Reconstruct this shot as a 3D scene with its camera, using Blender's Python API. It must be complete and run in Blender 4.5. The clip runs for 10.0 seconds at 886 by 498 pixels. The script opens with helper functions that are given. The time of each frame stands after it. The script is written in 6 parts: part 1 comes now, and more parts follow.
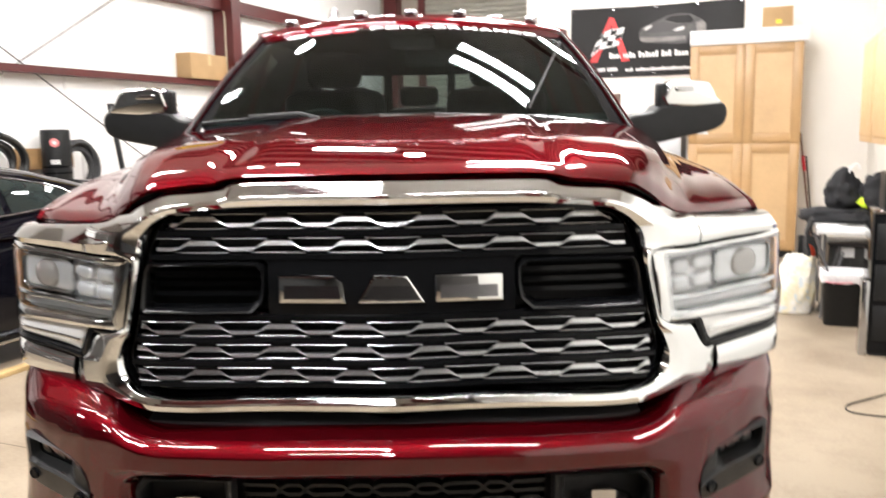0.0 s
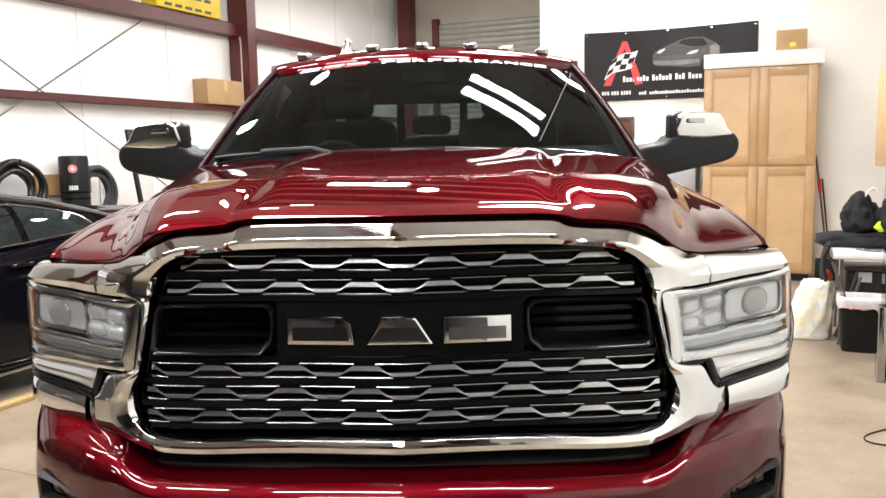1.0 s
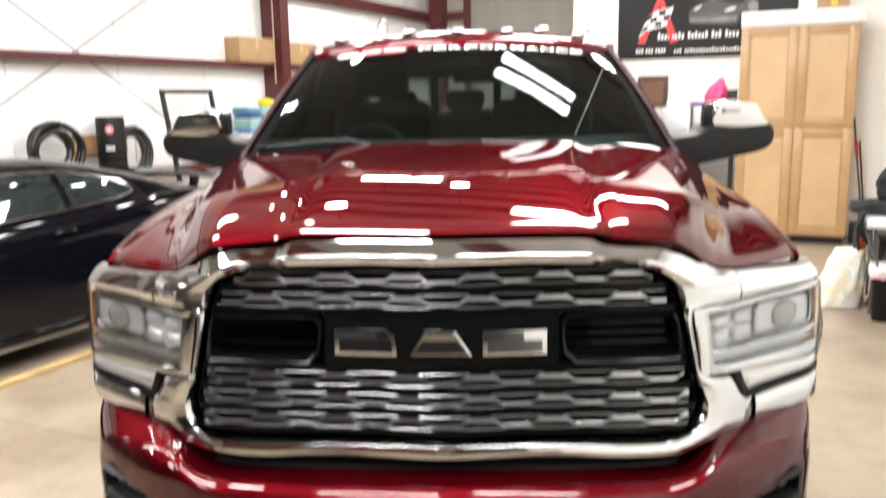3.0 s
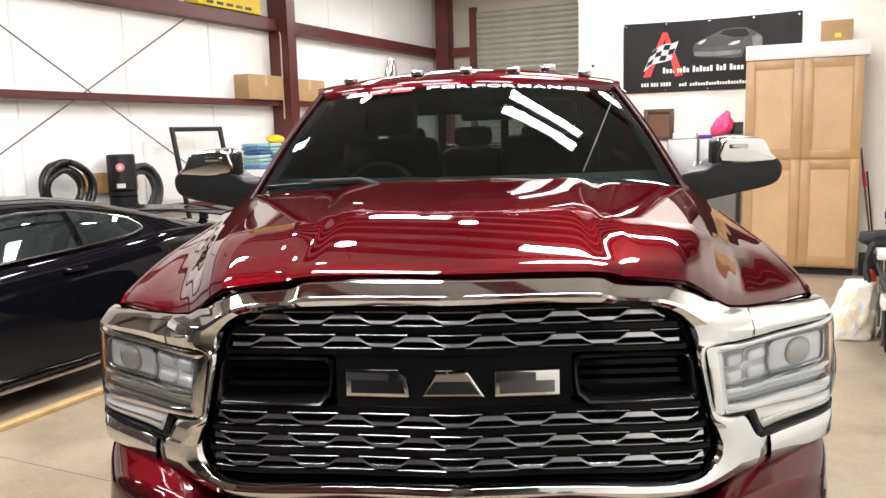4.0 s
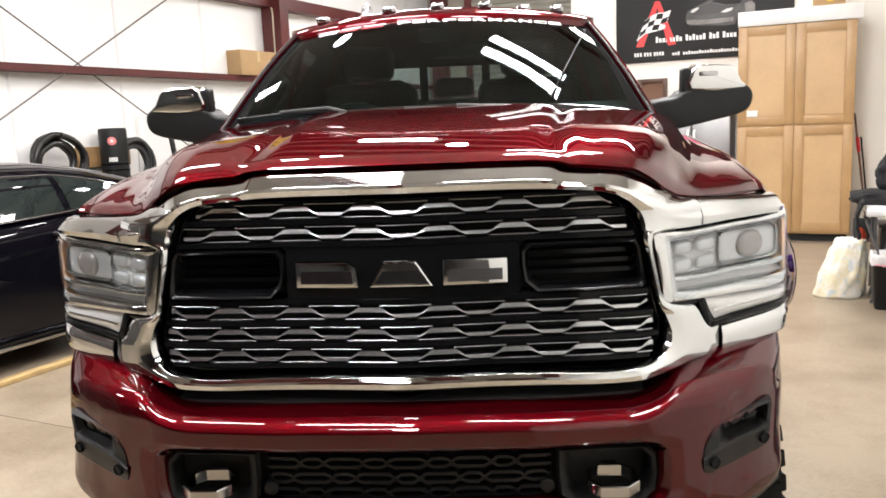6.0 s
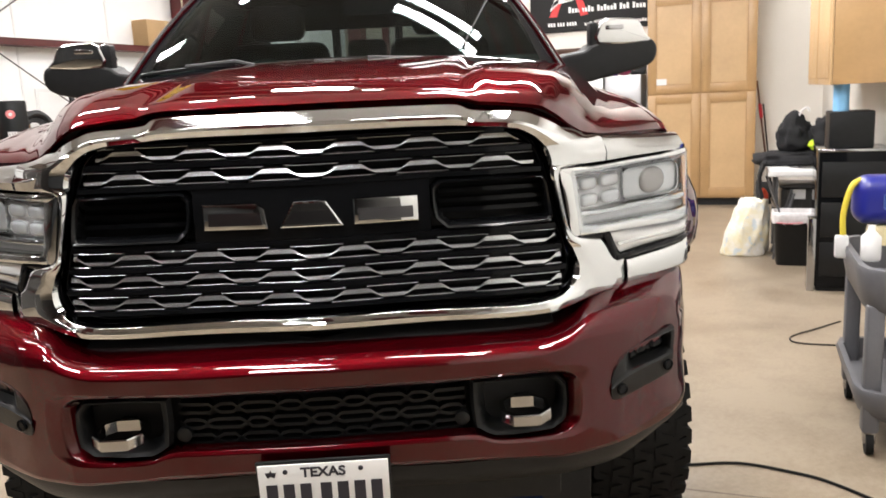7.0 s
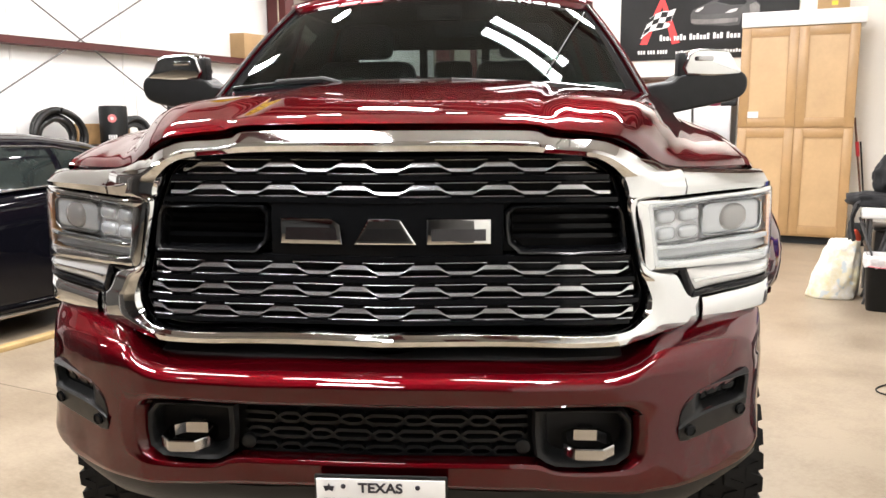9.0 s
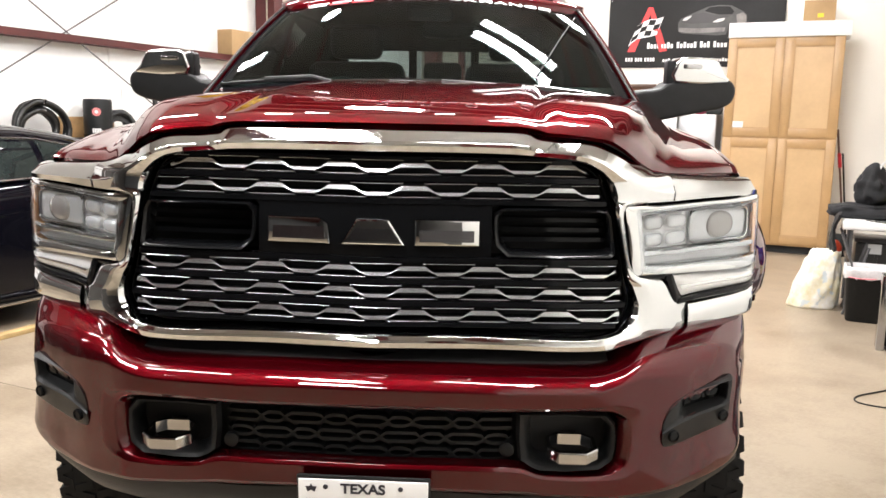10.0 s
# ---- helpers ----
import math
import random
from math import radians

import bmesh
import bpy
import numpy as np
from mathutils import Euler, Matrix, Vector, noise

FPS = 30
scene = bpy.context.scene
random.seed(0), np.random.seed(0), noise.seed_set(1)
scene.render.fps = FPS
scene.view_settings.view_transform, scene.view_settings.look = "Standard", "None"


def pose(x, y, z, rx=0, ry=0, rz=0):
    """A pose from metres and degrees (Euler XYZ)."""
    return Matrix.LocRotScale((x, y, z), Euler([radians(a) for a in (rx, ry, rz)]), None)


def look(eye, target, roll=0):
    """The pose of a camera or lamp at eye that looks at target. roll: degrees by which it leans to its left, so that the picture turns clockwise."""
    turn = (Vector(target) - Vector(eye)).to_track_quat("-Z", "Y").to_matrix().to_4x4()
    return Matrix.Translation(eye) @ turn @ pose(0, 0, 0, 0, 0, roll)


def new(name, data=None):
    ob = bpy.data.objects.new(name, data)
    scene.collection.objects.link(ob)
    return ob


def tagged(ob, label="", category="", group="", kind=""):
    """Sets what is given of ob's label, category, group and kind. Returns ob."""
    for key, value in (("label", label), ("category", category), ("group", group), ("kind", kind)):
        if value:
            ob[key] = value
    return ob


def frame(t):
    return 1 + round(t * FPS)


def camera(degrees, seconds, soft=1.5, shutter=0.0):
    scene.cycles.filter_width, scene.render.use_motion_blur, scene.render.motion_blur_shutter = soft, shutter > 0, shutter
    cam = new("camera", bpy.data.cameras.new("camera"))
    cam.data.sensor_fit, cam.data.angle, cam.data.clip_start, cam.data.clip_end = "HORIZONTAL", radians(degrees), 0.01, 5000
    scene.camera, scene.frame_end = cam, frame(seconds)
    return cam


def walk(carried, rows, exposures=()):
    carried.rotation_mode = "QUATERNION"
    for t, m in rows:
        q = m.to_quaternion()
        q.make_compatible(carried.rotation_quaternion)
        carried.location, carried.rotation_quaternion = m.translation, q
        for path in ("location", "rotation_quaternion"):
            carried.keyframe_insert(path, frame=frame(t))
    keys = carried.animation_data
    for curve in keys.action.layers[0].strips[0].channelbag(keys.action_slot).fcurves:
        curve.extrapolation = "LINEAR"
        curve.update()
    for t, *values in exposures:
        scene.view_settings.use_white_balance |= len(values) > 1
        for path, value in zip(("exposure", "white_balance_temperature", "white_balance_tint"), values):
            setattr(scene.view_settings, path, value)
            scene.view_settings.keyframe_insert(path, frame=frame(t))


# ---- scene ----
cam = camera(57.8, 10.0, shutter=0.6)
PATH = [
    (0, (0.1130, -1.8821, 1.6846), (0.1200, 0.0968, 1.3954), -0.91),
    (0.2, (0.1075, -1.8882, 1.7000), (0.0782, 0.0958, 1.4493), -0.44),
    (0.5, (0.1240, -1.8781, 1.7179), (0.0730, 0.1097, 1.5035), -1.31),
    (0.7, (0.1287, -1.8773, 1.7237), (0.0930, 0.1097, 1.4994), -1.65),
    (1, (0.1300, -1.8781, 1.7339), (0.1000, 0.1073, 1.4944), -1.15),
    (1.5, (0.1250, -1.8958, 1.7449), (0.0810, 0.0907, 1.5173), -0.62),
    (1.7, (0.1220, -1.8995, 1.7539), (0.0634, 0.0855, 1.5168), -0.52),
    (2, (0.1170, -1.9062, 1.7523), (0.0320, 0.0718, 1.4692), -0.35),
    (2.2, (0.1130, -1.9050, 1.7814), (0.0060, 0.0581, 1.4140), -0.41),
    (2.5, (0.1110, -1.9033, 1.8366), (-0.0140, 0.0265, 1.3262), -1.07),
    (2.8, (0.1074, -1.9209, 1.8794), (-0.0051, 0.0184, 1.4033), -1.05),
    (3, (0.1050, -1.9326, 1.9080), (0.0040, 0.0308, 1.5408), -1.02),
    (3.2, (0.0999, -1.9386, 1.9316), (-0.0008, 0.0357, 1.6285), -1.50),
    (4.3, (0.0971, -1.9330, 1.9261), (-0.0262, 0.0426, 1.6400), -1.42),
    (4.5, (0.1000, -1.9309, 1.9301), (-0.0240, 0.0433, 1.6347), -1.28),
    (4.8, (0.1074, -1.9376, 1.8931), (-0.0340, 0.0364, 1.6044), -0.99),
    (5, (0.1240, -1.9375, 1.8386), (-0.0400, 0.0348, 1.5499), -0.71),
    (5.2, (0.1550, -1.9499, 1.7787), (-0.0430, 0.0219, 1.5092), -1.25),
    (6.3, (0.2324, -1.9707, 1.6599), (0.1186, 0.0003, 1.3399), -2.53),
    (6.5, (0.2200, -1.9712, 1.6322), (0.1170, 0.0011, 1.3166), -2.22),
    (6.7, (0.2199, -1.9869, 1.6118), (0.1637, -0.0168, 1.2720), -0.94),
    (7, (0.2520, -1.9947, 1.5907), (0.3120, -0.0306, 1.2184), -2.81),
    (7.2, (0.2254, -2.0009, 1.5890), (0.2216, -0.0412, 1.1894), -5.02),
    (7.3, (0.2676, -1.9859, 1.5905), (0.2123, -0.0310, 1.1718), -5.78),
    (7.5, (0.2890, -1.9958, 1.5926), (0.2480, -0.0415, 1.1696), -6.23),
    (7.7, (0.3000, -1.9937, 1.5918), (0.2813, -0.0333, 1.1964), -4.93),
    (8, (0.2920, -2.0027, 1.6072), (0.2620, -0.0342, 1.2554), -2.75),
    (8.2, (0.2799, -2.0029, 1.6079), (0.1949, -0.0326, 1.2757), -1.79),
    (8.5, (0.2720, -2.0068, 1.6080), (0.1441, -0.0361, 1.2915), -1.07),
    (8.7, (0.2685, -2.0022, 1.6054), (0.1351, -0.0313, 1.2929), -0.79),
    (9, (0.2640, -1.9943, 1.5997), (0.1360, -0.0240, 1.2811), -0.27),
    (9.5, (0.2560, -1.9952, 1.5987), (0.1420, -0.0241, 1.2799), 0.50),
    (10, (0.2530, -1.9901, 1.5970), (0.1660, -0.0167, 1.2837), 1.15),
]
walk(cam, [(t, look(eye, target, roll)) for t, eye, target, roll in PATH],
     [(0, 0.60), (0.6, 0.40), (1.2, 0.24), (2.0, 0.12), (2.5, 0.17), (3.0, 0.42), (4.5, 0.12), (5.2, 0.12), (6.5, 0.26), (7.0, 0.17), (7.5, 0.38), (8.0, 0.45), (10.0, 0.49)])

# ---- world and exposure ----
world = bpy.data.worlds.new("world")
scene.world = world
world.use_nodes = True
world.node_tree.nodes["Background"].inputs["Color"].default_value = (0.9, 0.95, 1.0, 1)
world.node_tree.nodes["Background"].inputs["Strength"].default_value = 0.05


# ---- materials ----
def mat(name, base, rough=0.5, metal=0.0, vary=0.0, scale=8.0, bump=0.0, bscale=60.0, coat=0.0, rvary=0.0, base2=None, spec=0.5, emit=0.0):
    """A principled surface with colour variation at two scales, roughness variation and fine relief."""
    m = bpy.data.materials.new(name)
    m.use_nodes = True
    nt = m.node_tree
    b = nt.nodes["Principled BSDF"]
    b.inputs["Base Color"].default_value = (*base, 1)
    b.inputs["Roughness"].default_value = rough
    b.inputs["Metallic"].default_value = metal
    b.inputs["Specular IOR Level"].default_value = spec
    b.inputs["Coat Weight"].default_value = coat
    b.inputs["Coat Roughness"].default_value = 0.02
    if emit:
        b.inputs["Emission Color"].default_value = (*base, 1)
        b.inputs["Emission Strength"].default_value = emit
    if vary or rvary or bump:
        tc = nt.nodes.new("ShaderNodeTexCoord")
        n1 = nt.nodes.new("ShaderNodeTexNoise")
        n1.inputs["Scale"].default_value = scale
        n1.inputs["Detail"].default_value = 6
        n2 = nt.nodes.new("ShaderNodeTexNoise")
        n2.inputs["Scale"].default_value = bscale
        n2.inputs["Detail"].default_value = 4
        nt.links.new(tc.outputs["Object"], n1.inputs["Vector"])
        nt.links.new(tc.outputs["Object"], n2.inputs["Vector"])
    if vary:
        mixf = nt.nodes.new("ShaderNodeMath")
        mixf.operation = "MULTIPLY_ADD"
        nt.links.new(n2.outputs["Fac"], mixf.inputs[0])
        mixf.inputs[1].default_value = 0.35
        nt.links.new(n1.outputs["Fac"], mixf.inputs[2])
        ramp = nt.nodes.new("ShaderNodeValToRGB")
        lo = base2 or tuple(c * (1 - vary) for c in base)
        ramp.color_ramp.elements[0].position = 0.45
        ramp.color_ramp.elements[1].position = 0.85
        ramp.color_ramp.elements[0].color = (*lo, 1)
        ramp.color_ramp.elements[1].color = (*base, 1)
        nt.links.new(mixf.outputs[0], ramp.inputs["Fac"])
        nt.links.new(ramp.outputs["Color"], b.inputs["Base Color"])
    if rvary:
        mr = nt.nodes.new("ShaderNodeMapRange")
        mr.inputs["To Min"].default_value = max(0.0, rough - rvary)
        mr.inputs["To Max"].default_value = rough + rvary
        nt.links.new(n1.outputs["Fac"], mr.inputs["Value"])
        nt.links.new(mr.outputs["Result"], b.inputs["Roughness"])
    if bump:
        bp = nt.nodes.new("ShaderNodeBump")
        bp.inputs["Strength"].default_value = bump
        bp.inputs["Distance"].default_value = 0.01
        nt.links.new(n2.outputs["Fac"], bp.inputs["Height"])
        nt.links.new(bp.outputs["Normal"], b.inputs["Normal"])
    return m


def glass(name, tint, rough=0.0, ior=1.5, edge=1.0):
    """A pane: tinted see-through with a Fresnel gloss."""
    m = bpy.data.materials.new(name)
    m.use_nodes = True
    nt = m.node_tree
    nt.nodes.clear()
    out = nt.nodes.new("ShaderNodeOutputMaterial")
    tr = nt.nodes.new("ShaderNodeBsdfTransparent")
    tr.inputs["Color"].default_value = (*tint, 1)
    gl = nt.nodes.new("ShaderNodeBsdfGlossy")
    gl.inputs["Roughness"].default_value = rough
    lw = nt.nodes.new("ShaderNodeLayerWeight")
    lw.inputs["Blend"].default_value = 0.5
    pw = nt.nodes.new("ShaderNodeMath")
    pw.operation = "POWER"
    pw.inputs[1].default_value = 5.0
    ma = nt.nodes.new("ShaderNodeMath")
    ma.operation = "MULTIPLY_ADD"
    f0 = ((ior - 1) / (ior + 1)) ** 2
    ma.inputs[1].default_value = (1 - f0) * edge
    ma.inputs[2].default_value = f0
    mx = nt.nodes.new("ShaderNodeMixShader")
    nt.links.new(lw.outputs["Facing"], pw.inputs[0])
    nt.links.new(pw.outputs[0], ma.inputs[0])
    nt.links.new(ma.outputs[0], mx.inputs["Fac"])
    nt.links.new(tr.outputs[0], mx.inputs[1])
    nt.links.new(gl.outputs[0], mx.inputs[2])
    nt.links.new(mx.outputs[0], out.inputs["Surface"])
    return m


def candy_paint(name, flake, depth, rough):
    """Candy paint: tinted metal flake and a dark ground under a clear lacquer."""
    m = bpy.data.materials.new(name)
    m.use_nodes = True
    nt = m.node_tree
    nt.nodes.clear()
    out = nt.nodes.new("ShaderNodeOutputMaterial")
    fl = nt.nodes.new("ShaderNodeBsdfAnisotropic")
    fl.inputs["Roughness"].default_value = rough
    tc = nt.nodes.new("ShaderNodeTexCoord")
    no = nt.nodes.new("ShaderNodeTexNoise")
    no.inputs["Scale"].default_value = 900
    ramp = nt.nodes.new("ShaderNodeValToRGB")
    ramp.color_ramp.elements[0].color = (*(c * 0.7 for c in flake), 1)
    ramp.color_ramp.elements[1].color = (*(c * 1.3 for c in flake), 1)
    nt.links.new(tc.outputs["Object"], no.inputs["Vector"])
    nt.links.new(no.outputs["Fac"], ramp.inputs["Fac"])
    nt.links.new(ramp.outputs["Color"], fl.inputs["Color"])
    di = nt.nodes.new("ShaderNodeBsdfDiffuse")
    di.inputs["Color"].default_value = (*depth, 1)
    add = nt.nodes.new("ShaderNodeAddShader")
    nt.links.new(fl.outputs[0], add.inputs[0])
    nt.links.new(di.outputs[0], add.inputs[1])
    gl = nt.nodes.new("ShaderNodeBsdfAnisotropic")
    gl.inputs["Roughness"].default_value = 0.012
    gl.inputs["Color"].default_value = (1, 1, 1, 1)
    fr = nt.nodes.new("ShaderNodeFresnel")
    fr.inputs["IOR"].default_value = 1.47
    mx = nt.nodes.new("ShaderNodeMixShader")
    nt.links.new(fr.outputs[0], mx.inputs["Fac"])
    nt.links.new(add.outputs[0], mx.inputs[1])
    nt.links.new(gl.outputs[0], mx.inputs[2])
    nt.links.new(mx.outputs[0], out.inputs["Surface"])
    return m


RED = candy_paint("candy_red_paint", (0.056, 0.0004, 0.0020), (0.006, 0.0002, 0.0005), 0.42)
CHROME = mat("chrome", (0.63, 0.645, 0.645), 0.03, 1.0)
SATIN = mat("dark_chrome", (0.40, 0.40, 0.41), 0.12, 1.0)
BAR_CHROME = mat("grille_bar_chrome", (0.40, 0.41, 0.42), 0.25, 1.0)
RIM_CHROME = mat("slot_rim_chrome", (0.33, 0.34, 0.35), 0.27, 1.0)
STEEL = mat("polished_steel", (0.44, 0.44, 0.44), 0.09, 1.0)
INLAY = mat("emblem_inlay_chrome", (0.30, 0.30, 0.31), 0.18, 1.0)
GLOSS_BLACK = mat("gloss_black_plastic", (0.005, 0.0053, 0.006), 0.05, spec=0.12)
BLACK = mat("black_plastic", (0.0075, 0.008, 0.0085), 0.44, spec=0.28, bump=0.12, bscale=900, vary=0.3, scale=30)
TRIM_BLACK = mat("satin_black_trim", (0.0055, 0.0058, 0.0065), 0.16, spec=0.25)
# near-black for hidden parts, and for shade put into gaps
DARK = mat("dark_plastic_and_shade", (0.0055, 0.0058, 0.0065), 0.7)
HOSE_BLACK = mat("black_rubber_hose", (0.006, 0.006, 0.006), 0.3)
RUBBER = mat("tyre_rubber", (0.006, 0.006, 0.006), 0.75, spec=0.25, bump=0.2, bscale=300, vary=0.3, scale=20)
GLASS_WS = glass("windscreen_glass", (0.58, 0.66, 0.645), 0.0, 1.34, 0.45)
GLASS_CAR = glass("dark_tinted_glass", (0.10, 0.11, 0.11))
GLASS_CLEAR = glass("clear_lens", (0.93, 0.94, 0.95), 0.02, 1.35)
SILVER = mat("reflector_silver", (0.90, 0.90, 0.90), 0.2, 0.12)
FROST = mat("frosted_lamp_plastic", (0.72, 0.73, 0.73), 0.22, 0.1, coat=0.8)
AMBER = mat("amber_lens", (0.85, 0.42, 0.17), 0.15, coat=0.8)
WALL_WHITE = mat("white_wall_panel", (0.87, 0.865, 0.85), 0.55, vary=0.05, scale=1.2, bump=0.05, bscale=12)
WALL_PAINT = mat("painted_drywall", (0.81, 0.78, 0.72), 0.6, vary=0.08, scale=1.0, bump=0.06, bscale=90)
STEEL_RED = mat("red_oxide_steel", (0.10, 0.015, 0.014), 0.45, vary=0.35, scale=3, bscale=40, bump=0.05)
CONCRETE = mat("sealed_concrete", (0.325, 0.266, 0.196), 0.36, vary=0.3, scale=1.3, bscale=42, bump=0.08, rvary=0.16, base2=(0.190, 0.144, 0.098))
for n in CONCRETE.node_tree.nodes:
    if n.type == "VALTORGB":
        n.color_ramp.elements[0].position, n.color_ramp.elements[1].position = 0.48, 0.76
    if n.type == "TEX_NOISE":
        n.inputs["Roughness"].default_value = 0.68
CEIL = mat("ceiling_insulation", (0.52, 0.50, 0.47), 0.7, vary=0.1, scale=2)
MAPLE = mat("maple_veneer", (0.46, 0.285, 0.13), 0.38, vary=0.16, scale=3.5, bscale=30, bump=0.03)
MAPLE_LIGHT = mat("maple_panel", (0.585, 0.395, 0.21), 0.4, vary=0.14, scale=2.5, bscale=22, bump=0.03)
CARD = mat("cardboard", (0.42, 0.27, 0.13), 0.75, vary=0.15, scale=4, bump=0.05, bscale=50)
LAMP = mat("lamp_diffuser", (1.0, 0.975, 0.965), 0.4, emit=92.0)
LAMP_ROUND = mat("lamp_disc", (1.0, 0.98, 0.97), 0.4, emit=160.0)
WHITE = mat("white_plastic", (0.78, 0.78, 0.77), 0.4, vary=0.05, scale=6, bump=0.03, bscale=60)


# ---- mesh helpers ----
def finish(ob, angle=40):
    for p in ob.data.polygons:
        p.use_smooth = True
    ob.data.set_sharp_from_angle(angle=radians(angle))
    return ob


def mesh_of(name, bm, material, angle=40):
    bmesh.ops.recalc_face_normals(bm, faces=bm.faces)
    me = bpy.data.meshes.new(name)
    bm.to_mesh(me)
    bm.free()
    me.materials.append(material)
    ob = new(name, me)
    return finish(ob, angle)


def part(name, bm, material, parent, label="", angle=40):
    ob = mesh_of(name, bm, material, angle)
    ob.parent = parent
    if label:
        ob["label"] = label
    return ob


def thing(name, m, label, category, group=""):
    ob = new(name)
    ob.empty_display_size = 0.1
    ob.matrix_world = m
    return tagged(ob, label, category, group)


def solid(name, bm, material, m, label, category, group="", kind="", angle=40):
    ob = mesh_of(name, bm, material, angle)
    ob.matrix_world = m
    return tagged(ob, label, category, group, kind)


def box(bm, x0, x1, y0, y1, z0, z1, bevel=0.0, seg=2):
    r = bmesh.ops.create_cube(bm, size=1)
    vs = r["verts"]
    bmesh.ops.scale(bm, vec=(x1 - x0, y1 - y0, z1 - z0), verts=vs)
    bmesh.ops.translate(bm, vec=((x0 + x1) / 2, (y0 + y1) / 2, (z0 + z1) / 2), verts=vs)
    if bevel:
        es = list({e for v in vs for e in v.link_edges})
        bmesh.ops.bevel(bm, geom=es, offset=bevel, segments=seg, affect="EDGES", profile=0.5)
    return bm


def boxed(*a, **k):
    return box(bmesh.new(), *a, **k)


def tube(bm, pts, r, seg=10, closed=False, caps=True):
    """A round tube through points; r is one radius or one per point."""
    pts = [Vector(p) for p in pts]
    n = len(pts)
    rs = r if isinstance(r, (list, tuple)) else [r] * n
    rings = []
    prev = None
    for i, p in enumerate(pts):
        a = pts[i - 1] if (i or closed) else p
        b = pts[(i + 1) % n] if (i < n - 1 or closed) else p
        d = (b - a).normalized()
        ref = prev if prev is not None else (Vector((0, 0, 1)) if abs(d.z) < 0.9 else Vector((1, 0, 0)))
        side = (ref - d * ref.dot(d)).normalized()
        prev = side
        up = d.cross(side)
        rings.append([bm.verts.new(p + (side * math.cos(k * math.tau / seg) + up * math.sin(k * math.tau / seg)) * rs[i]) for k in range(seg)])
    for i in range(n if closed else n - 1):
        A, B = rings[i], rings[(i + 1) % n]
        for k in range(seg):
            bm.faces.new((A[k], A[(k + 1) % seg], B[(k + 1) % seg], B[k]))
    if caps and not closed:
        bm.faces.new(rings[0][::-1])
        bm.faces.new(rings[-1])
    return bm


def lathe(bm, prof, m=Matrix(), seg=32):
    """A turned shape: prof is a list of (radius, height) round the local z."""
    rings = []
    for r, h in prof:
        rings.append([bm.verts.new(m @ Vector((r * math.cos(k * math.tau / seg), r * math.sin(k * math.tau / seg), h))) for k in range(seg)])
    for A, B in zip(rings, rings[1:]):
        for k in range(seg):
            bm.faces.new((A[k], A[(k + 1) % seg], B[(k + 1) % seg], B[k]))
    bm.faces.new(rings[0][::-1])
    bm.faces.new(rings[-1])
    return bm


def grid(bm, rows, closed=False):
    """Quads between equally long rows of points."""
    vs = [[bm.verts.new(p) for p in row] for row in rows]
    for A, B in zip(vs, vs[1:]):
        n = len(A)
        for k in range(n if closed else n - 1):
            q = (A[k], A[(k + 1) % n], B[(k + 1) % n], B[k])
            if len({tuple(round(c, 6) for c in v.co) for v in q}) == 4:
                bm.faces.new(q)
    return vs


def slab(bm, rows, back):
    """A sheet of points with a thickness: back is the offset of its rear side."""
    b = Vector(back)
    vs = grid(bm, rows)
    ws = grid(bm, [[Vector(p) + b for p in row] for row in rows])
    loop = lambda g: g[0] + [r[-1] for r in g[1:]] + g[-1][::-1][1:] + [r[0] for r in g[::-1][1:-1]]
    a, c = loop(vs), loop(ws)
    for k in range(len(a)):
        j = (k + 1) % len(a)
        bm.faces.new((a[k], c[k], c[j], a[j]))
    return bm


def prism(bm, outline, d0, d1, axis="y"):
    """A flat outline given a depth. axis y: outline in (x, z); z: in (x, y); x: in (y, z)."""
    to = {"y": lambda p, d: (p[0], d, p[1]), "z": lambda p, d: (p[0], p[1], d), "x": lambda p, d: (d, p[0], p[1])}[axis]
    a = [bm.verts.new(to(p, d0)) for p in outline]
    b = [bm.verts.new(to(p, d1)) for p in outline]
    fs = [bm.faces.new(a), bm.faces.new(b[::-1])]
    n = len(a)
    for k in range(n):
        bm.faces.new((a[k], b[k], b[(k + 1) % n], a[(k + 1) % n]))
    bmesh.ops.triangulate(bm, faces=fs)
    return bm


def wires(name, pts, r, material, parent=None, label="", seg=8, fine=4):
    bm = tube(bmesh.new(), smooth_line(pts, fine), r, seg)
    return part(name, bm, material, parent, label, 60) if parent else mesh_of(name, bm, material, 60)


def smooth_line(pts, fine=4, closed=False):
    """Catmull-Rom through points."""
    P = [Vector(p) for p in pts]
    n = len(P)
    out = []
    for i in range(n if closed else n - 1):
        a = P[i - 1] if (i or closed) else P[0]
        b, c = P[i], P[(i + 1) % n]
        d = P[(i + 2) % n] if (i < n - 2 or closed) else P[-1]
        for k in range(fine):
            t = k / fine
            out.append(0.5 * ((2 * b) + (c - a) * t + (2 * a - 5 * b + 4 * c - d) * t * t + (3 * b - a - 3 * c + d) * t ** 3))
    if not closed:
        out.append(P[-1])
    return out


# ---- the room: its axes are turned 22 degrees from the truck's ----
ROOM = pose(0, 0, 0, 0, 0, -22)
U0, U1, V0, V1, VB, CEILING = -6.74, 2.05, -13.0, 14.29, 10.02, 5.2
UE = -2.50  # left end of the white partition


def setting(name, bm, material, label, kind="structure", angle=40):
    ob = mesh_of(name, bm, material, angle)
    ob.matrix_world = ROOM
    return tagged(ob, label, name.split("_")[0], kind=kind)


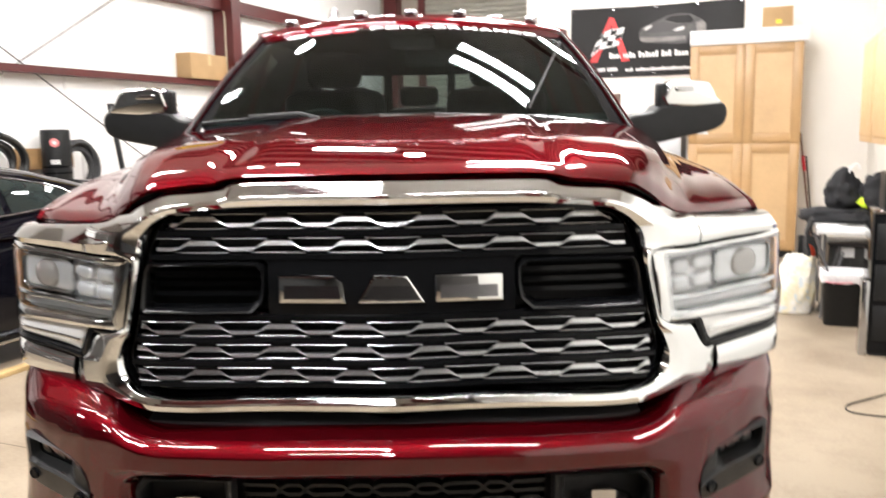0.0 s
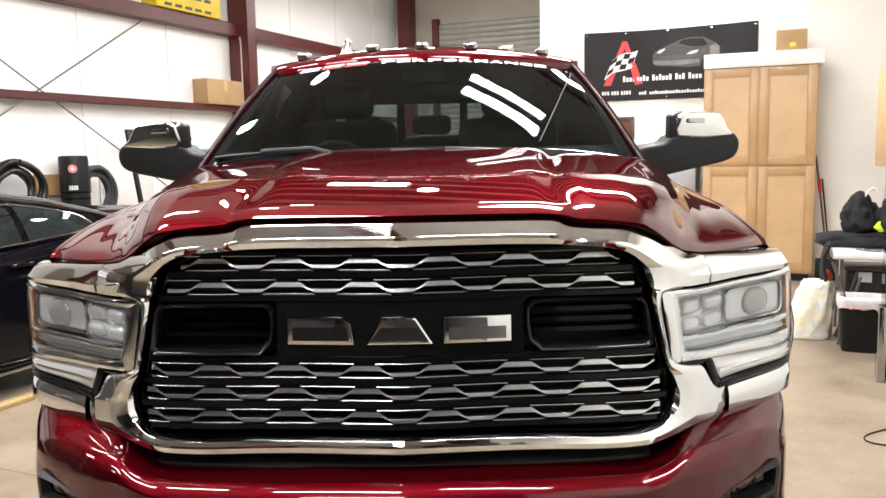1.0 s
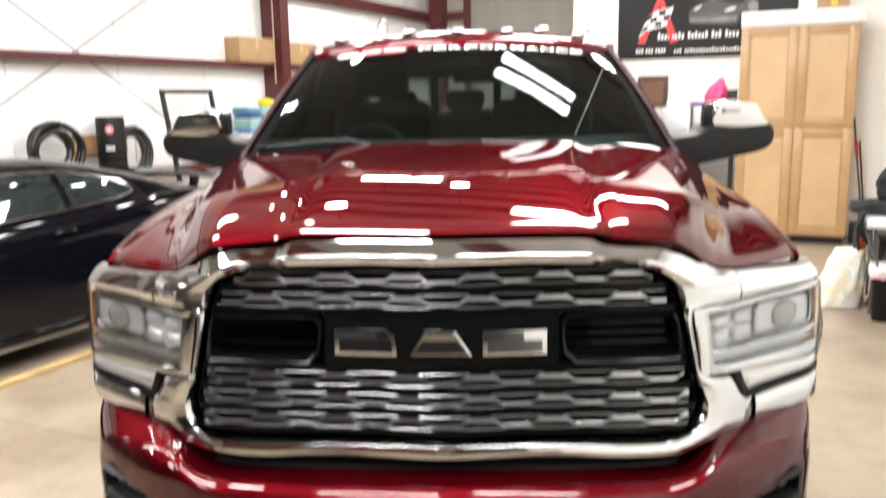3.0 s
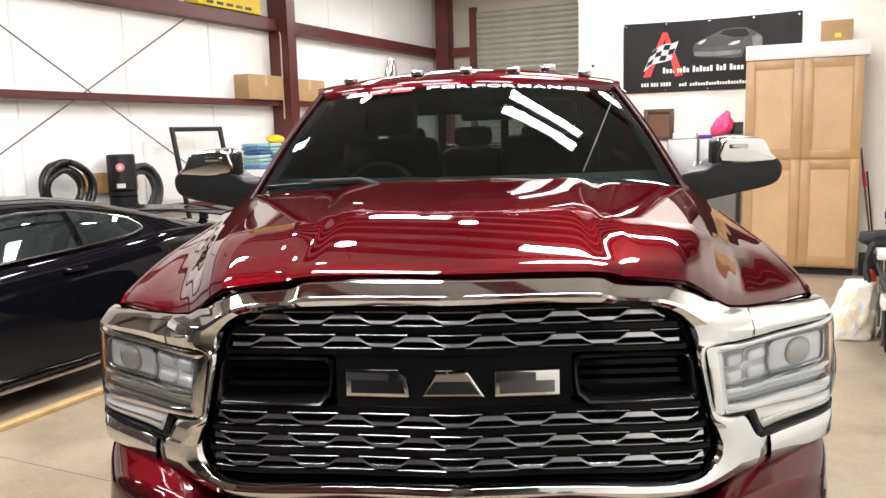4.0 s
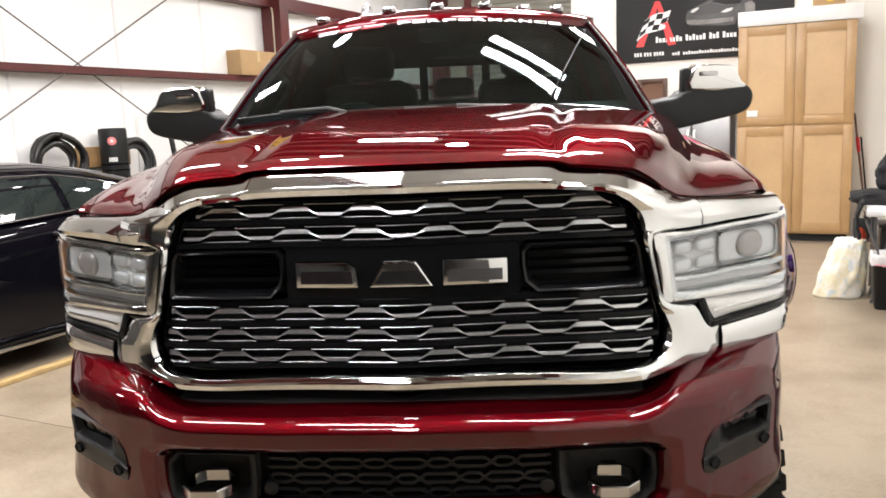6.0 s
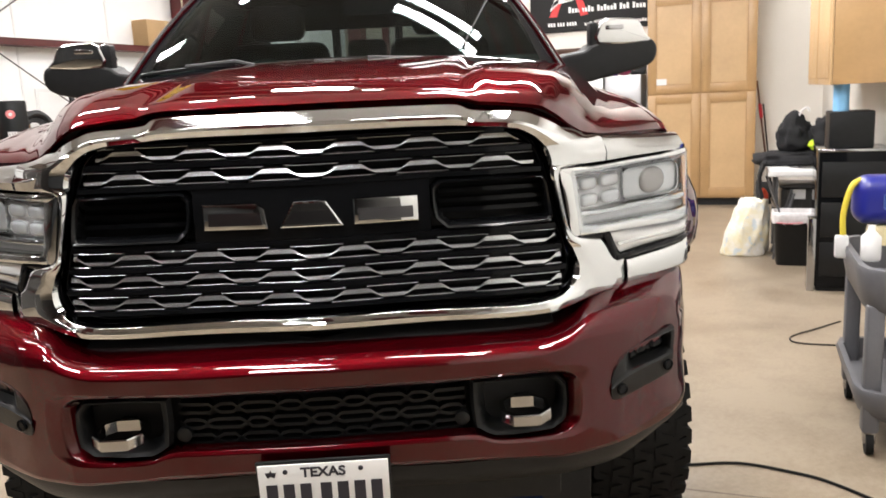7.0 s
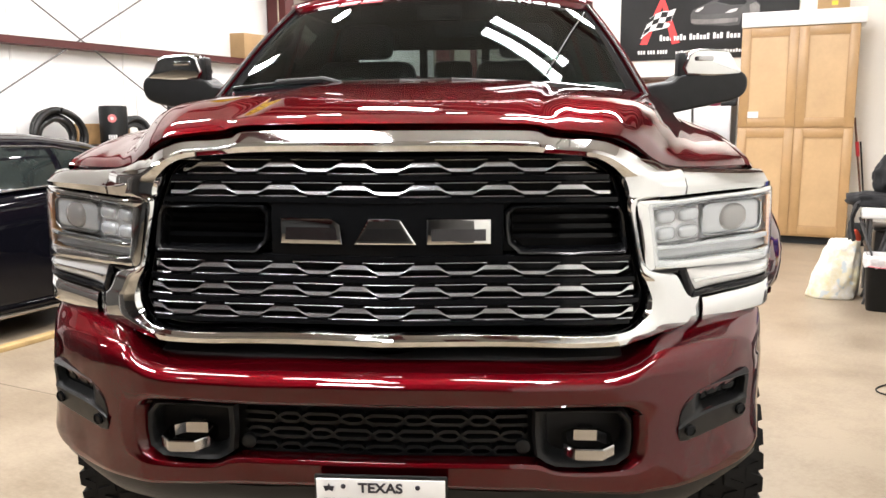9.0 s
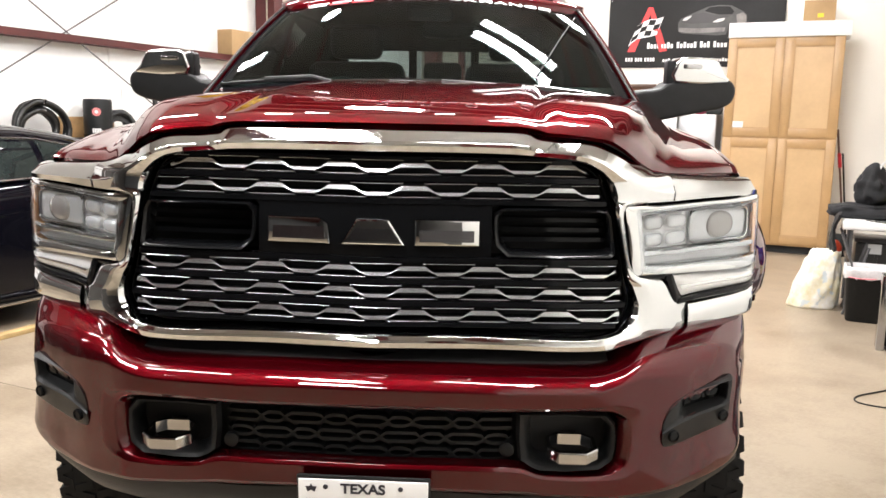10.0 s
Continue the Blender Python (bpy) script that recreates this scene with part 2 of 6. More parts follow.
setting("floor", boxed(U0 - 0.5, U1 + 0.3, V0 - 0.3, V1 + 0.3, -0.2, 0), CONCRETE, "beige sealed concrete shop floor with stains")
setting("ceiling", boxed(U0 - 0.5, U1 + 0.3, V0 - 0.3, V1 + 0.3, CEILING, CEILING + 0.2), CEIL, "pale insulated metal roof underside")
# unseen closing walls to the south, kept dark to deepen the chrome's reflections
DARK_UNSEEN = mat("dark_unseen_side", (0.085, 0.08, 0.075), 0.55, vary=0.25, scale=2)
setting("wall_southwest", boxed(U0 - 0.4, U0 - 0.2, V0, -1.0, 0, CEILING), DARK_UNSEEN, "plain unseen wall behind the camera, dark for the chrome's reflections")
setting("wall_west", boxed(U0 - 0.4, U0 - 0.2, -1.0, V1, 0, CEILING), WALL_WHITE, "white panelled metal building wall")
setting("wall_east", boxed(U1, U1 + 0.2, -2.4, VB + 0.15, 0, CEILING), mat("cream_drywall", (0.75, 0.735, 0.69), 0.6, vary=0.08, scale=1.0, bump=0.06, bscale=90), "cream painted drywall")
setting("wall_southeast", boxed(U1, U1 + 0.2, V0, -2.4, 0, CEILING), DARK_UNSEEN, "plain unseen wall behind the camera, dark for the chrome's reflections")
setting("wall_south", boxed(U0 - 0.4, U1, V0 - 0.2, V0, 0, CEILING), mat("dark_unseen_end", (0.10, 0.10, 0.10), 0.5, vary=0.2, scale=2), "plain unseen end wall behind the camera, dark for the reflections")
setting("wall_north", boxed(U0 - 0.4, UE, V1, V1 + 0.2, 0, CEILING), mat("tan_sheeting", (0.42, 0.385, 0.315), 0.5, vary=0.12, scale=2), "tan metal end wall")
setting("wall_partition", boxed(UE, U1, VB, VB + 0.15, 0, CEILING), WALL_PAINT, "white painted partition wall")
setting("wall_return", boxed(UE, UE + 0.15, VB + 0.15, V1, 0, CEILING), WALL_PAINT, "white painted return wall")

# ---- the pickup truck: built round its own axes, nose at y = 0, standing a little tail-high ----
truck = thing("pickup_truck", pose(0, 0, -0.1, 3.43), "lifted candy red heavy-duty pickup truck with a chrome grille", "truck")
GX = (0, 0.25, 0.45, 0.58, 0.66, 0.75, 0.85, 0.93, 0.97, 0.99, 1.0)
GY = (-0.02, 0.0, 0.008, 0.02, 0.05, 0.107, 0.18, 0.245, 0.29, 0.36, 0.5)
BX = (0, 0.3, 0.6, 0.72, 0.85, 0.92, 0.955, 0.965, 0.97)
BY = (-0.15, -0.14, -0.10, -0.05, 0.03, 0.10, 0.17, 0.3, 0.5)


def softened(xs, ys, w=0.045):
    """A table of front depths, rounded off."""
    x = np.linspace(-0.2, 1.2, 561)
    y = np.interp(np.abs(x), xs, ys)
    y = np.where(x > xs[-1], ys[-1], y)
    k = np.hanning(int(w / 0.0025) * 2 + 1)
    s = np.convolve(np.pad(y, len(k) // 2, mode="edge"), k / k.sum(), "valid")
    return lambda a: float(np.interp(abs(a), x, s))


face_curve = softened(GX, GY)
bumper_curve = softened(BX, BY)


def wide(x, w):
    """The outer corners reach a little further round."""
    t = min(max((abs(x) - 0.80) / 0.18, 0.0), 1.0)
    return x + math.copysign(w * t * t * (3 - 2 * t), x)


def face(x, z, off=0.0):
    return Vector((wide(x, 0.043), face_curve(x) + 0.12 * (z - 1.4) + off, z))


def bump_at(x, z, off=0.0):
    return Vector((wide(x, 0.045 + 0.016 * min(max((z - 0.95) / 0.12, 0.0), 1.0)), bumper_curve(x) + off, z))


def ring(pairs, place, profile, steps=4, cross=12, knots=()):
    """A frame between an inner and an outer half outline, mirrored: profile(u, i) gives the depth across it."""
    rows = []
    us = sorted({*np.linspace(0, 1, cross + 1), *(min(max(k + e, 0.0), 1.0) for k in knots for e in (-0.012, 0.0, 0.012))})
    P = []
    for (a, b), (c, d) in zip(pairs, pairs[1:]):
        for k in range(steps):
            t = k / steps
            P.append((Vector(a).lerp(Vector(c), t), Vector(b).lerp(Vector(d), t)))
    P.append((Vector(pairs[-1][0]), Vector(pairs[-1][1])))
    # round the corners of both outlines a little
    for _ in range(max(2, steps * steps // 8)):
        Q = [P[0]]
        for i in range(1, len(P) - 1):
            Q.append(tuple((P[i - 1][j] + P[i][j] * 2 + P[i + 1][j]) / 4 for j in (0, 1)))
        P = Q + [P[-1]]
    half = [(a, b, i / (len(P) - 1)) for i, (a, b) in enumerate(P)]
    full = [(a, b, i, 1) for a, b, i in half] + [(a, b, i, -1) for a, b, i in half[-2:0:-1]]
    for a, b, i, s in full:
        row = []
        for u in us:
            q = a.lerp(b, u)
            v = place(q.x, q.y, profile(u, i))
            row.append((v.x * s, v.y, v.z))
        rows.append(row)
    bm = bmesh.new()
    grid(bm, [list(r) for r in zip(*rows)], closed=True)
    bmesh.ops.remove_doubles(bm, verts=bm.verts, dist=1e-5)
    return bm


# chrome grille surround
SURROUND = [((0, 1.620), (0, 1.687)), ((0.25, 1.619), (0.25, 1.686)), ((0.36, 1.616), (0.368, 1.684)), ((0.38, 1.615), (0.40, 1.664)),
            ((0.46, 1.610), (0.54, 1.656)), ((0.505, 1.602), (0.60, 1.627)), ((0.533, 1.586), (0.638, 1.600)), ((0.545, 1.572), (0.68, 1.579)),
            ((0.555, 1.555), (0.735, 1.569)), ((0.567, 1.525), (0.735, 1.510)), ((0.574, 1.505), (0.60, 1.510)), ((0.593, 1.423), (0.612, 1.43)),
            ((0.614, 1.333), (0.631, 1.334)), ((0.620, 1.31), (0.727, 1.320)), ((0.628, 1.285), (0.763, 1.256)), ((0.632, 1.267), (0.79, 1.249)),
            ((0.629, 1.24), (0.793, 1.173)), ((0.610, 1.21), (0.69, 1.175)), ((0.592, 1.199), (0.62, 1.163)), ((0.537, 1.189), (0.56, 1.155)),
            ((0.48, 1.188), (0.49, 1.153)), ((0.41, 1.190), (0.41, 1.154)), ((0.35, 1.192), (0.35, 1.156)), ((0.2, 1.195), (0.2, 1.157)), ((0, 1.196), (0, 1.157))]


SURROUND_KNOTS = (0.05, 0.12, 0.34, 0.46, 0.80)


def surround_depth(u, i):
    """A lip at the opening, a band that faces forwards, a crease, and a panel that leans back."""
    top = np.interp(u, (0, 0.05, 0.12, 0.34, 0.46, 0.80, 1), (0.045, 0.012, -0.006, -0.016, -0.010, 0.030, 0.058))
    side = np.interp(u, (0, 0.05, 0.12, 0.34, 0.46, 0.80, 1), (0.045, 0.012, -0.004, -0.012, -0.013, -0.006, 0.006))
    low = np.interp(u, (0, 0.05, 0.12, 0.34, 0.46, 0.80, 1), (0.045, -0.004, -0.015, -0.021, -0.024, -0.021, 0.006))
    w = np.interp(i, (0.24, 0.34, 0.70, 0.78), (0, 1, 1, 2))
    return float(top * (1 - w) + side * w if w < 1 else side * (2 - w) + low * (w - 1))


part("grille_surround", ring(SURROUND, face, surround_depth, 8, 14, SURROUND_KNOTS), CHROME, truck, "polished chrome grille surround", 50)


def opening_half(z):
    """Half the width of the grille opening at a height."""
    zs = (1.182, 1.197, 1.222, 1.267, 1.323, 1.423, 1.493, 1.55, 1.586, 1.606)
    ws = (0.50, 0.592, 0.625, 0.632, 0.616, 0.593, 0.577, 0.558, 0.533, 0.493)
    return float(np.interp(z, zs, ws))


# grille: a black border, a dark back, black cross bars and wavy bars with slim slot rims
BORDER = [(a, tuple(Vector(a).lerp(Vector((0.45 * (a[0] > 0.45) + a[0] * (a[0] <= 0.45), 1.40)), 0.085))) for a, b in SURROUND]
part("grille_border", ring([(b, a) for a, b in BORDER], lambda x, z, o: face(x, z, o), lambda u, i: 0.055 - 0.02 * math.sin(u * math.pi)), GLOSS_BLACK, truck)
bm = bmesh.new()
zz = np.linspace(1.175, 1.63, 20)
slab(bm, [[face(x, z, 0.11) for x in np.linspace(-1, 1, 41) * (opening_half(z) + 0.03)] for z in zz], (0, 0.01, 0))
part("grille_back", bm, DARK, truck)


def bar(z, h, off, depth, X, n=61, wave=None, bev=0.15):
    """A swept bar across the grille at height z."""
    rows = []
    for x in np.linspace(-X, X, n):
        zc = z + (wave(x) if wave else 0)
        c = [(-0.5, depth), (-0.5, depth * bev), (-0.5 + bev, 0), (0.5 - bev, 0), (0.5, depth * bev), (0.5, depth)]
        rows.append([face(x, zc + a * h, off + d) for a, d in c])
    bm = bmesh.new()
    vs = grid(bm, rows)
    bm.faces.new(vs[0]), bm.faces.new(vs[-1][::-1])
    return bm


PERIOD = 0.177
SHIFT = -0.3475


def wave_of(x):
    """Lower and upper edge of a wavy bar: thick on its flats, slim on the slopes."""
    p = abs(((x - SHIFT + PERIOD / 2) % PERIOD) / PERIOD - 0.5)
    up = float(np.interp(p, (0.21, 0.33, 0.5), (-0.0034, 0.0105, 0.0113)))
    low = float(np.interp(0.5 - p, (0.21, 0.36), (-0.0005, -0.0118)))
    return low, up


def wave_xs(X):
    xs = set(np.round(np.linspace(-X, X, 9), 4))
    k0 = int((-X - SHIFT) / PERIOD) - 2
    for k in range(k0, k0 + 12):
        for p in (-0.36, -0.33, -0.29, -0.25, -0.21, -0.17, -0.14, 0.14, 0.17, 0.21, 0.25, 0.29, 0.33, 0.36):
            x = SHIFT + (k + p) * PERIOD
            if abs(x) < X:
                xs.add(round(x, 4))
    return sorted(xs)


for zr in (1.588, 1.533, 1.340, 1.287, 1.233):
    X = opening_half(zr) - 0.022
    rows = []
    for x in wave_xs(X):
        lo, up = wave_of(x)
        c = ((lo, 0.03), (lo, 0.001 + 0.35 * lo), (lo + 0.0006, 0.35 * lo), (up - 0.0006, 0.35 * up), (up, 0.001 + 0.35 * up), (up, 0.03))
        rows.append([face(x, zr + a, 0.020 + d) for a, d in c])
    bm = bmesh.new()
    vs = grid(bm, rows)
    bm.faces.new(vs[0]), bm.faces.new(vs[-1][::-1])
    part("wavy_bar", bm, BAR_CHROME, truck, "chrome wavy grille bar", 25)
    # slim bright rims of the slots above and below
    for side in (1, -1):
        for k in range(-4, 9):
            xc = SHIFT + (k + (0 if side == 1 else 0.5)) * PERIOD
            a, b = max(xc - 0.063, -X), min(xc + 0.063, X)
            if b - a < 0.04:
                continue
            zt = zr + side * (0.0175 if side == 1 else 0.0158)
            bm = bmesh.new()
            slab(bm, [[face(x, zt - 0.0014 + q, (0.017 if side == 1 else 0.022) + 0.7 * q) for x in np.linspace(a, b, 5)] for q in (0, 0.0015)], (0, 0.035, 0))
            part("slot_rim", bm, RIM_CHROME, truck)
            xg = xc + PERIOD / 2
            if abs(xg) < X - 0.02:
                bm = bmesh.new()
                z0, z1 = sorted((zr + side * 0.0105, zr + side * 0.0185))
                slab(bm, [[face(x, q, 0.024) for x in (xg - 0.024 + e, xg, xg + 0.024 - e)] for q, e in ((z0, 0.0), (z1, 0.0))], (0, 0.035, 0))
                part("slot_web", bm, GLOSS_BLACK, truck)
for z, h in ((1.561, 0.018), (1.507, 0.016), (1.366, 0.018), (1.3135, 0.016), (1.260, 0.016), (1.209, 0.014), (1.611, 0.008)):
    part("cross_bar", bar(z, h, 0.018, 0.05, opening_half(z) - 0.012), GLOSS_BLACK, truck)

# middle band with the emblem and a scoop on each side
bm = bmesh.new()
slab(bm, [[face(x, z, 0.022 - 0.004 * math.sin((z - 1.374) / 0.126 * math.pi)) for x in np.linspace(-0.285, 0.285, 25)] for z in np.linspace(1.374, 1.5, 7)], (0, 0.05, 0))
part("emblem_panel", bm, GLOSS_BLACK, truck, "gloss black emblem panel")
for s in (1, -1):
    outer = [(0.286, 1.478), (0.306, 1.497), (0.43, 1.499), (0.566, 1.497), (0.577, 1.48), (0.585, 1.43), (0.592, 1.385), (0.580, 1.374), (0.45, 1.374), (0.322, 1.375), (0.292, 1.402), (0.286, 1.44)]
    inner = [(0.306, 1.471), (0.318, 1.482), (0.43, 1.483), (0.552, 1.482), (0.559, 1.47), (0.565, 1.43), (0.571, 1.397), (0.562, 1.391), (0.45, 1.391), (0.333, 1.392), (0.310, 1.412), (0.306, 1.44)]
    rows = []
    for u in np.linspace(0, 1, 7):
        row = []
        for a, b in zip(inner, outer):
            q = Vector(a).lerp(Vector(b), u)
            v = face(q.x, q.y, float(np.interp(u, (0, 0.25, 0.7, 1), (0.055, 0.012, 0.004, 0.05))))
            row.append((v.x * s, v.y, v.z))
        rows.append(row)
    bm = bmesh.new()
    grid(bm, rows, closed=True)
    frame_part = part("scoop_frame", bm, TRIM_BLACK, truck, "satin black scoop frame", 60)
    for z in (1.413, 1.437, 1.461):
        bm = bmesh.new()
        slab(bm, [[face(x * s, z + q, 0.06 + 0.2 * q) for x in np.linspace(0.31, 0.565, 6)] for q in (-0.005, 0.005)], (0, 0.03, 0))
        part("scoop_slat", bm, GLOSS_BLACK, frame_part)

# emblem: three chrome shapes, plainly cut
SHAPES = {
    "first": [(-0.259, 1.404), (-0.259, 1.466), (-0.132, 1.466), (-0.110, 1.452), (-0.104, 1.404)],
    "second": [(-0.078, 1.404), (-0.040, 1.466), (0.038, 1.466), (0.078, 1.404)],
    "third": [(0.100, 1.404), (0.100, 1.466), (0.256, 1.466), (0.256, 1.404)],
}
emblem = part("emblem", boxed(-0.262, 0.258, 0.034, 0.04, 1.41, 1.44), GLOSS_BLACK, truck, "chrome emblem shapes on black")
for shape in SHAPES.values():
    bm = prism(bmesh.new(), [(p[0], p[1]) for p in shape], 0.006, 0.03)
    bmesh.ops.remove_doubles(bm, verts=bm.verts, dist=1e-6)
    bm.normal_update()
    front = [e for e in bm.edges if all(v.co.y < 0.007 for v in e.verts) and len(e.link_faces) == 2 and e.calc_face_angle(0) > 0.5]
    bmesh.ops.bevel(bm, geom=front, offset=0.0045, segments=2, affect="EDGES", profile=0.5)
    for v in bm.verts:
        v.co.y += face_curve(v.co.x) + 0.12 * (v.co.z - 1.4) - 0.004
    badge = part("emblem_shape", bm, CHROME, emblem, "bevelled chrome emblem shape", 25)
    mid = sum((Vector(p) for p in shape), Vector((0, 0))) / len(shape)
    inlay = [tuple(mid + Vector(((p[0] - mid.x) * 0.84, (p[1] - mid.y) * 0.66))) for p in shape]
    bm = prism(bmesh.new(), inlay, 0.0045, 0.02)
    for v in bm.verts:
        v.co.y += face_curve(v.co.x) + 0.12 * (v.co.z - 1.4) - 0.004 + (v.co.z - mid.y) * 0.22
    part("emblem_inlay", bm, INLAY, badge, "darker chrome inlay", 25)
bm = lathe(bmesh.new(), [(0.012, -0.006), (0.012, 0.004), (0.009, 0.008), (0.004, 0.009)], pose(0, 0.012, 1.398, 90))
part("front_camera", bm, GLOSS_BLACK, truck)


# ---- bonnet and wings ----
HX = {0.0: (0, 0.20, 0.34, 0.385, 0.415, 0.46, 0.57, 0.612, 0.645, 0.68, 0.73, 0.82, 0.90, 0.94, 0.965, 0.985),
      0.5: (0, 0.20, 0.355, 0.405, 0.437, 0.475, 0.60, 0.70, 0.765, 0.805, 0.84, 0.875, 0.92, 0.955, 0.99, 1.02),
      1.0: (0, 0.22, 0.40, 0.455, 0.505, 0.545, 0.64, 0.74, 0.83, 0.885, 0.92, 0.945, 0.962, 0.98, 1.0, 1.02)}
# heights at the front edge, at the crest (CR: how far back it lies) and at the windscreen
HZ0 = np.array((1.702, 1.701, 1.699, 1.694, 1.684, 1.682, 1.668, 1.642, 1.615, 1.594, 1.583, 1.577, 1.573, 1.569, 1.55, 1.50))
HZM = np.array((1.774, 1.772, 1.768, 1.757, 1.744, 1.748, 1.738, 1.724, 1.700, 1.678, 1.650, 1.634, 1.625, 1.617, 1.595, 1.53))
HZ1 = np.array((1.781, 1.779, 1.773, 1.764, 1.745, 1.750, 1.742, 1.734, 1.722, 1.706, 1.686, 1.658, 1.635, 1.622, 1.60, 1.55))
CR = np.array((0.70, 0.70, 0.70, 0.66, 0.38, 0.34, 0.33, 0.32, 0.32, 0.44, 0.5, 0.5, 0.5, 0.5, 0.5, 0.5))
HY0 = [face(x, 1.65, 0.045).y for x in HX[0.0]]


def bonnet_rows(i0, i1, ns=60, nx=12, rear=1.33, lip=True):
    """Rows over knots i0 to i1, from the front edge back."""
    rows = []
    idx = np.linspace(i0, i1, (i1 - i0) * nx + 1)
    for s in np.concatenate((np.array([-1.0, -0.5, 0.0]) if lip else np.array([0.0]), np.linspace(0, 1, ns) ** 1.25 + 1e-4)):
        t = max(s, 0)
        w = np.array(((1 - t) * (1 - 2 * t), 4 * t * (1 - t), t * (2 * t - 1)))
        xs = sum(w[k] * np.array(HX[q]) for k, q in enumerate((0.0, 0.5, 1.0)))
        fall = (HZ1 - HZM) / (1 - CR)
        zs = HZM + fall * (t - CR) + np.where(t < CR, (HZ0 - HZM + fall * CR) * ((t - CR) / CR) ** 2, 0)
        x = np.interp(idx, range(16), xs)
        z = np.interp(idx, range(16), zs)
        y0 = np.interp(idx, range(16), HY0)
        # nose: the front edge rolls over
        roll = 0.011 * max(0.0, 1 - t / 0.05) ** 2
        y = y0 + t * (rear - 0.12 * (1 - (x / 0.9) ** 2) * 0.5 - y0)
        z = z - roll
        if s < 0:
            y = y + (-s) * 0.03
            z = z - 0.004 * (-s)
        rows.append(np.stack((x, y, z), 1))
    R = np.array(rows)
    # soften across, keeping the ends
    for _ in range(7):
        M = R.copy()
        M[:, 1:-1] = (R[:, :-2] + 2 * R[:, 1:-1] + R[:, 2:]) / 4
        if i0 == 0:
            mir = R[:, 1].copy()
            mir[:, 0] *= -1
            M[:, 0] = (mir + 2 * R[:, 0] + R[:, 1]) / 4
            M[:, 0, 0] = 0
        R = M
    return R


R = bonnet_rows(0, 13)
L = R[:, ::-1].copy()
L[:, :, 0] *= -1
full = np.concatenate((L[:, :-1], R), 1)
bm = bmesh.new()
slab(bm, [[tuple(p) for p in row] for row in full], (0, 0.0, -0.008))
part("bonnet", bm, RED, truck, "candy red bonnet with a raised middle", 50)
# dark filler that stands in for the shadow gap under the lip
bm = bmesh.new()
lip = full[3]
slab(bm, [[(p[0] * 0.995, p[1] + 0.016, p[2] - q) for p in lip] for q in (0.003, 0.045)], (0, 0.02, 0))
part("bonnet_gap_shade", bm, DARK, truck, "dark filler for the shadow gap under the bonnet's edge", 50)
for s in (1, -1):
    W = bonnet_rows(13, 15, nx=8)
    W[:, :, 0] += 0.014
    rows = []
    for row in W:
        r = [tuple((p[0] * s, p[1], p[2])) for p in row]
        x, y, z = row[-1]
        for q in np.linspace(0.12, 1, 8):
            k = min(max((y - 0.33) / 0.30, 0.0), 1.0)
            swell = 0.012 + 0.130 * k * k * (3 - 2 * k) - 0.05 * min(max((y - 0.8) / 0.5, 0.0), 1.0)
            r.append(((x + swell * math.sin(min(1, q * 1.5) * math.pi / 2) - 0.035 * max(0.0, (q - 0.8) / 0.2) ** 2) * s, y, z + (1.13 - z) * q))
        rows.append(r)
    bm = bmesh.new()
    slab(bm, rows, (-0.012 * s, 0, 0))
    part("front_wing", bm, RED, truck, "", 50)

# ---- headlights with their chrome strips ----
def patch(c, s, off=0.0, nu=14, nv=6, bulge=0.0, thick=0.012, place=face):
    """A four-cornered sheet on the truck's face; c: inner-low, outer-low, outer-high, inner-high in (x, z)."""
    a, b, d, e = (Vector(p) for p in c)
    rows = []
    for v in np.linspace(0, 1, nv + 1):
        row = []
        for u in np.linspace(0, 1, nu + 1):
            q = a.lerp(b, u).lerp(e.lerp(d, u), v)
            p = place(q.x, q.y, off - bulge * (1 - (2 * u - 1) ** 4) * (1 - (2 * v - 1) ** 4))
            row.append((p.x * s, p.y, p.z))
        rows.append(row)
    bm = bmesh.new()
    slab(bm, rows, (0, thick, 0))
    return bm


def creased(c, s, profile, nu=20, thick=0.04):
    """A four-cornered strip on the truck's face; profile: how deep it lies at each share of its height."""
    a, b, d, e = (Vector(p) for p in c)
    rows = []
    for v, off in profile:
        for w in ((v - 0.012, v + 0.012) if 0 < v < 1 else (v,)):
            o = float(np.interp(w, [q[0] for q in profile], [q[1] for q in profile]))
            rows.append([(p.x * s, p.y, p.z) for p in (face(*a.lerp(b, u).lerp(e.lerp(d, u), w), o) for u in np.linspace(0, 1, nu + 1))])
    bm = bmesh.new()
    slab(bm, rows, (0, thick, 0))
    return bm


def pill(x0, x1, z0, z1, s, off, dome, depth, n=28, sq=4.0, place=face):
    """A rounded, domed cell on the truck's face."""
    rows = []
    cx, cz, rx, rz = (x0 + x1) / 2, (z0 + z1) / 2, (x1 - x0) / 2, (z1 - z0) / 2
    for f, d in ((1.0, depth), (1.0, 0.0), (0.94, -0.35 * dome), (0.8, -0.7 * dome), (0.55, -0.92 * dome), (0.25, -dome), (0.02, -dome)):
        row = []
        for k in range(n):
            a = k * math.tau / n
            c, d2 = math.cos(a), math.sin(a)
            e = (abs(c) ** sq + abs(d2) ** sq) ** (-1 / sq)
            p = place(cx + rx * f * c * e, cz + rz * f * d2 * e, off + d)
            row.append((p.x * s, p.y, p.z))
        rows.append(row)
    bm = bmesh.new()
    vs = grid(bm, rows, closed=True)
    bm.faces.new(vs[-1])
    bm.faces.new(vs[0][::-1])
    return bm


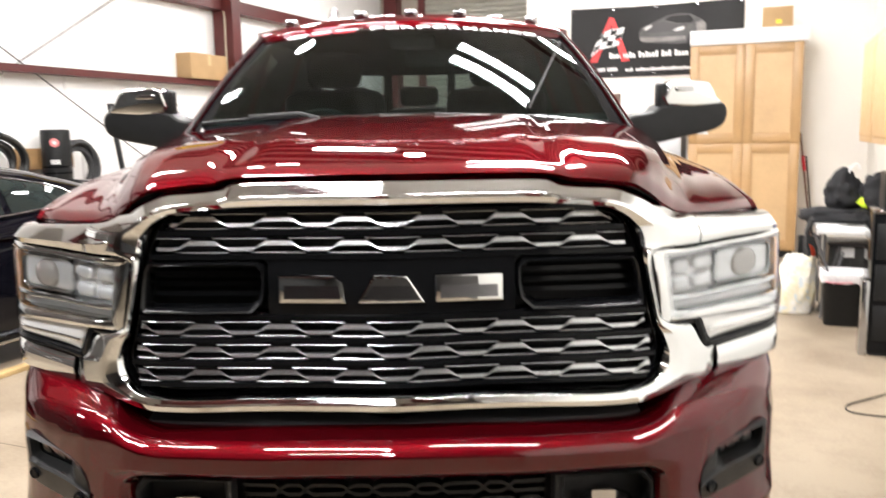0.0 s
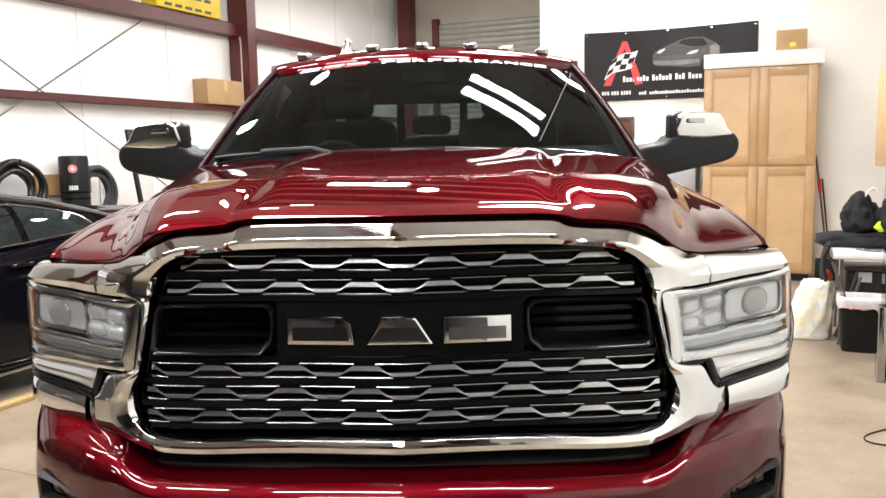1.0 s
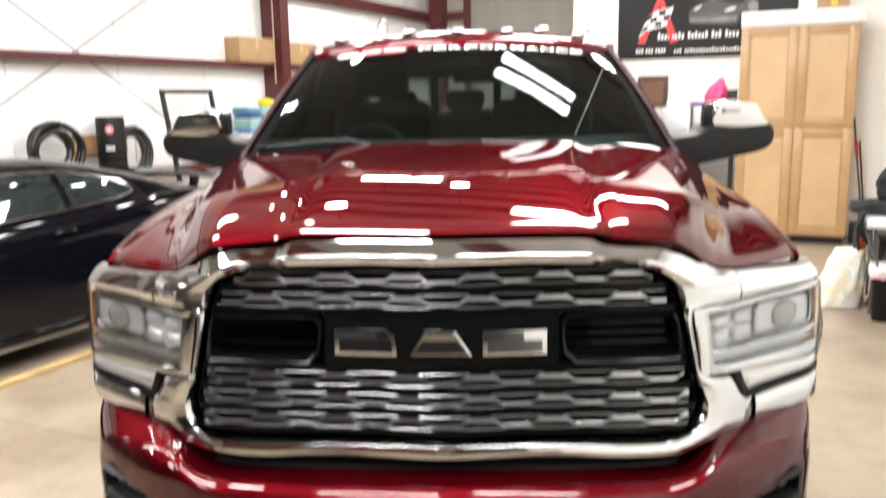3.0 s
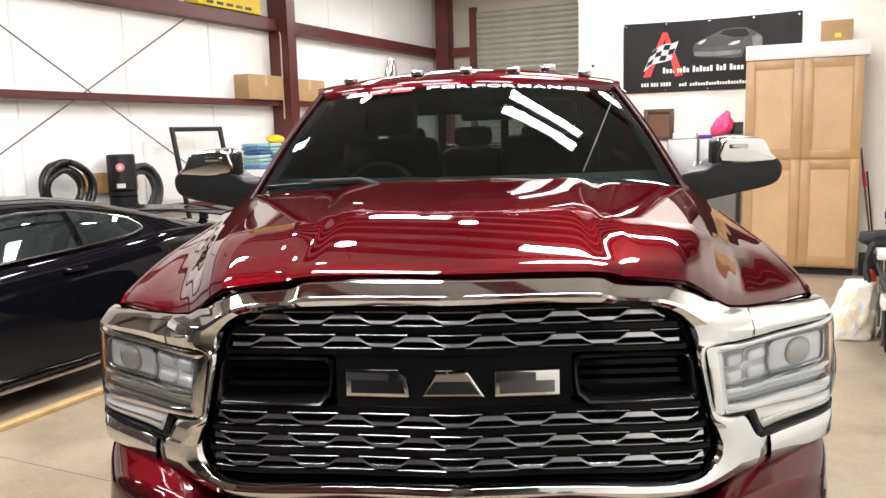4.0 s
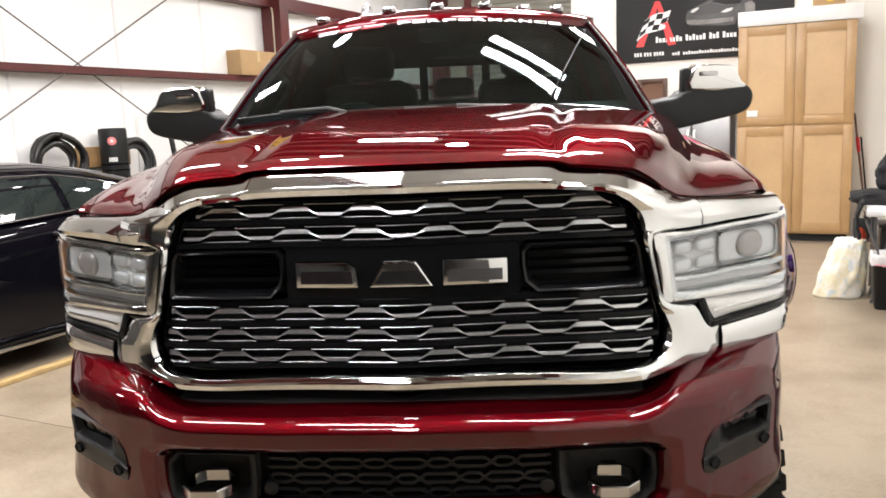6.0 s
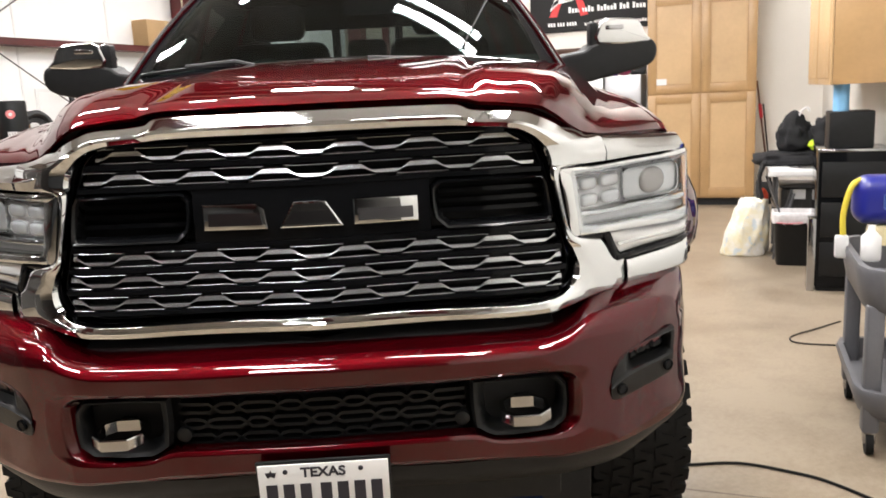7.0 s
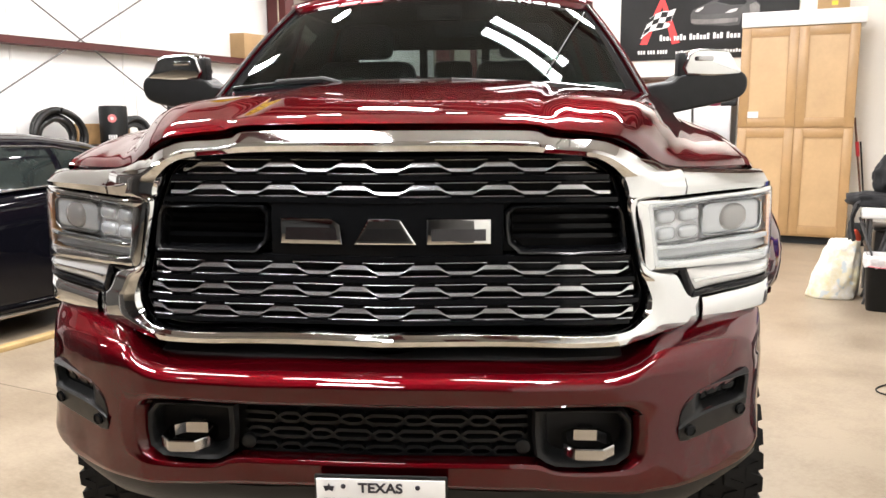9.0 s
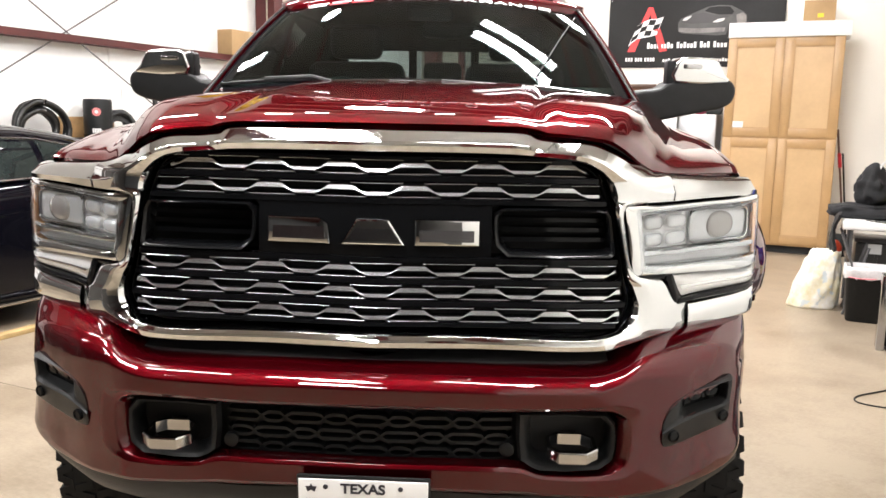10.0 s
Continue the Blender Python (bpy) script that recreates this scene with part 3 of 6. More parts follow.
def rim(x0, x1, z0, z1, s, off, wall, lift, n=28, sq=4.0):
    """A rounded bright frame on the truck's face."""
    rows = []
    cx, cz, rx, rz = (x0 + x1) / 2, (z0 + z1) / 2, (x1 - x0) / 2, (z1 - z0) / 2
    for g, d in ((wall, 0.012), (wall * 0.8, -lift * 0.7), (wall * 0.4, -lift), (0.0, -lift * 0.4), (0.0, 0.02)):
        row = []
        for k in range(n):
            a = k * math.tau / n
            c, d2 = math.cos(a), math.sin(a)
            e = (abs(c) ** sq + abs(d2) ** sq) ** (-1 / sq)
            p = face(cx + (rx - g) * c * e, cz + (rz - g) * d2 * e, off + d)
            row.append((p.x * s, p.y, p.z))
        rows.append(row)
    bm = bmesh.new()
    grid(bm, rows, closed=True)
    return bm


LENS_GREY = mat("grey_lamp_glass", (0.60, 0.61, 0.61), 0.16, 0.25, coat=1.0)
LENS_DARK = mat("dark_projector_glass", (0.34, 0.32, 0.30), 0.10, 0.3, coat=1.0)
for s in (1, -1):
    for xa, xb in ((0.602, 0.7340), (0.7362, 0.944)):
        rows = []
        for v, off in ((0, 0.014), (0.03, 0.002), (0.07, -0.008), (0.93, -0.0145), (1.0, -0.015), (1.08, -0.010), (1.7, 0.022), (1.95, 0.040), (2, 0.052)):
            row = []
            for x in np.linspace(xa, xb, 18):
                z0, z2 = 1.510, float(np.interp(x, (0.602, 0.638, 0.68, 0.735, 0.944), (1.626, 1.600, 1.579, 1.569, 1.546)))
                z1 = z0 + (z2 - z0) * float(np.interp(x, (0.602, 0.66, 0.72), (0.54, 0.42, 0.36)))
                k = min(1.0, (x - 0.602) / 0.07)
                p = face(x, z0 + (z1 - z0) * v if v < 1 else z1 + (z2 - z1) * (v - 1), off + 0.022 * (1 - k * k * (3 - 2 * k)))
                row.append((p.x * s, p.y, p.z))
            rows.append(row)
        bm = bmesh.new()
        slab(bm, rows, (0, 0.03, 0))
        part("chrome_strip", bm, CHROME, truck, "chrome strip over the headlight", 60)
    part("chrome_corner", creased([(0.7945, 1.175), (0.975, 1.187), (0.975, 1.262), (0.7945, 1.249)], s, ((0, 0.014), (0.06, 0.002), (0.14, -0.004), (0.60, -0.008), (0.66, -0.007), (0.92, 0.002), (1, 0.02))), CHROME, truck, "chrome corner under the headlight", 60)
    lamp = part("headlight", patch([(0.632, 1.335), (0.995, 1.27), (0.985, 1.505), (0.603, 1.503)], s, 0.055, thick=0.02), SILVER, truck, "clear projector headlight with a silver housing")
    part("bezel", patch([(0.634, 1.334), (0.668, 1.336), (0.645, 1.500), (0.605, 1.502)], s, 0.002, nu=5, bulge=0.005, thick=0.05), CHROME, lamp, "chrome inner bezel")
    part("top_trim", patch([(0.636, 1.486), (0.985, 1.490), (0.985, 1.506), (0.606, 1.503)], s, 0.000, nv=4, bulge=0.007, thick=0.05), CHROME, lamp, "chrome top trim")
    part("inner_trim", patch([(0.652, 1.478), (0.95, 1.480), (0.95, 1.485), (0.650, 1.484)], s, 0.016, nv=3, bulge=0.003, thick=0.03), INLAY, lamp)
    part("cell_tray", patch([(0.660, 1.392), (0.785, 1.392), (0.781, 1.480), (0.654, 1.480)], s, 0.030, nu=8, thick=0.01), SILVER, lamp)
    for (x0, x1) in ((0.656, 0.714), (0.717, 0.783)):
        for (z0, z1) in ((1.438, 1.476), (1.396, 1.434)):
            cell = part("led_cell", rim(x0, x1, z0, z1, s, 0.020, 0.0026, 0.004, 24, 3.2), SILVER, lamp, "silver-framed lamp cell", 60)
            part("cell_lens", pill(x0 + 0.0025, x1 - 0.0025, z0 + 0.0025, z1 - 0.0025, s, 0.018, 0.012, 0.02, 24, 3.2), LENS_GREY, cell, "frosted grey lens", 60)
    pod = part("projector", patch([(0.787, 1.390), (0.945, 1.388), (0.945, 1.482), (0.785, 1.482)], s, 0.034, nu=10, nv=8, bulge=-0.008, thick=0.02), SILVER, lamp, "projector housing")
    part("projector_frame", rim(0.788, 0.938, 1.393, 1.480, s, 0.018, 0.005, 0.008, 40, 7.0), CHROME, pod, "bright projector frame", 60)
    part("projector_glass", pill(0.793, 0.933, 1.398, 1.475, s, 0.022, 0.010, 0.02, 40, 7.0), LENS_GREY, pod, "grey projector glass", 60)
    part("projector_lens", pill(0.836, 0.900, 1.402, 1.471, s, 0.014, 0.014, 0.03, 32, 2.2), LENS_DARK, pod, "darker round projector lens", 60)
    part("light_bar", patch([(0.665, 1.378), (0.975, 1.370), (0.975, 1.389), (0.662, 1.391)], s, 0.008, nv=5, bulge=0.012, thick=0.04), CHROME, lamp, "bright upper light bar")
    part("bar_recess", patch([(0.668, 1.355), (0.975, 1.345), (0.975, 1.370), (0.665, 1.378)], s, 0.030, nv=3, bulge=-0.004, thick=0.02), FROST, lamp)
    part("light_bar", patch([(0.656, 1.334), (0.992, 1.308), (0.990, 1.345), (0.660, 1.357)], s, 0.000, nv=6, bulge=0.014, thick=0.05), CHROME, lamp, "bright lower light bar")
    part("turn_signal", patch([(0.775, 1.266), (0.985, 1.275), (0.988, 1.306), (0.742, 1.322)], s, 0.010, nv=6, bulge=0.012, thick=0.05), FROST, lamp, "frosted turn signal")
    part("signal_ridge", patch([(0.770, 1.288), (0.985, 1.290), (0.985, 1.296), (0.765, 1.296)], s, -0.004, nv=3, bulge=0.002, thick=0.01), CHROME, lamp)
    part("turn_frame", patch([(0.764, 1.250), (0.985, 1.262), (0.985, 1.275), (0.764, 1.263)], s, -0.006, nv=3, bulge=0.006, thick=0.06), GLOSS_BLACK, lamp)
    part("turn_frame", patch([(0.632, 1.320), (0.735, 1.318), (0.745, 1.333), (0.634, 1.335)], s, 0.002, nv=3, bulge=0.004, thick=0.05), GLOSS_BLACK, lamp)
    part("turn_frame", patch([(0.752, 1.253), (0.775, 1.253), (0.744, 1.325), (0.722, 1.325)], s, -0.002, nu=3, bulge=0.004, thick=0.05), GLOSS_BLACK, lamp)
    part("side_marker", patch([(0.952, 1.352), (0.996, 1.345), (0.992, 1.482), (0.948, 1.484)], s, 0.004, nu=5, bulge=0.003, thick=0.03), AMBER, lamp, "amber side reflector")
    part("lens_cover", patch([(0.662, 1.342), (0.996, 1.300), (0.990, 1.495), (0.642, 1.497)], s, -0.010, nu=24, nv=10, bulge=0.006, thick=0.003), GLASS_CLEAR, lamp, "clear lens cover")

# ---- front bumper ----
BUMPER = [((0, 1.035), (0, 1.135)), ((0.2, 1.034), (0.2, 1.134)), ((0.353, 1.032), (0.38, 1.13)), ((0.5, 1.03), (0.557, 1.126)), ((0.54, 1.028), (0.62, 1.148)),
          ((0.575, 1.022), (0.68, 1.186)), ((0.59, 1.01), (0.80, 1.194)), ((0.598, 0.995), (0.915, 1.193)), ((0.601, 0.97), (0.958, 1.168)), ((0.603, 0.95), (0.970, 1.05)),
          ((0.60, 0.905), (0.968, 0.90)), ((0.59, 0.89), (0.945, 0.82)), ((0.567, 0.876), (0.82, 0.792)), ((0.50, 0.873), (0.62, 0.797)), ((0.41, 0.878), (0.45, 0.812)),
          ((0.365, 0.905), (0.36, 0.82)), ((0.2, 0.906), (0.2, 0.826)), ((0, 0.906), (0, 0.828))]


def bumper_depth(u, i):
    top = np.interp(u, (0, 0.08, 0.18, 0.54, 0.58, 0.66, 0.74, 0.82, 0.88, 1), (0.035, 0.006, 0.0, 0.0, 0.002, 0.009, 0.020, 0.038, 0.075, 0.14))
    low = np.interp(u, (0, 0.08, 0.18, 0.75, 0.9, 1), (0.035, 0.006, 0.0, 0.0, 0.006, 0.04))
    w = float(np.interp(i, (0.50, 0.62), (0, 1)))
    return float(top * (1 - w) + low * w)


bm = ring(BUMPER, bump_at, bumper_depth, 10, 44, (0.08, 0.56, 0.84))
# openings for the corner lamps
hole = [f for f in bm.faces if 0.75 < abs(f.calc_center_median().x) < 0.892 and 0.993 + 0.1 * (abs(f.calc_center_median().x) - 0.76) < f.calc_center_median().z < 1.042 + 0.12 * (abs(f.calc_center_median().x) - 0.76)]
bmesh.ops.delete(bm, geom=hole, context="FACES")
bumper = part("front_bumper", bm, RED, truck, "candy red front bumper", 60)
bm = bmesh.new()
slab(bm, [[bump_at(x, 1.128 + 0.02 * t, 0.10 + 0.12 * t) for x in np.linspace(-0.62, 0.62, 21)] for t in (0, 1)], (0, 0, -0.01))
part("bumper_top", bm, DARK, bumper)
# dark sheets standing in for the shade between bumper and chrome corner
for s in (1, -1):
    part("corner_gap_shade", patch([(0.60, 1.135), (0.955, 1.15), (0.955, 1.20), (0.64, 1.19)], s, 0.06, thick=0.02), DARK, bumper)
# lower opening: back panel, honeycomb and two lamp pods with bright tow hooks
bm = bmesh.new()
slab(bm, [[bump_at(x, z, 0.10) for x in np.linspace(-0.63, 0.63, 31)] for z in (0.85, 1.05)], (0, 0.01, 0))
part("opening_back", bm, DARK, bumper)
for row in range(3):
    z = 0.990 - 0.040 * row
    ph = 0.5 * (row % 2)
    bm = bmesh.new()
    rows = []
    for k in range(0, 49):
        x = -0.345 + 0.69 * k / 48
        p = abs((x / 0.155 + ph) % 1 - 0.5)
        zc = z + float(np.interp(p, (0.12, 0.26), (-0.011, 0.011)))
        rows.append([bump_at(x, zc + a, 0.05 + d) for a, d in ((-0.004, 0.03), (-0.004, 0), (0.004, 0), (0.004, 0.03))])
    vs = grid(bm, rows)
    part("lower_grille_bar", bm, BLACK, bumper, "", 30)
    rows = [[(p[0], p[1], 2 * z - p[2]) for p in r] for r in rows]
    bm = bmesh.new()
    grid(bm, rows)
    part("lower_grille_bar", bm, BLACK, bumper, "", 30)
for s in (1, -1):
    # pod surround
    outer = [(0.355, 1.032), (0.46, 1.031), (0.57, 1.024), (0.594, 0.995), (0.598, 0.95), (0.594, 0.905), (0.562, 0.880), (0.48, 0.877), (0.41, 0.882), (0.385, 0.895), (0.362, 0.912), (0.355, 0.97)]
    inner = [(0.395, 1.012), (0.46, 1.014), (0.55, 1.008), (0.575, 0.985), (0.578, 0.95), (0.572, 0.915), (0.545, 0.897), (0.48, 0.895), (0.43, 0.897), (0.41, 0.905), (0.397, 0.920), (0.393, 0.97)]
    rows = []
    for u in np.linspace(0, 1, 6):
        row = []
        for a, b in zip(inner, outer):
            q = Vector(a).lerp(Vector(b), u)
            v = bump_at(q.x, q.y, float(np.interp(u, (0, 0.3, 0.8, 1), (0.08, 0.022, 0.012, 0.03))))
            row.append((v.x * s, v.y, v.z))
        rows.append(row)
    bm = bmesh.new()
    grid(bm, rows, closed=True)
    part("pod_frame", bm, BLACK, bumper, "", 60)
    # tow hook: a bright flat loop
    base = [(0.432, -0.05), (0.432, -0.110), (0.457, -0.140), (0.520, -0.140), (0.548, -0.112), (0.548, -0.05), (0.523, -0.028), (0.457, -0.028)]
    pts = [Vector((x * s, y, 0.936)) for x, y in base]
    cen = Vector((0.49 * s, -0.085, 0.936))
    bm = bmesh.new()
    rows = [[p + Vector((0, 0, -0.019)), p.lerp(cen, -0.035) + Vector((0, 0, -0.016)), p.lerp(cen, -0.035) + Vector((0, 0, 0.007)), p + Vector((0, 0, 0.010)), p.lerp(cen, 0.14) + Vector((0, 0, 0.010)), p.lerp(cen, 0.14) + Vector((0, 0, -0.018))] for p in pts]
    rows.append(rows[0])
    grid(bm, rows, closed=True)
    bmesh.ops.remove_doubles(bm, verts=bm.verts, dist=1e-5)
    part("tow_hook", bm, STEEL, truck, "polished chrome tow hook", 20)
    part("hook_stem", boxed(min(0.47 * s, 0.51 * s), max(0.47 * s, 0.51 * s), -0.03, 0.03, 0.922, 0.948, 0.004), DARK, truck)
    # dark pocket at the bumper's corner
    px = np.linspace(0.712, 0.880, 27)
    top = np.interp(px, (0.712, 0.718, 0.735, 0.765, 0.80, 0.948), (0.990, 1.016, 1.040, 1.055, 1.063, 1.080))
    low = np.interp(px, (0.712, 0.718, 0.735, 0.80, 0.88, 0.948), (0.940, 0.926, 0.922, 0.930, 0.948, 0.976))
    rows = []
    for f, o in ((0, 0.012), (0.03, -0.001), (0.06, -0.003), (0.38, -0.007), (0.46, -0.009), (0.50, -0.004), (0.55, 0.022), (0.60, 0.034), (0.88, 0.036), (0.93, 0.004), (0.96, -0.002), (1, 0.010)):
        row = []
        for x, t, l in zip(px, top, low):
            # the upper recess closes towards both ends
            deep = min(1.0, max(0.0, (x - 0.755) / 0.02)) * min(1.0, max(0.0, (0.874 - x) / 0.012))
            q = bump_at(x, l + (t - l) * f, (o if o < 0.02 else o * deep - 0.002 * (1 - deep)))
            row.append((q.x * s, q.y, q.z))
        rows.append(row)
    bm = bmesh.new()
    slab(bm, rows, (0, 0.05, 0))
    pk = part("corner_pocket", bm, BLACK, bumper, "black corner pocket with a lamp and a sensor", 35)
    part("pocket_lamp", patch([(0.775, 1.008), (0.860, 1.018), (0.860, 1.052), (0.78, 1.044)], s, 0.026, nu=6, nv=3, bulge=0.002, thick=0.004, place=bump_at), GLOSS_BLACK, pk, "dark corner lamp")
    for x0 in (0.790, 0.830):
        part("pocket_lens", pill(x0, x0 + 0.032, 1.019 + 0.1 * (x0 - 0.785), 1.041 + 0.1 * (x0 - 0.785), s, 0.022, 0.003, 0.004, 16, place=bump_at), GLOSS_BLACK, pk, "", 60)
    for x0, z0 in ((0.742, 0.955), (0.868, 0.978)):
        c = bump_at(x0, z0, -0.012)
        part("sensor", lathe(bmesh.new(), [(0.015, -0.01), (0.015, 0.002), (0.012, 0.004), (0.011, 0.001), (0.003, 0.001)], Matrix.Translation((c.x * s, c.y, c.z)) @ Euler((radians(90), 0, radians(25 * s))).to_matrix().to_4x4(), 18), GLOSS_BLACK, pk)
    c = bump_at(0.335, 0.93, 0.035)
    part("sensor", lathe(bmesh.new(), [(0.018, -0.01), (0.018, 0.003), (0.014, 0.005), (0.003, 0.005)], Matrix.Translation((c.x * s, c.y, c.z)) @ pose(0, 0, 0, 90), 16), BLACK, bumper)
# black valance under the bumper
rows = []
for t in np.linspace(0, 1, 6):
    rows.append([bump_at(x, float(np.interp(abs(x), (0, 0.6, 0.8, 0.93, 0.965), (0.832, 0.806, 0.80, 0.826, 0.895))) - 0.085 * t * float(np.interp(abs(x), (0.75, 0.96), (1, 0.4))), 0.02 + 0.05 * t - 0.012 * math.sin(t * math.pi)) for x in np.linspace(-0.965, 0.965, 49)])
bm = bmesh.new()
slab(bm, rows, (0, 0.02, 0.005))
part("valance", bm, BLACK, truck, "black plastic valance", 50)

# licence plate: state name lettered, its number as plain bars
plate = part("licence_plate", boxed(-0.158, 0.158, -0.182, -0.172, 0.722, 0.887, 0.004), BLACK, truck, "black plate frame with a white licence plate")
part("plate_face", boxed(-0.1525, 0.1525, -0.187, -0.1825, 0.728, 0.880, 0.002), WHITE, plate, "white licence plate")


def lettering(text, size, place, material, parent, name="lettering", squeeze=1.0):
    cu = bpy.data.curves.new(name, "FONT")
    cu.body, cu.size, cu.align_x, cu.align_y, cu.extrude, cu.offset = text, size, "CENTER", "CENTER", 0.0006, 0.0011
    tmp = bpy.data.objects.new(name, cu)
    me = bpy.data.meshes.new_from_object(tmp)
    bpy.data.objects.remove(tmp)
    me.materials.append(material)
    ob = new(name, me)
    ob.parent = parent
    ob.matrix_local = place @ Matrix.Diagonal((squeeze, 1, 1, 1))
    return ob


INK = mat("plate_ink", (0.02, 0.02, 0.03), 0.5)
lettering("TEXAS", 0.034, pose(0, -0.1885, 0.858, 90), INK, plate, squeeze=1.05)
for k in range(7):
    x = -0.122 + 0.0395 * k + (0.008 if k > 2 else 0)
    part("number_bar", boxed(x - 0.013, x + 0.013, -0.189, -0.187, 0.765, 0.830), INK, plate)
part("small_bar", boxed(-0.07, 0.09, -0.189, -0.187, 0.738, 0.744), INK, plate)
for x in (-0.088, 0.088):
    part("plate_screw", lathe(bmesh.new(), [(0.006, 0), (0.006, 0.002), (0.003, 0.003)], pose(x, -0.187, 0.862, 90), 12), INK, plate)
star = [((0.014 if k % 2 == 0 else 0.0052) * math.sin(k * math.pi / 5) - 0.122, (0.012 if k % 2 == 0 else 0.0052) * math.cos(k * math.pi / 5) + 0.858) for k in range(10)]
part("plate_star", prism(bmesh.new(), star, -0.1885, -0.187), INK, plate)

# ---- wheels, axle and arch flares ----
AXLE_Y, AXLE_Z, TYRE_R = 0.93, 0.515, 0.465


def wheel(s):
    m = pose(0.95 * s, AXLE_Y, AXLE_Z, 0, 90 * s, 0)
    w = part("wheel", lathe(bmesh.new(), [(0.05, 0.10), (0.24, 0.09), (0.262, 0.14), (0.255, -0.14), (0.05, -0.12)], m, 48), GLOSS_BLACK, truck, "black wheel with a chunky tyre")
    prof = [(0.262, -0.14), (0.33, -0.158), (0.41, -0.16), (0.447, -0.150), (0.456, -0.12), (0.457, 0.12), (0.447, 0.150), (0.41, 0.16), (0.33, 0.158), (0.262, 0.14)]
    bm = lathe(bmesh.new(), prof, m, 72)
    ty = part("tyre", bm, RUBBER, w, "chunky all-terrain tyre", 30)
    # tread blocks and shoulder lugs
    verts, faces = [], []
    for k in range(76):
        for row, (x0, x1, h) in enumerate(((-0.160, -0.108, 0.034), (-0.100, -0.040, 0.016), (-0.030, 0.030, 0.016), (0.040, 0.100, 0.016), (0.108, 0.160, 0.034))):
            a = (k + 0.5 * (row % 2)) * math.tau / 76
            skew = 0.010 * (1 if k % 2 else -1)
            r0, r1 = TYRE_R - 0.010 - h, TYRE_R - (0.006 if row in (0, 4) else 0)
            n = len(verts)
            for r in (r0, r1):
                w2 = 0.0160 if r == r0 else 0.0145
                for x, d in ((x0, -w2 + skew), (x1, -w2 - skew), (x1, w2 - skew), (x0, w2 + skew)):
                    verts.append(m @ Vector((r * math.cos(a + d / r), r * math.sin(a + d / r), x)))
            faces += [(n, n + 3, n + 2, n + 1), (n + 4, n + 5, n + 6, n + 7)] + [(n + q, n + (q + 1) % 4, n + 4 + (q + 1) % 4, n + 4 + q) for q in range(4)]
    me = bpy.data.meshes.new("tread")
    me.from_pydata(verts, [], faces)
    me.materials.append(RUBBER)
    tread = new("tread", me)
    tread.parent = w
    tagged(tread, kind="stuff")


for s in (1, -1):
    wheel(s)
    rows = []
    for a in np.linspace(0.84, math.pi + 0.2, 36):
        c, d = math.cos(a), math.sin(a)
        rows.append([((1.0 + ox) * s, AXLE_Y - c * (0.55 + orr), AXLE_Z + 0.20 + d * (0.55 + orr)) for ox, orr in ((0.0, -0.01), (0.09, 0.0), (0.112, 0.02), (0.106, 0.05), (0.06, 0.085), (0.0, 0.10))])
    bm = bmesh.new()
    grid(bm, rows)
    part("arch_flare", bm, RED, truck, "red wheel arch flare", 60)
    part("arch_liner", boxed(min(0.62 * s, 1.0 * s), max(0.62 * s, 1.0 * s), 0.36, 1.5, 1.1, 1.13), DARK, truck)
BLUE = mat("blue_painted_steel", (0.006, 0.03, 0.12), 0.4, coat=0.2, vary=0.2, scale=9)
part("axle", tube(bmesh.new(), [(-0.8, AXLE_Y, AXLE_Z), (0.8, AXLE_Y, AXLE_Z)], 0.07, 14), DARK, truck)
part("differential", lathe(bmesh.new(), [(0.05, -0.18), (0.14, -0.14), (0.19, -0.04), (0.19, 0.04), (0.14, 0.14), (0.05, 0.18)], pose(0.25, AXLE_Y, AXLE_Z, 90), 28), DARK, truck)
# dark panel added in place of the deep shade under the nose
part("underside_shade", boxed(-0.78, 0.78, 0.46, 0.56, 0.20, 0.80, 0.02, 2), DARK, truck)
for x in (-0.42, 0.42):
    part("frame_rail", boxed(x - 0.05, x + 0.05, 0.1, 2.5, 0.62, 0.86, 0.01, 2), DARK, truck)
part("air_dam", boxed(-0.60, 0.60, 0.03, 0.06, 0.62, 0.76, 0.01, 2), BLACK, truck)
damper = part("steering_damper", tube(bmesh.new(), [(-0.45, 0.38, 0.385), (0.60, 0.38, 0.375)], 0.034, 16), BLUE, truck, "blue steering damper")
part("damper_clamp", boxed(0.30, 0.385, 0.340, 0.42, 0.34, 0.42, 0.006), WHITE, damper)
part("underside", boxed(-0.85, 0.85, 0.15, 5.2, 0.9, 0.98), DARK, truck)
part("skid_plate", boxed(-0.5, 0.5, 0.02, 0.4, 0.74, 0.78), DARK, truck)

# ---- cab: windscreen, pillars, roof, doors, back ----
def arc_row(y0, y1, z, w, n=25, drop=0.0):
    """Points across the cab: y0 in the middle, y1 at the sides, half width w."""
    return [(w * t, y0 + (y1 - y0) * abs(t) ** 2.2, z - drop * t * t) for t in np.linspace(-1, 1, n)]


WS_LOW = dict(y0=1.215, y1=1.36, z=1.775, w=0.83, drop=0.055)
WS_TOP = dict(y0=1.80, y1=2.02, z=2.135, w=0.675, drop=0.050)
rows = []
for t in np.linspace(-0.06, 1, 14):
    k = {q: WS_LOW[q] + (WS_TOP[q] - WS_LOW[q]) * t for q in WS_LOW}
    k["z"] += 0.018 * math.sin(t * math.pi)
    rows.append(arc_row(**k))
bm = bmesh.new()
slab(bm, rows, (0, 0.004, -0.003))
windscreen = part("windscreen", bm, GLASS_WS, truck, "dark windscreen with a white and red sun strip", 60)
WS_ROWS = rows
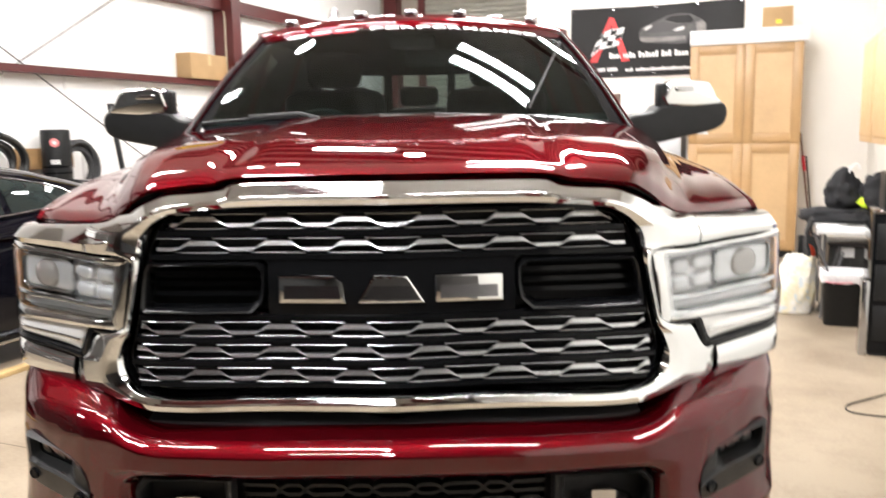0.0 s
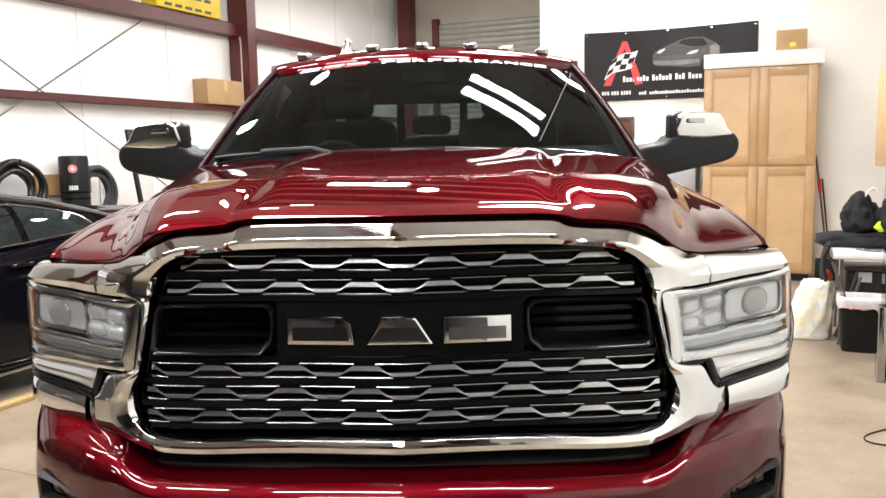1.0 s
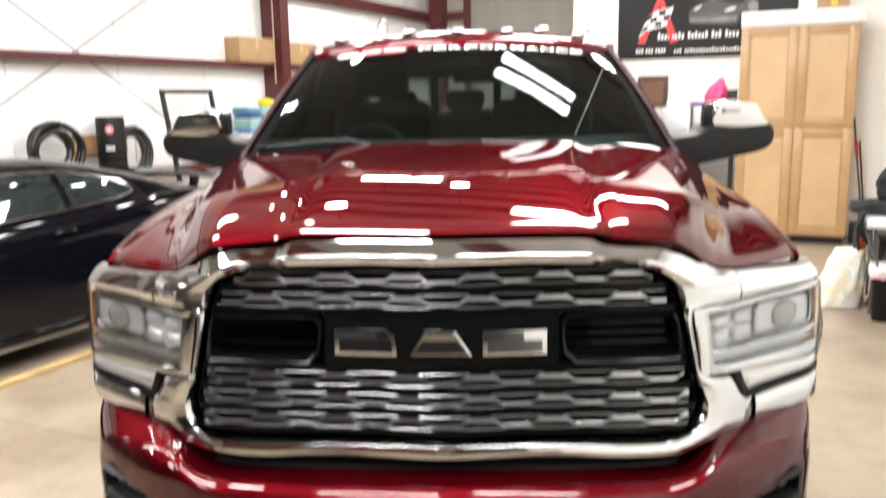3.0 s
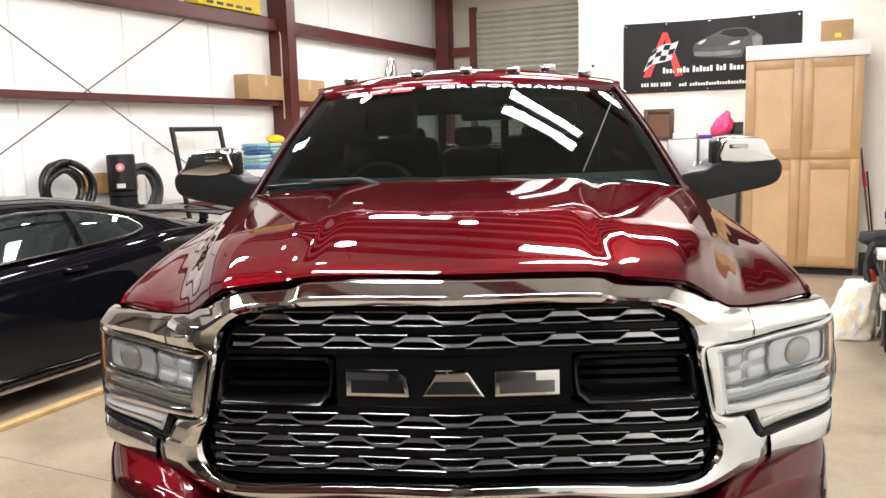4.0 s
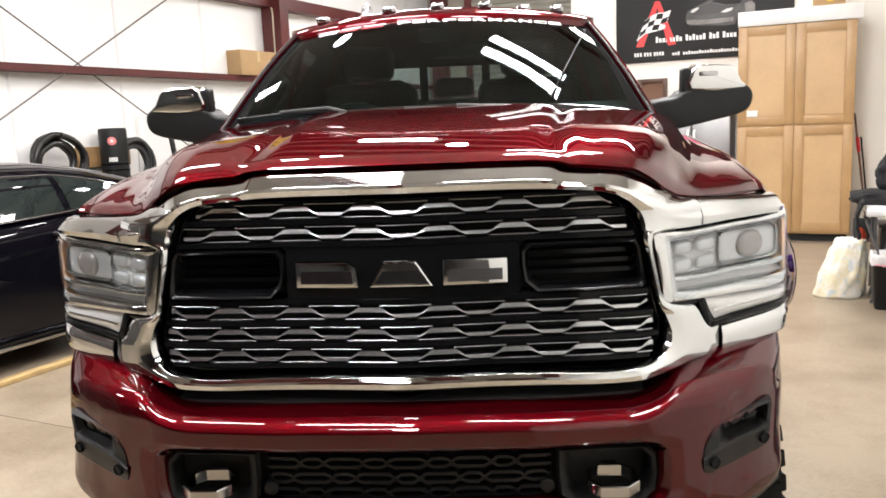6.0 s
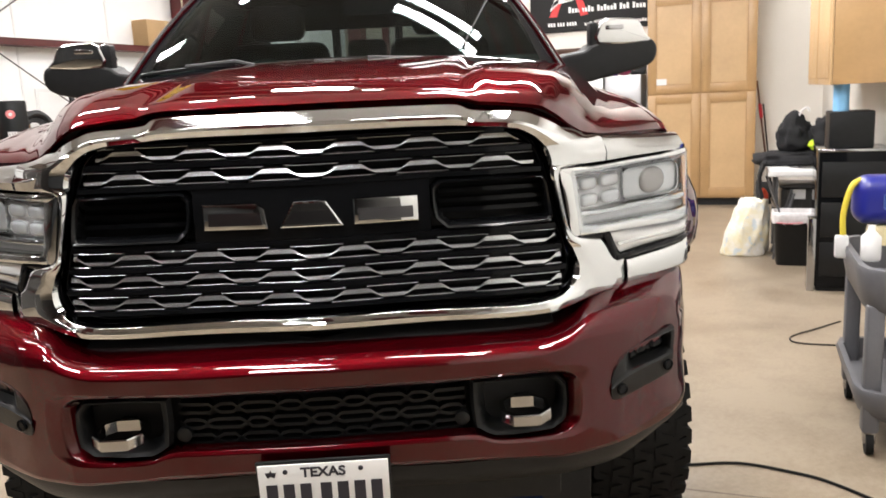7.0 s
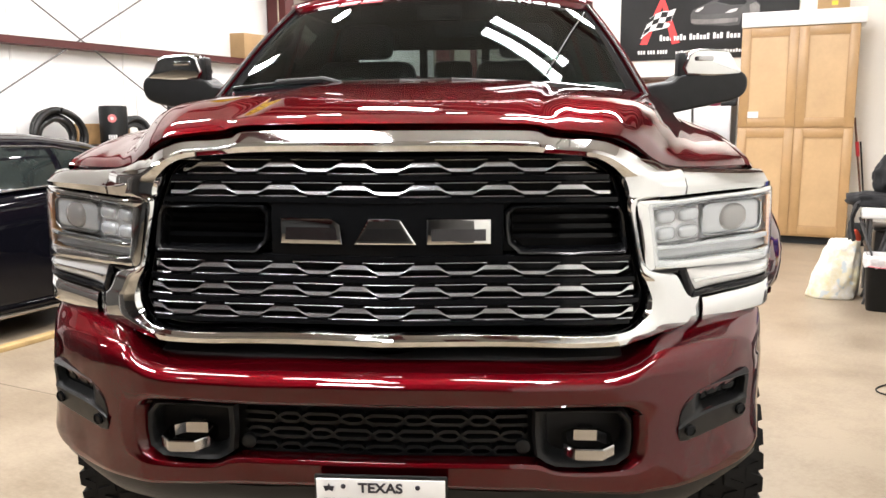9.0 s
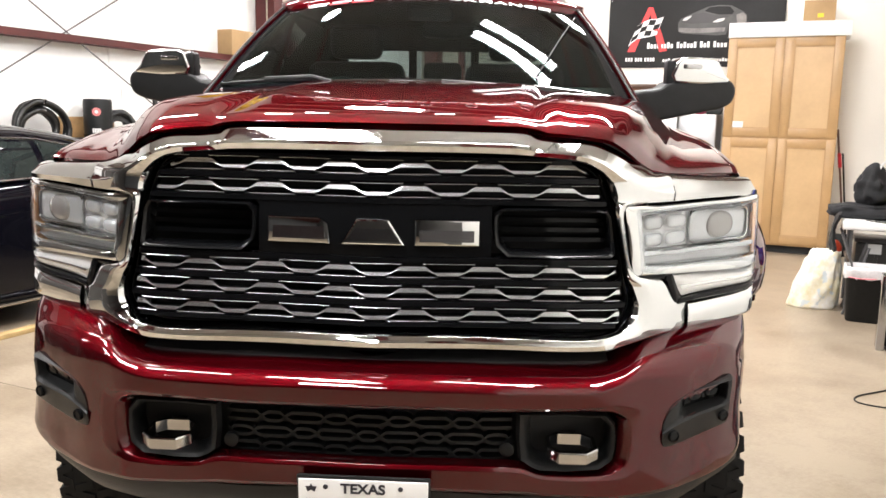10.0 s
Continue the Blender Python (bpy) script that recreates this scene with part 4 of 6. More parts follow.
# black frit round the glass
for s in (1, -1):
    a = [(r[-1] if s == 1 else r[0]) for r in rows]
    bm = bmesh.new()
    slab(bm, [[(p[0] - s * q * 0.05, p[1] - 0.003 - 0.02 * q, p[2] + 0.004) for p in a] for q in (0, 1)], (0, 0.002, 0))
    part("glass_edge", bm, GLOSS_BLACK, windscreen)
    path = [(p[0] + s * 0.035, p[1] + 0.03, p[2] + 0.003) for p in a]
    path = [(path[0][0] + 0.012 * s, path[0][1] - 0.10, path[0][2] - 0.07)] + path
    bm = bmesh.new()
    grid(bm, [[(p[0] + s * dx, p[1] + dy, p[2] + dz) for dx, dy, dz in ((-0.034, -0.02, -0.005), (-0.026, -0.025, 0.010), (-0.004, -0.005, 0.016), (0.014, 0.035, 0.0), (0.022, 0.08, -0.03), (-0.01, 0.09, -0.05), (-0.034, 0.02, -0.03))] for p in smooth_line(path, 3)], closed=True)
    part("windscreen_pillar", bm, RED, truck, "", 60)
    part("pillar_trim", tube(bmesh.new(), [(p[0] + s * 0.012, p[1] - 0.002, p[2] + 0.016) for p in a], 0.006, 8), BLACK, truck)
# roof
rows = [arc_row(1.795, 2.015, 2.142, 0.685, drop=0.046), arc_row(1.83, 2.05, 2.168, 0.71, drop=0.054), arc_row(1.90, 2.12, 2.188, 0.725, drop=0.060),
        arc_row(2.2, 2.37, 2.205, 0.745, drop=0.08), arc_row(2.8, 2.87, 2.205, 0.76, drop=0.085), arc_row(3.3, 3.3, 2.18, 0.76, drop=0.09), arc_row(3.42, 3.42, 2.13, 0.75, drop=0.09)]
bm = bmesh.new()
slab(bm, rows, (0, 0.0, -0.03))
part("roof", bm, RED, truck, "", 60)
for s in (1, -1):
    # doors below the glass, window frames and glass
    rows = []
    for y in np.linspace(1.42, 3.45, 10):
        rows.append([(x * s, y, z) for x, z in ((0.86, 1.70), (0.90, 1.64), (0.95, 1.58), (1.0, 1.45), (1.02, 1.3), (1.01, 1.1), (0.98, 0.9))])
    bm = bmesh.new()
    slab(bm, rows, (-0.03 * s, 0, 0))
    part("side_body", bm, RED, truck, "", 60)
    bm = bmesh.new()
    slab(bm, [[(0.86 * s, y, 1.70) for y in (1.5, 2.2, 3.3)], [(0.725 * s, y, 2.08) for y in (2.12, 2.4, 3.3)]], (-0.004 * s, 0, 0))
    part("side_window", bm, GLASS_CAR, truck)
    for y0, y1 in ((2.33, 2.42), (3.28, 3.45)):
        bm = bmesh.new()
        slab(bm, [[(0.865 * s, y, 1.70) for y in (y0, y1)], [(0.73 * s, y, 2.09) for y in (y0, y1)]], (-0.03 * s, 0, 0))
        part("door_pillar", bm, RED, truck)
    part("roof_rail", tube(bmesh.new(), [(0.69 * s, 2.05, 2.09), (0.715 * s, 2.3, 2.10), (0.73 * s, 2.8, 2.10), (0.73 * s, 3.4, 2.08)], 0.025, 10), RED, truck)
# cab back with a window opening in three lights
BACK_Y = 3.42
part("cab_back", boxed(-0.92, 0.92, BACK_Y, BACK_Y + 0.03, 0.98, 1.74), BLACK, truck)
for x0, x1 in ((-0.9, -0.62), (0.62, 0.9)):
    bm = prism(bmesh.new(), [(x0, 1.72), (x1, 1.72), (x1 * (0.8 if abs(x1) > 0.7 else 1), 2.12), (x0 * (0.8 if abs(x0) > 0.7 else 1), 2.12)], BACK_Y, BACK_Y + 0.03)
    part("cab_back_post", bm, BLACK, truck)
part("cab_back_top", boxed(-0.62, 0.62, BACK_Y, BACK_Y + 0.03, 1.94, 2.13), BLACK, truck)
for x in (-0.2, 0.2):
    part("rear_window_bar", boxed(x - 0.025, x + 0.025, BACK_Y, BACK_Y + 0.03, 1.74, 1.94), BLACK, truck)
part("rear_window", boxed(-0.62, 0.62, BACK_Y + 0.012, BACK_Y + 0.016, 1.74, 1.94), GLASS_CLEAR, truck)
# inside: dash, seats with headrests, mirror
INNER = mat("dark_cabin_trim", (0.016, 0.018, 0.019), 0.65, vary=0.3, scale=20, bump=0.1, bscale=200)
bm = bmesh.new()
slab(bm, [arc_row(1.25, 1.40, 1.735, 0.80), arc_row(1.5, 1.6, 1.76, 0.84), arc_row(1.75, 1.8, 1.73, 0.86), arc_row(1.85, 1.88, 1.55, 0.86)], (0, 0, -0.05))
part("dashboard", bm, INNER, truck, "", 60)
for x in (-0.42, 0.42):
    seat = part("front_seat", boxed(x - 0.26, x + 0.26, 2.40, 2.58, 1.2, 1.86, 0.07, 4), INNER, truck, "dark front seat")
    part("headrest", boxed(x - 0.14, x + 0.14, 2.44, 2.55, 1.87, 2.05, 0.05, 4), INNER, seat)
for x in (-0.42, 0.0, 0.42):
    seat = part("rear_seat", boxed(x - 0.2, x + 0.2, 3.2, 3.34, 1.2, 1.74, 0.06, 3), INNER, truck)
    part("headrest", boxed(x - 0.12, x + 0.12, 3.22, 3.32, 1.75, 1.87, 0.04, 3), INNER, seat)
mirror = part("cabin_mirror", boxed(-0.03, 0.22, 1.93, 1.97, 1.965, 2.035, 0.02, 3), INNER, truck)
part("mirror_stem", boxed(-0.09, 0.11, 1.84, 1.95, 2.04, 2.10, 0.02, 3), INNER, mirror)
ring_pts = [(-0.42 + 0.18 * math.cos(a), 1.95 + 0.06 * math.sin(a), 1.60 + 0.17 * math.sin(a)) for a in np.linspace(0, math.tau, 25)[:-1]]
part("steering_wheel", tube(bmesh.new(), ring_pts, 0.016, 8, closed=True), INNER, truck)
# sun strip on the glass: the mark as plain bars, red in part, and a word
STRIP_WHITE = mat("white_film", (0.8, 0.8, 0.8), 0.4)
STRIP_RED = mat("red_film", (0.5, 0.01, 0.02), 0.4)


def on_glass(x, t, lift=0.006):
    """A point on the windscreen at x, t of the way up."""
    f = (t + 0.06) / 1.06 * (len(WS_ROWS) - 1)
    i = min(int(f), len(WS_ROWS) - 2)
    q = []
    for row in (WS_ROWS[i], WS_ROWS[i + 1]):
        xs = [p[0] for p in row]
        q.append(Vector((x, np.interp(x, xs, [p[1] for p in row]), np.interp(x, xs, [p[2] for p in row]))))
    return q[0].lerp(q[1], f - i) + Vector((0, -lift, lift * 0.8))


def film_bar(x0, x1, t0, t1, material):
    bm = bmesh.new()
    slab(bm, [[on_glass(x, t) for x in np.linspace(x0, x1, 4)] for t in (t0, t1)], (0, 0.001, 0))
    part("film_bar", bm, material, windscreen)


WORD = "PERFORMANCE"
for k, letter in enumerate(WORD):
    # wide capitals bent on to the glass
    ob = lettering(letter, 0.05, Matrix(), STRIP_WHITE, windscreen, "letter")
    xs = [v.co.x for v in ob.data.vertices]
    ys = [v.co.y for v in ob.data.vertices]
    x0 = -0.17 + 0.0665 * k
    for v in ob.data.vertices:
        u, h = (v.co.x - min(xs)) / (max(xs) - min(xs)), (v.co.y - min(ys)) / (max(ys) - min(ys))
        v.co = on_glass(x0 + 0.057 * u, 0.932 + 0.040 * h, 0.006 + v.co.z)
for k, (m_, w) in enumerate(((STRIP_WHITE, 0.09), (STRIP_RED, 0.09), (STRIP_RED, 0.10))):
    film_bar(-0.545 + 0.105 * k, -0.545 + 0.105 * k + w, 0.925, 0.945, m_)
    film_bar(-0.535 + 0.105 * k, -0.535 + 0.105 * k + w, 0.955, 0.972, STRIP_WHITE)
# black printed band along the foot of the glass
bm = bmesh.new()
slab(bm, [[on_glass(x, t, 0.003) for x in np.linspace(-0.80, 0.80, 33)] for t in (-0.055, 0.02)], (0, 0.001, 0))
part("glass_foot", bm, GLOSS_BLACK, windscreen)
# wipers and the loose wire behind the glass
for x0, x1, dx in ((-0.80, -0.40, 0.0), (-0.10, 0.30, -0.06)):
    w = part("wiper", tube(bmesh.new(), [on_glass(x0 + (x1 - x0) * t, 0.05 + dx - 0.03 * t, 0.008) for t in np.linspace(0, 1, 8)], 0.007, 6), BLACK, truck)
    part("wiper_arm", tube(bmesh.new(), [on_glass(x1 - 0.2, 0.045 + dx, 0.012), on_glass(x1, 0.03 + dx, 0.014), on_glass(x1 + 0.08, -0.02 + dx, 0.012)], 0.010, 8), BLACK, w)
part("cowl", (lambda b: (slab(b, [arc_row(1.20, 1.34, 1.748, 0.86, drop=0.03), arc_row(1.28, 1.42, 1.755, 0.86, drop=0.03)], (0, 0, -0.02)), b)[1])(bmesh.new()), BLACK, truck)
wires("loose_wire", [tuple(on_glass(x, t, 0.012)) for x, t in ((0.455, 0.06), (0.53, 0.34), (0.60, 0.62), (0.645, 0.80), (0.66, 0.88))], 0.003, BLACK, truck, "thin wire lying on the windscreen")
# roof lamps, aerial fin and a low puck
for x, y, z in ((-0.55, 2.035, 2.156), (-0.22, 1.905, 2.178), (0.0, 1.90, 2.182), (0.215, 1.905, 2.178), (0.545, 2.035, 2.156)):
    lamp = part("roof_lamp", boxed(x - 0.03, x + 0.03, y - 0.03, y + 0.05, z - 0.01, z + 0.028, 0.014, 3), SATIN, truck, "small chrome roof marker lamp", 60)
    part("lamp_lens", boxed(x - 0.016, x + 0.016, y - 0.034, y - 0.025, z + 0.004, z + 0.018, 0.003, 1), INLAY, lamp)
bm = bmesh.new()
rows = []
for z, w, y0, y1 in ((2.185, 0.031, 2.40, 2.64), (2.20, 0.030, 2.41, 2.635), (2.22, 0.027, 2.43, 2.63), (2.245, 0.024, 2.46, 2.625), (2.262, 0.020, 2.49, 2.615), (2.274, 0.013, 2.52, 2.605), (2.279, 0.003, 2.55, 2.58)):
    rows.append([(-0.415 + w * math.cos(a), (y0 + y1) / 2 + (y1 - y0) / 2 * math.sin(a), z) for a in np.linspace(0, math.tau, 21)[:-1]])
grid(bm, rows, closed=True)
part("aerial_fin", bm, SATIN, truck, "shark fin aerial", 60)
part("roof_puck", boxed(0.36, 0.44, 2.3, 2.38, 2.17, 2.215, 0.015, 3), SATIN, truck)

# ---- door mirrors: one sits a little further out than the other ----
for s in (1, -1):
    mx = 0.012 if s == 1 else -0.032
    out = [(0.86, 1.690), (0.88, 1.742), (0.98, 1.760), (1.02, 1.788), (1.15, 1.797), (1.25, 1.800), (1.282, 1.782), (1.290, 1.745), (1.275, 1.706), (1.23, 1.682), (1.13, 1.660), (1.0, 1.632), (0.92, 1.622), (0.875, 1.645)]
    bm = prism(bmesh.new(), [((p.x + mx) * s, p.y) for p in smooth_line([(x, z, 0) for x, z in out], 3, True)], 1.555, 1.72)
    bmesh.ops.remove_doubles(bm, verts=bm.verts, dist=1e-6)
    bmesh.ops.dissolve_limit(bm, angle_limit=0.005, verts=bm.verts, edges=bm.edges)
    bmesh.ops.bevel(bm, geom=[e for e in bm.edges if abs(e.verts[0].co.y - e.verts[1].co.y) < 1e-4], offset=0.014, segments=4, affect="EDGES", profile=0.5)
    mir = part("door_mirror", bm, BLACK, truck, "black door mirror with a chrome cap", 50)
    out = [(1.035, 1.785), (1.034, 1.850), (1.045, 1.876), (1.075, 1.890), (1.185, 1.884), (1.215, 1.866), (1.238, 1.82), (1.252, 1.788)]
    bm = prism(bmesh.new(), [((p.x + mx) * s, p.y) for p in smooth_line([(x, z, 0) for x, z in out], 2, True)], 1.548, 1.70)
    bmesh.ops.remove_doubles(bm, verts=bm.verts, dist=1e-6)
    bmesh.ops.dissolve_limit(bm, angle_limit=0.005, verts=bm.verts, edges=bm.edges)
    bmesh.ops.bevel(bm, geom=[e for e in bm.edges if abs(e.verts[0].co.y - e.verts[1].co.y) < 1e-4], offset=0.012, segments=4, affect="EDGES", profile=0.5)
    cap = part("mirror_cap", bm, CHROME, mir, "chrome mirror cap", 50)
    part("cap_edge", boxed(min((1.005 + mx) * s, (1.038 + mx) * s), max((1.005 + mx) * s, (1.038 + mx) * s), 1.56, 1.64, 1.77, 1.878, 0.012, 3), BLACK, mir)
    bm = boxed(-0.038, 0.038, -0.006, 0.006, -0.009, 0.009, 0.005, 2)
    bmesh.ops.transform(bm, matrix=pose((1.105 + mx) * s, 1.548, 1.852), verts=bm.verts)
    part("mirror_badge", bm, SATIN, cap)
# load bed behind the cab
for s in (1, -1):
    part("bed_side", boxed(min(0.85 * s, 1.0 * s), max(0.85 * s, 1.0 * s), 3.52, 5.6, 0.95, 1.62, 0.04, 3), RED, truck)
part("tailgate", boxed(-0.85, 0.85, 5.5, 5.6, 0.95, 1.6, 0.02, 2), RED, truck)
for s in (1, -1):
    bm = lathe(bmesh.new(), [(0.05, 0.1), (0.24, 0.1), (0.3, 0.16), (0.44, 0.16), (0.465, 0.13), (0.465, -0.13), (0.44, -0.16), (0.05, -0.12)], pose(0.9 * s, 4.75, 0.28, 0, 90 * s, 0), 48)
    part("rear_wheel", bm, RUBBER, truck)

# ---- lamps under the roof ----
def at_room(u, v, z, turn=0.0):
    return ROOM @ pose(u, v, z, 0, 0, turn)


def strip_light(u, v, z=4.55, turn=0.0, length=2.4):
    t = thing("strip_light", at_room(u, v, z, turn), "long white fluorescent strip light under the roof, some added as fill", "ceiling light", "strip lights")
    part("housing", boxed(-length / 2, length / 2, -0.12, 0.12, 0.035, 0.09, 0.01), WHITE, t)
    rows = [[(x, 0.105 * math.cos(a), 0.03 - 0.05 * math.sin(a)) for a in np.linspace(0, math.pi, 13)] for x in (-length / 2 + 0.02, length / 2 - 0.02)]
    bm = bmesh.new()
    vs = grid(bm, rows)
    bm.faces.new(vs[0]), bm.faces.new(vs[1][::-1])
    part("diffuser", bm, LAMP, t, "glowing white wraparound diffuser", 60)
    for x in (-length / 2, length / 2 - 0.02):
        part("end_cap", boxed(x, x + 0.02, -0.11, 0.11, -0.025, 0.036, 0.004), WHITE, t)
    for x in (-length / 2 + 0.3, length / 2 - 0.3):
        part("hanger", tube(bmesh.new(), [(x, 0, 0.09), (x, 0, CEILING - z)], 0.006, 6), SATIN, t)
    return t


def round_light(u, v, z=4.5):
    t = thing("round_lamp", at_room(u, v, z), "round white high-bay lamp hung under the roof", "ceiling light", "round lamps")
    part("lamp_housing", lathe(bmesh.new(), [(0.04, 0.18), (0.07, 0.12), (0.13, 0.05), (0.14, 0.0), (0.13, 0.0)], Matrix(), 32), BLACK, t)
    part("lamp_disc", lathe(bmesh.new(), [(0.125, 0.0), (0.125, -0.01), (0.115, -0.015), (0.02, -0.016)], Matrix(), 32), LAMP_ROUND, t)
    part("hanger", tube(bmesh.new(), [(0, 0, 0.18), (0, 0, CEILING - z)], 0.006, 6), SATIN, t)
    return t


# strips past v = 9 are added fill, those below v = -2 unseen
for u, v in ((-3.8, 6.85), (-0.95, 5.1), (-1.35, 1.0), (-4.35, 2.6), (-3.6, 0.4), (-5.4, -2.2), (-2.6, -2.6),
             (0.3, -2.8), (0.2, 5.35), (-0.5, -0.9), (-2.4, -0.6), (-4.2, 9.6), (0.75, 0.0), (-4.9, 11.0)):
    strip_light(u, v, length=1.22)
# added fill hidden behind the rafter, brightens the upper partition wall
strip_light(-0.5, 9.25, 4.93, length=1.22)
# added short fill behind the camera, brightens the left headlight
strip_light(-4.1, -4.3, length=0.6)
for u, v in ((-0.15, 3.14), (-0.12, 2.74)):
    strip_light(u, v, length=1.06)
for u, v in ((-2.97, 3.13), (-2.67, 6.27), (-3.5, 4.65)):
    round_light(u, v)

# roof purlins across the room
for v in [q for q in np.arange(-12.6, 14.2, 0.62) if not 1.6 < q < 4.9]:
    setting("purlin", boxed(U0, U1, v - 0.045, v + 0.045, CEILING - 0.17, CEILING), STEEL_RED, "red oxide steel roof purlin")

# ---- steel frame and fittings of the long white wall ----
G0 = U0 - 0.2  # face of the wall sheeting; the steel stands proud of it by 0.2
for name, z0, z1 in (("girt", 2.405, 2.485), ("girt", 3.52, 3.70), ("girt", 1.02, 1.10)):
    bm = boxed(G0, U0, V0, V1, z0, z0 + 0.012)
    box(bm, U0 - 0.012, U0, V0, V1, z0, z1)
    box(bm, G0, U0, V0, V1, z1 - 0.012, z1)
    setting(name, bm, STEEL_RED, "dark red steel wall girt")


def steel_column(u0, u1, v0, v1):
    bm = boxed(u0, u1, v0, v0 + 0.014, 0, CEILING)
    box(bm, u0, u1, v1 - 0.014, v1, 0, CEILING)
    box(bm, u1 - 0.014, u1, v0, v1, 0, CEILING)
    box(bm, u0, u0 + 0.014, v0, v1, 0, CEILING)
    setting("column", bm, STEEL_RED, "dark red steel building column")


steel_column(U0 - 0.18, U0 + 0.16, 8.52, 8.74)
steel_column(U0 + 0.02, U0 + 0.32, 13.98, 14.24)
steel_column(U0 - 0.18, U0 + 0.16, 1.0, 1.22)
setting("rafter", boxed(U0, U1, 8.53, 8.73, CEILING - 0.5, CEILING - 0.21), STEEL_RED, "dark red steel roof rafter")
bm = tube(bmesh.new(), [(U0 - 0.01, 2.0, 4.26), (U0 - 0.01, 8.5, 0.34)], 0.009, 8)
setting("brace_rod", bm, mat("bare_steel_rod", (0.16, 0.15, 0.15), 0.4, 0.8), "thin diagonal steel bracing rod")
bm = tube(bmesh.new(), [(U0 - 0.03, 1.3, 0.38), (U0 - 0.03, 8.5, 4.63)], 0.009, 8)
setting("brace_rod", bm, bpy.data.materials["bare_steel_rod"], "thin diagonal steel bracing rod")
# vertical seams of the white wall sheets
SEAM = mat("sheet_seam", (0.76, 0.755, 0.74), 0.6)
for v in np.arange(-6.5, 14.0, 1.52):
    setting("trim", boxed(G0, G0 + 0.008, v - 0.012, v + 0.012, 0, CEILING), SEAM, "seam between white wall sheets")
# conduit on the column
t = solid("conduit", tube(bmesh.new(), [(0, 0, 0), (0, 0, 1.22), (0, -0.02, 1.30)], 0.011, 8), mat("bare_conduit", (0.62, 0.56, 0.42), 0.35, 0.7), at_room(U0 + 0.05, 8.49, 2.2), "thin metal conduit fixed to the red column", "conduit")
# roll-up door in the end wall
door = tagged(new("door_1"), "grey corrugated steel roll-up door, closed", "door", kind="structure")
door.matrix_world = ROOM
DOORGREY = mat("galvanised_grey", (0.34, 0.33, 0.285), 0.5, 0.15, vary=0.2, scale=3, bump=0.05, bscale=60)
slat_bm = bmesh.new()
rows = [[(-5.88, V1 - 0.03 - dy, z), (-2.6, V1 - 0.03 - dy, z)] for dy, z in ((0, 0), (0.012, 0.01), (0.03, 0.035), (0.03, 0.075), (0.012, 0.10), (0, 0.11))]
slab(slat_bm, rows, (0, 0.01, 0))
first = part("slat", slat_bm, DOORGREY, door, "", 30)
for k in range(1, 40):
    o = new("slat", first.data)
    o.parent = door
    o.location = (0, 0, 0.11 * k)
for u in (-5.95,):
    part("guide_rail", boxed(u - 0.07, u + 0.07, V1 - 0.12, V1 - 0.005, 0, 4.5), STEEL_RED, door)
setting("girt", boxed(U0 + 0.3, -6.02, V1 - 0.15, V1 - 0.01, 3.52, 3.70), STEEL_RED, "dark red steel wall girt")


# ---- things along the white wall ----
def carton(u0, u1, v0, v1, z0, z1, label, name="cardboard_box", material=None):
    t = thing(name, at_room((u0 + u1) / 2, (v0 + v1) / 2, z0), label, "box")
    a, b, h = (u1 - u0) / 2, (v1 - v0) / 2, z1 - z0
    part("carton", boxed(-a, a, -b, b, 0, h, 0.006), material or CARD, t)
    TAPE = bpy.data.materials.get("packing_tape") or mat("packing_tape", (0.55, 0.42, 0.24), 0.25)
    part("tape", boxed(a - 0.002, a + 0.0015, -0.03, 0.03, h * 0.55, h), TAPE, t)
    part("tape", boxed(-a, a, -0.03, 0.03, h - 0.002, h + 0.0015), TAPE, t)
    part("flap_seam", boxed(-a + 0.01, a - 0.01, -0.003, 0.003, h - 0.001, h + 0.002), DARK, t)
    return t


carton(U0 - 0.24, U0 + 0.06, 7.66, 8.48, 2.485, 2.84, "long brown cardboard box lying on the wall girt")
carton(U0 - 0.24, U0 + 0.02, 8.82, 9.68, 2.485, 2.83, "brown cardboard box on the girt behind the column")
YELLOW = mat("yellow_board", (0.75, 0.55, 0.02), 0.4, vary=0.08, scale=3)
yb = carton(U0 - 0.2, U0 + 0.05, 6.75, 8.05, 3.70, 4.35, "bright yellow carton with dark print on the upper girt", "yellow_carton", YELLOW)
for j in range(4):
    for k in range(5):
        part("print_bar", boxed(0.126, 0.128, -0.5 + 0.2 * k, -0.36 + 0.2 * k, 0.03 + 0.15 * j, 0.07 + 0.15 * j), INK, yb)


def coil(name, u, v, z, ru, rz, r, loops, label, seed):
    rnd = random.Random(seed)
    t = thing(name, at_room(u, v, z), label, "hose")
    for k in range(loops):
        a0 = rnd.uniform(0.72, 1.12)
        pts = []
        for i in range(28):
            a = i / 28 * math.tau
            sag = 1 + 0.25 * max(0, -math.sin(a))
            pts.append((0.03 + 0.035 * (k % 3) + 0.012 * math.sin(2 * a + k), ru * a0 * math.cos(a) * (1 + 0.06 * math.sin(a + k)), rz * a0 * math.sin(a) * sag + rnd.uniform(-0.004, 0.004)))
        part("hose_loop", tube(bmesh.new(), pts, r, 10, closed=True), HOSE_BLACK if name == "hose_coil" else HOSE_GREY, t, "", 60)
    return t


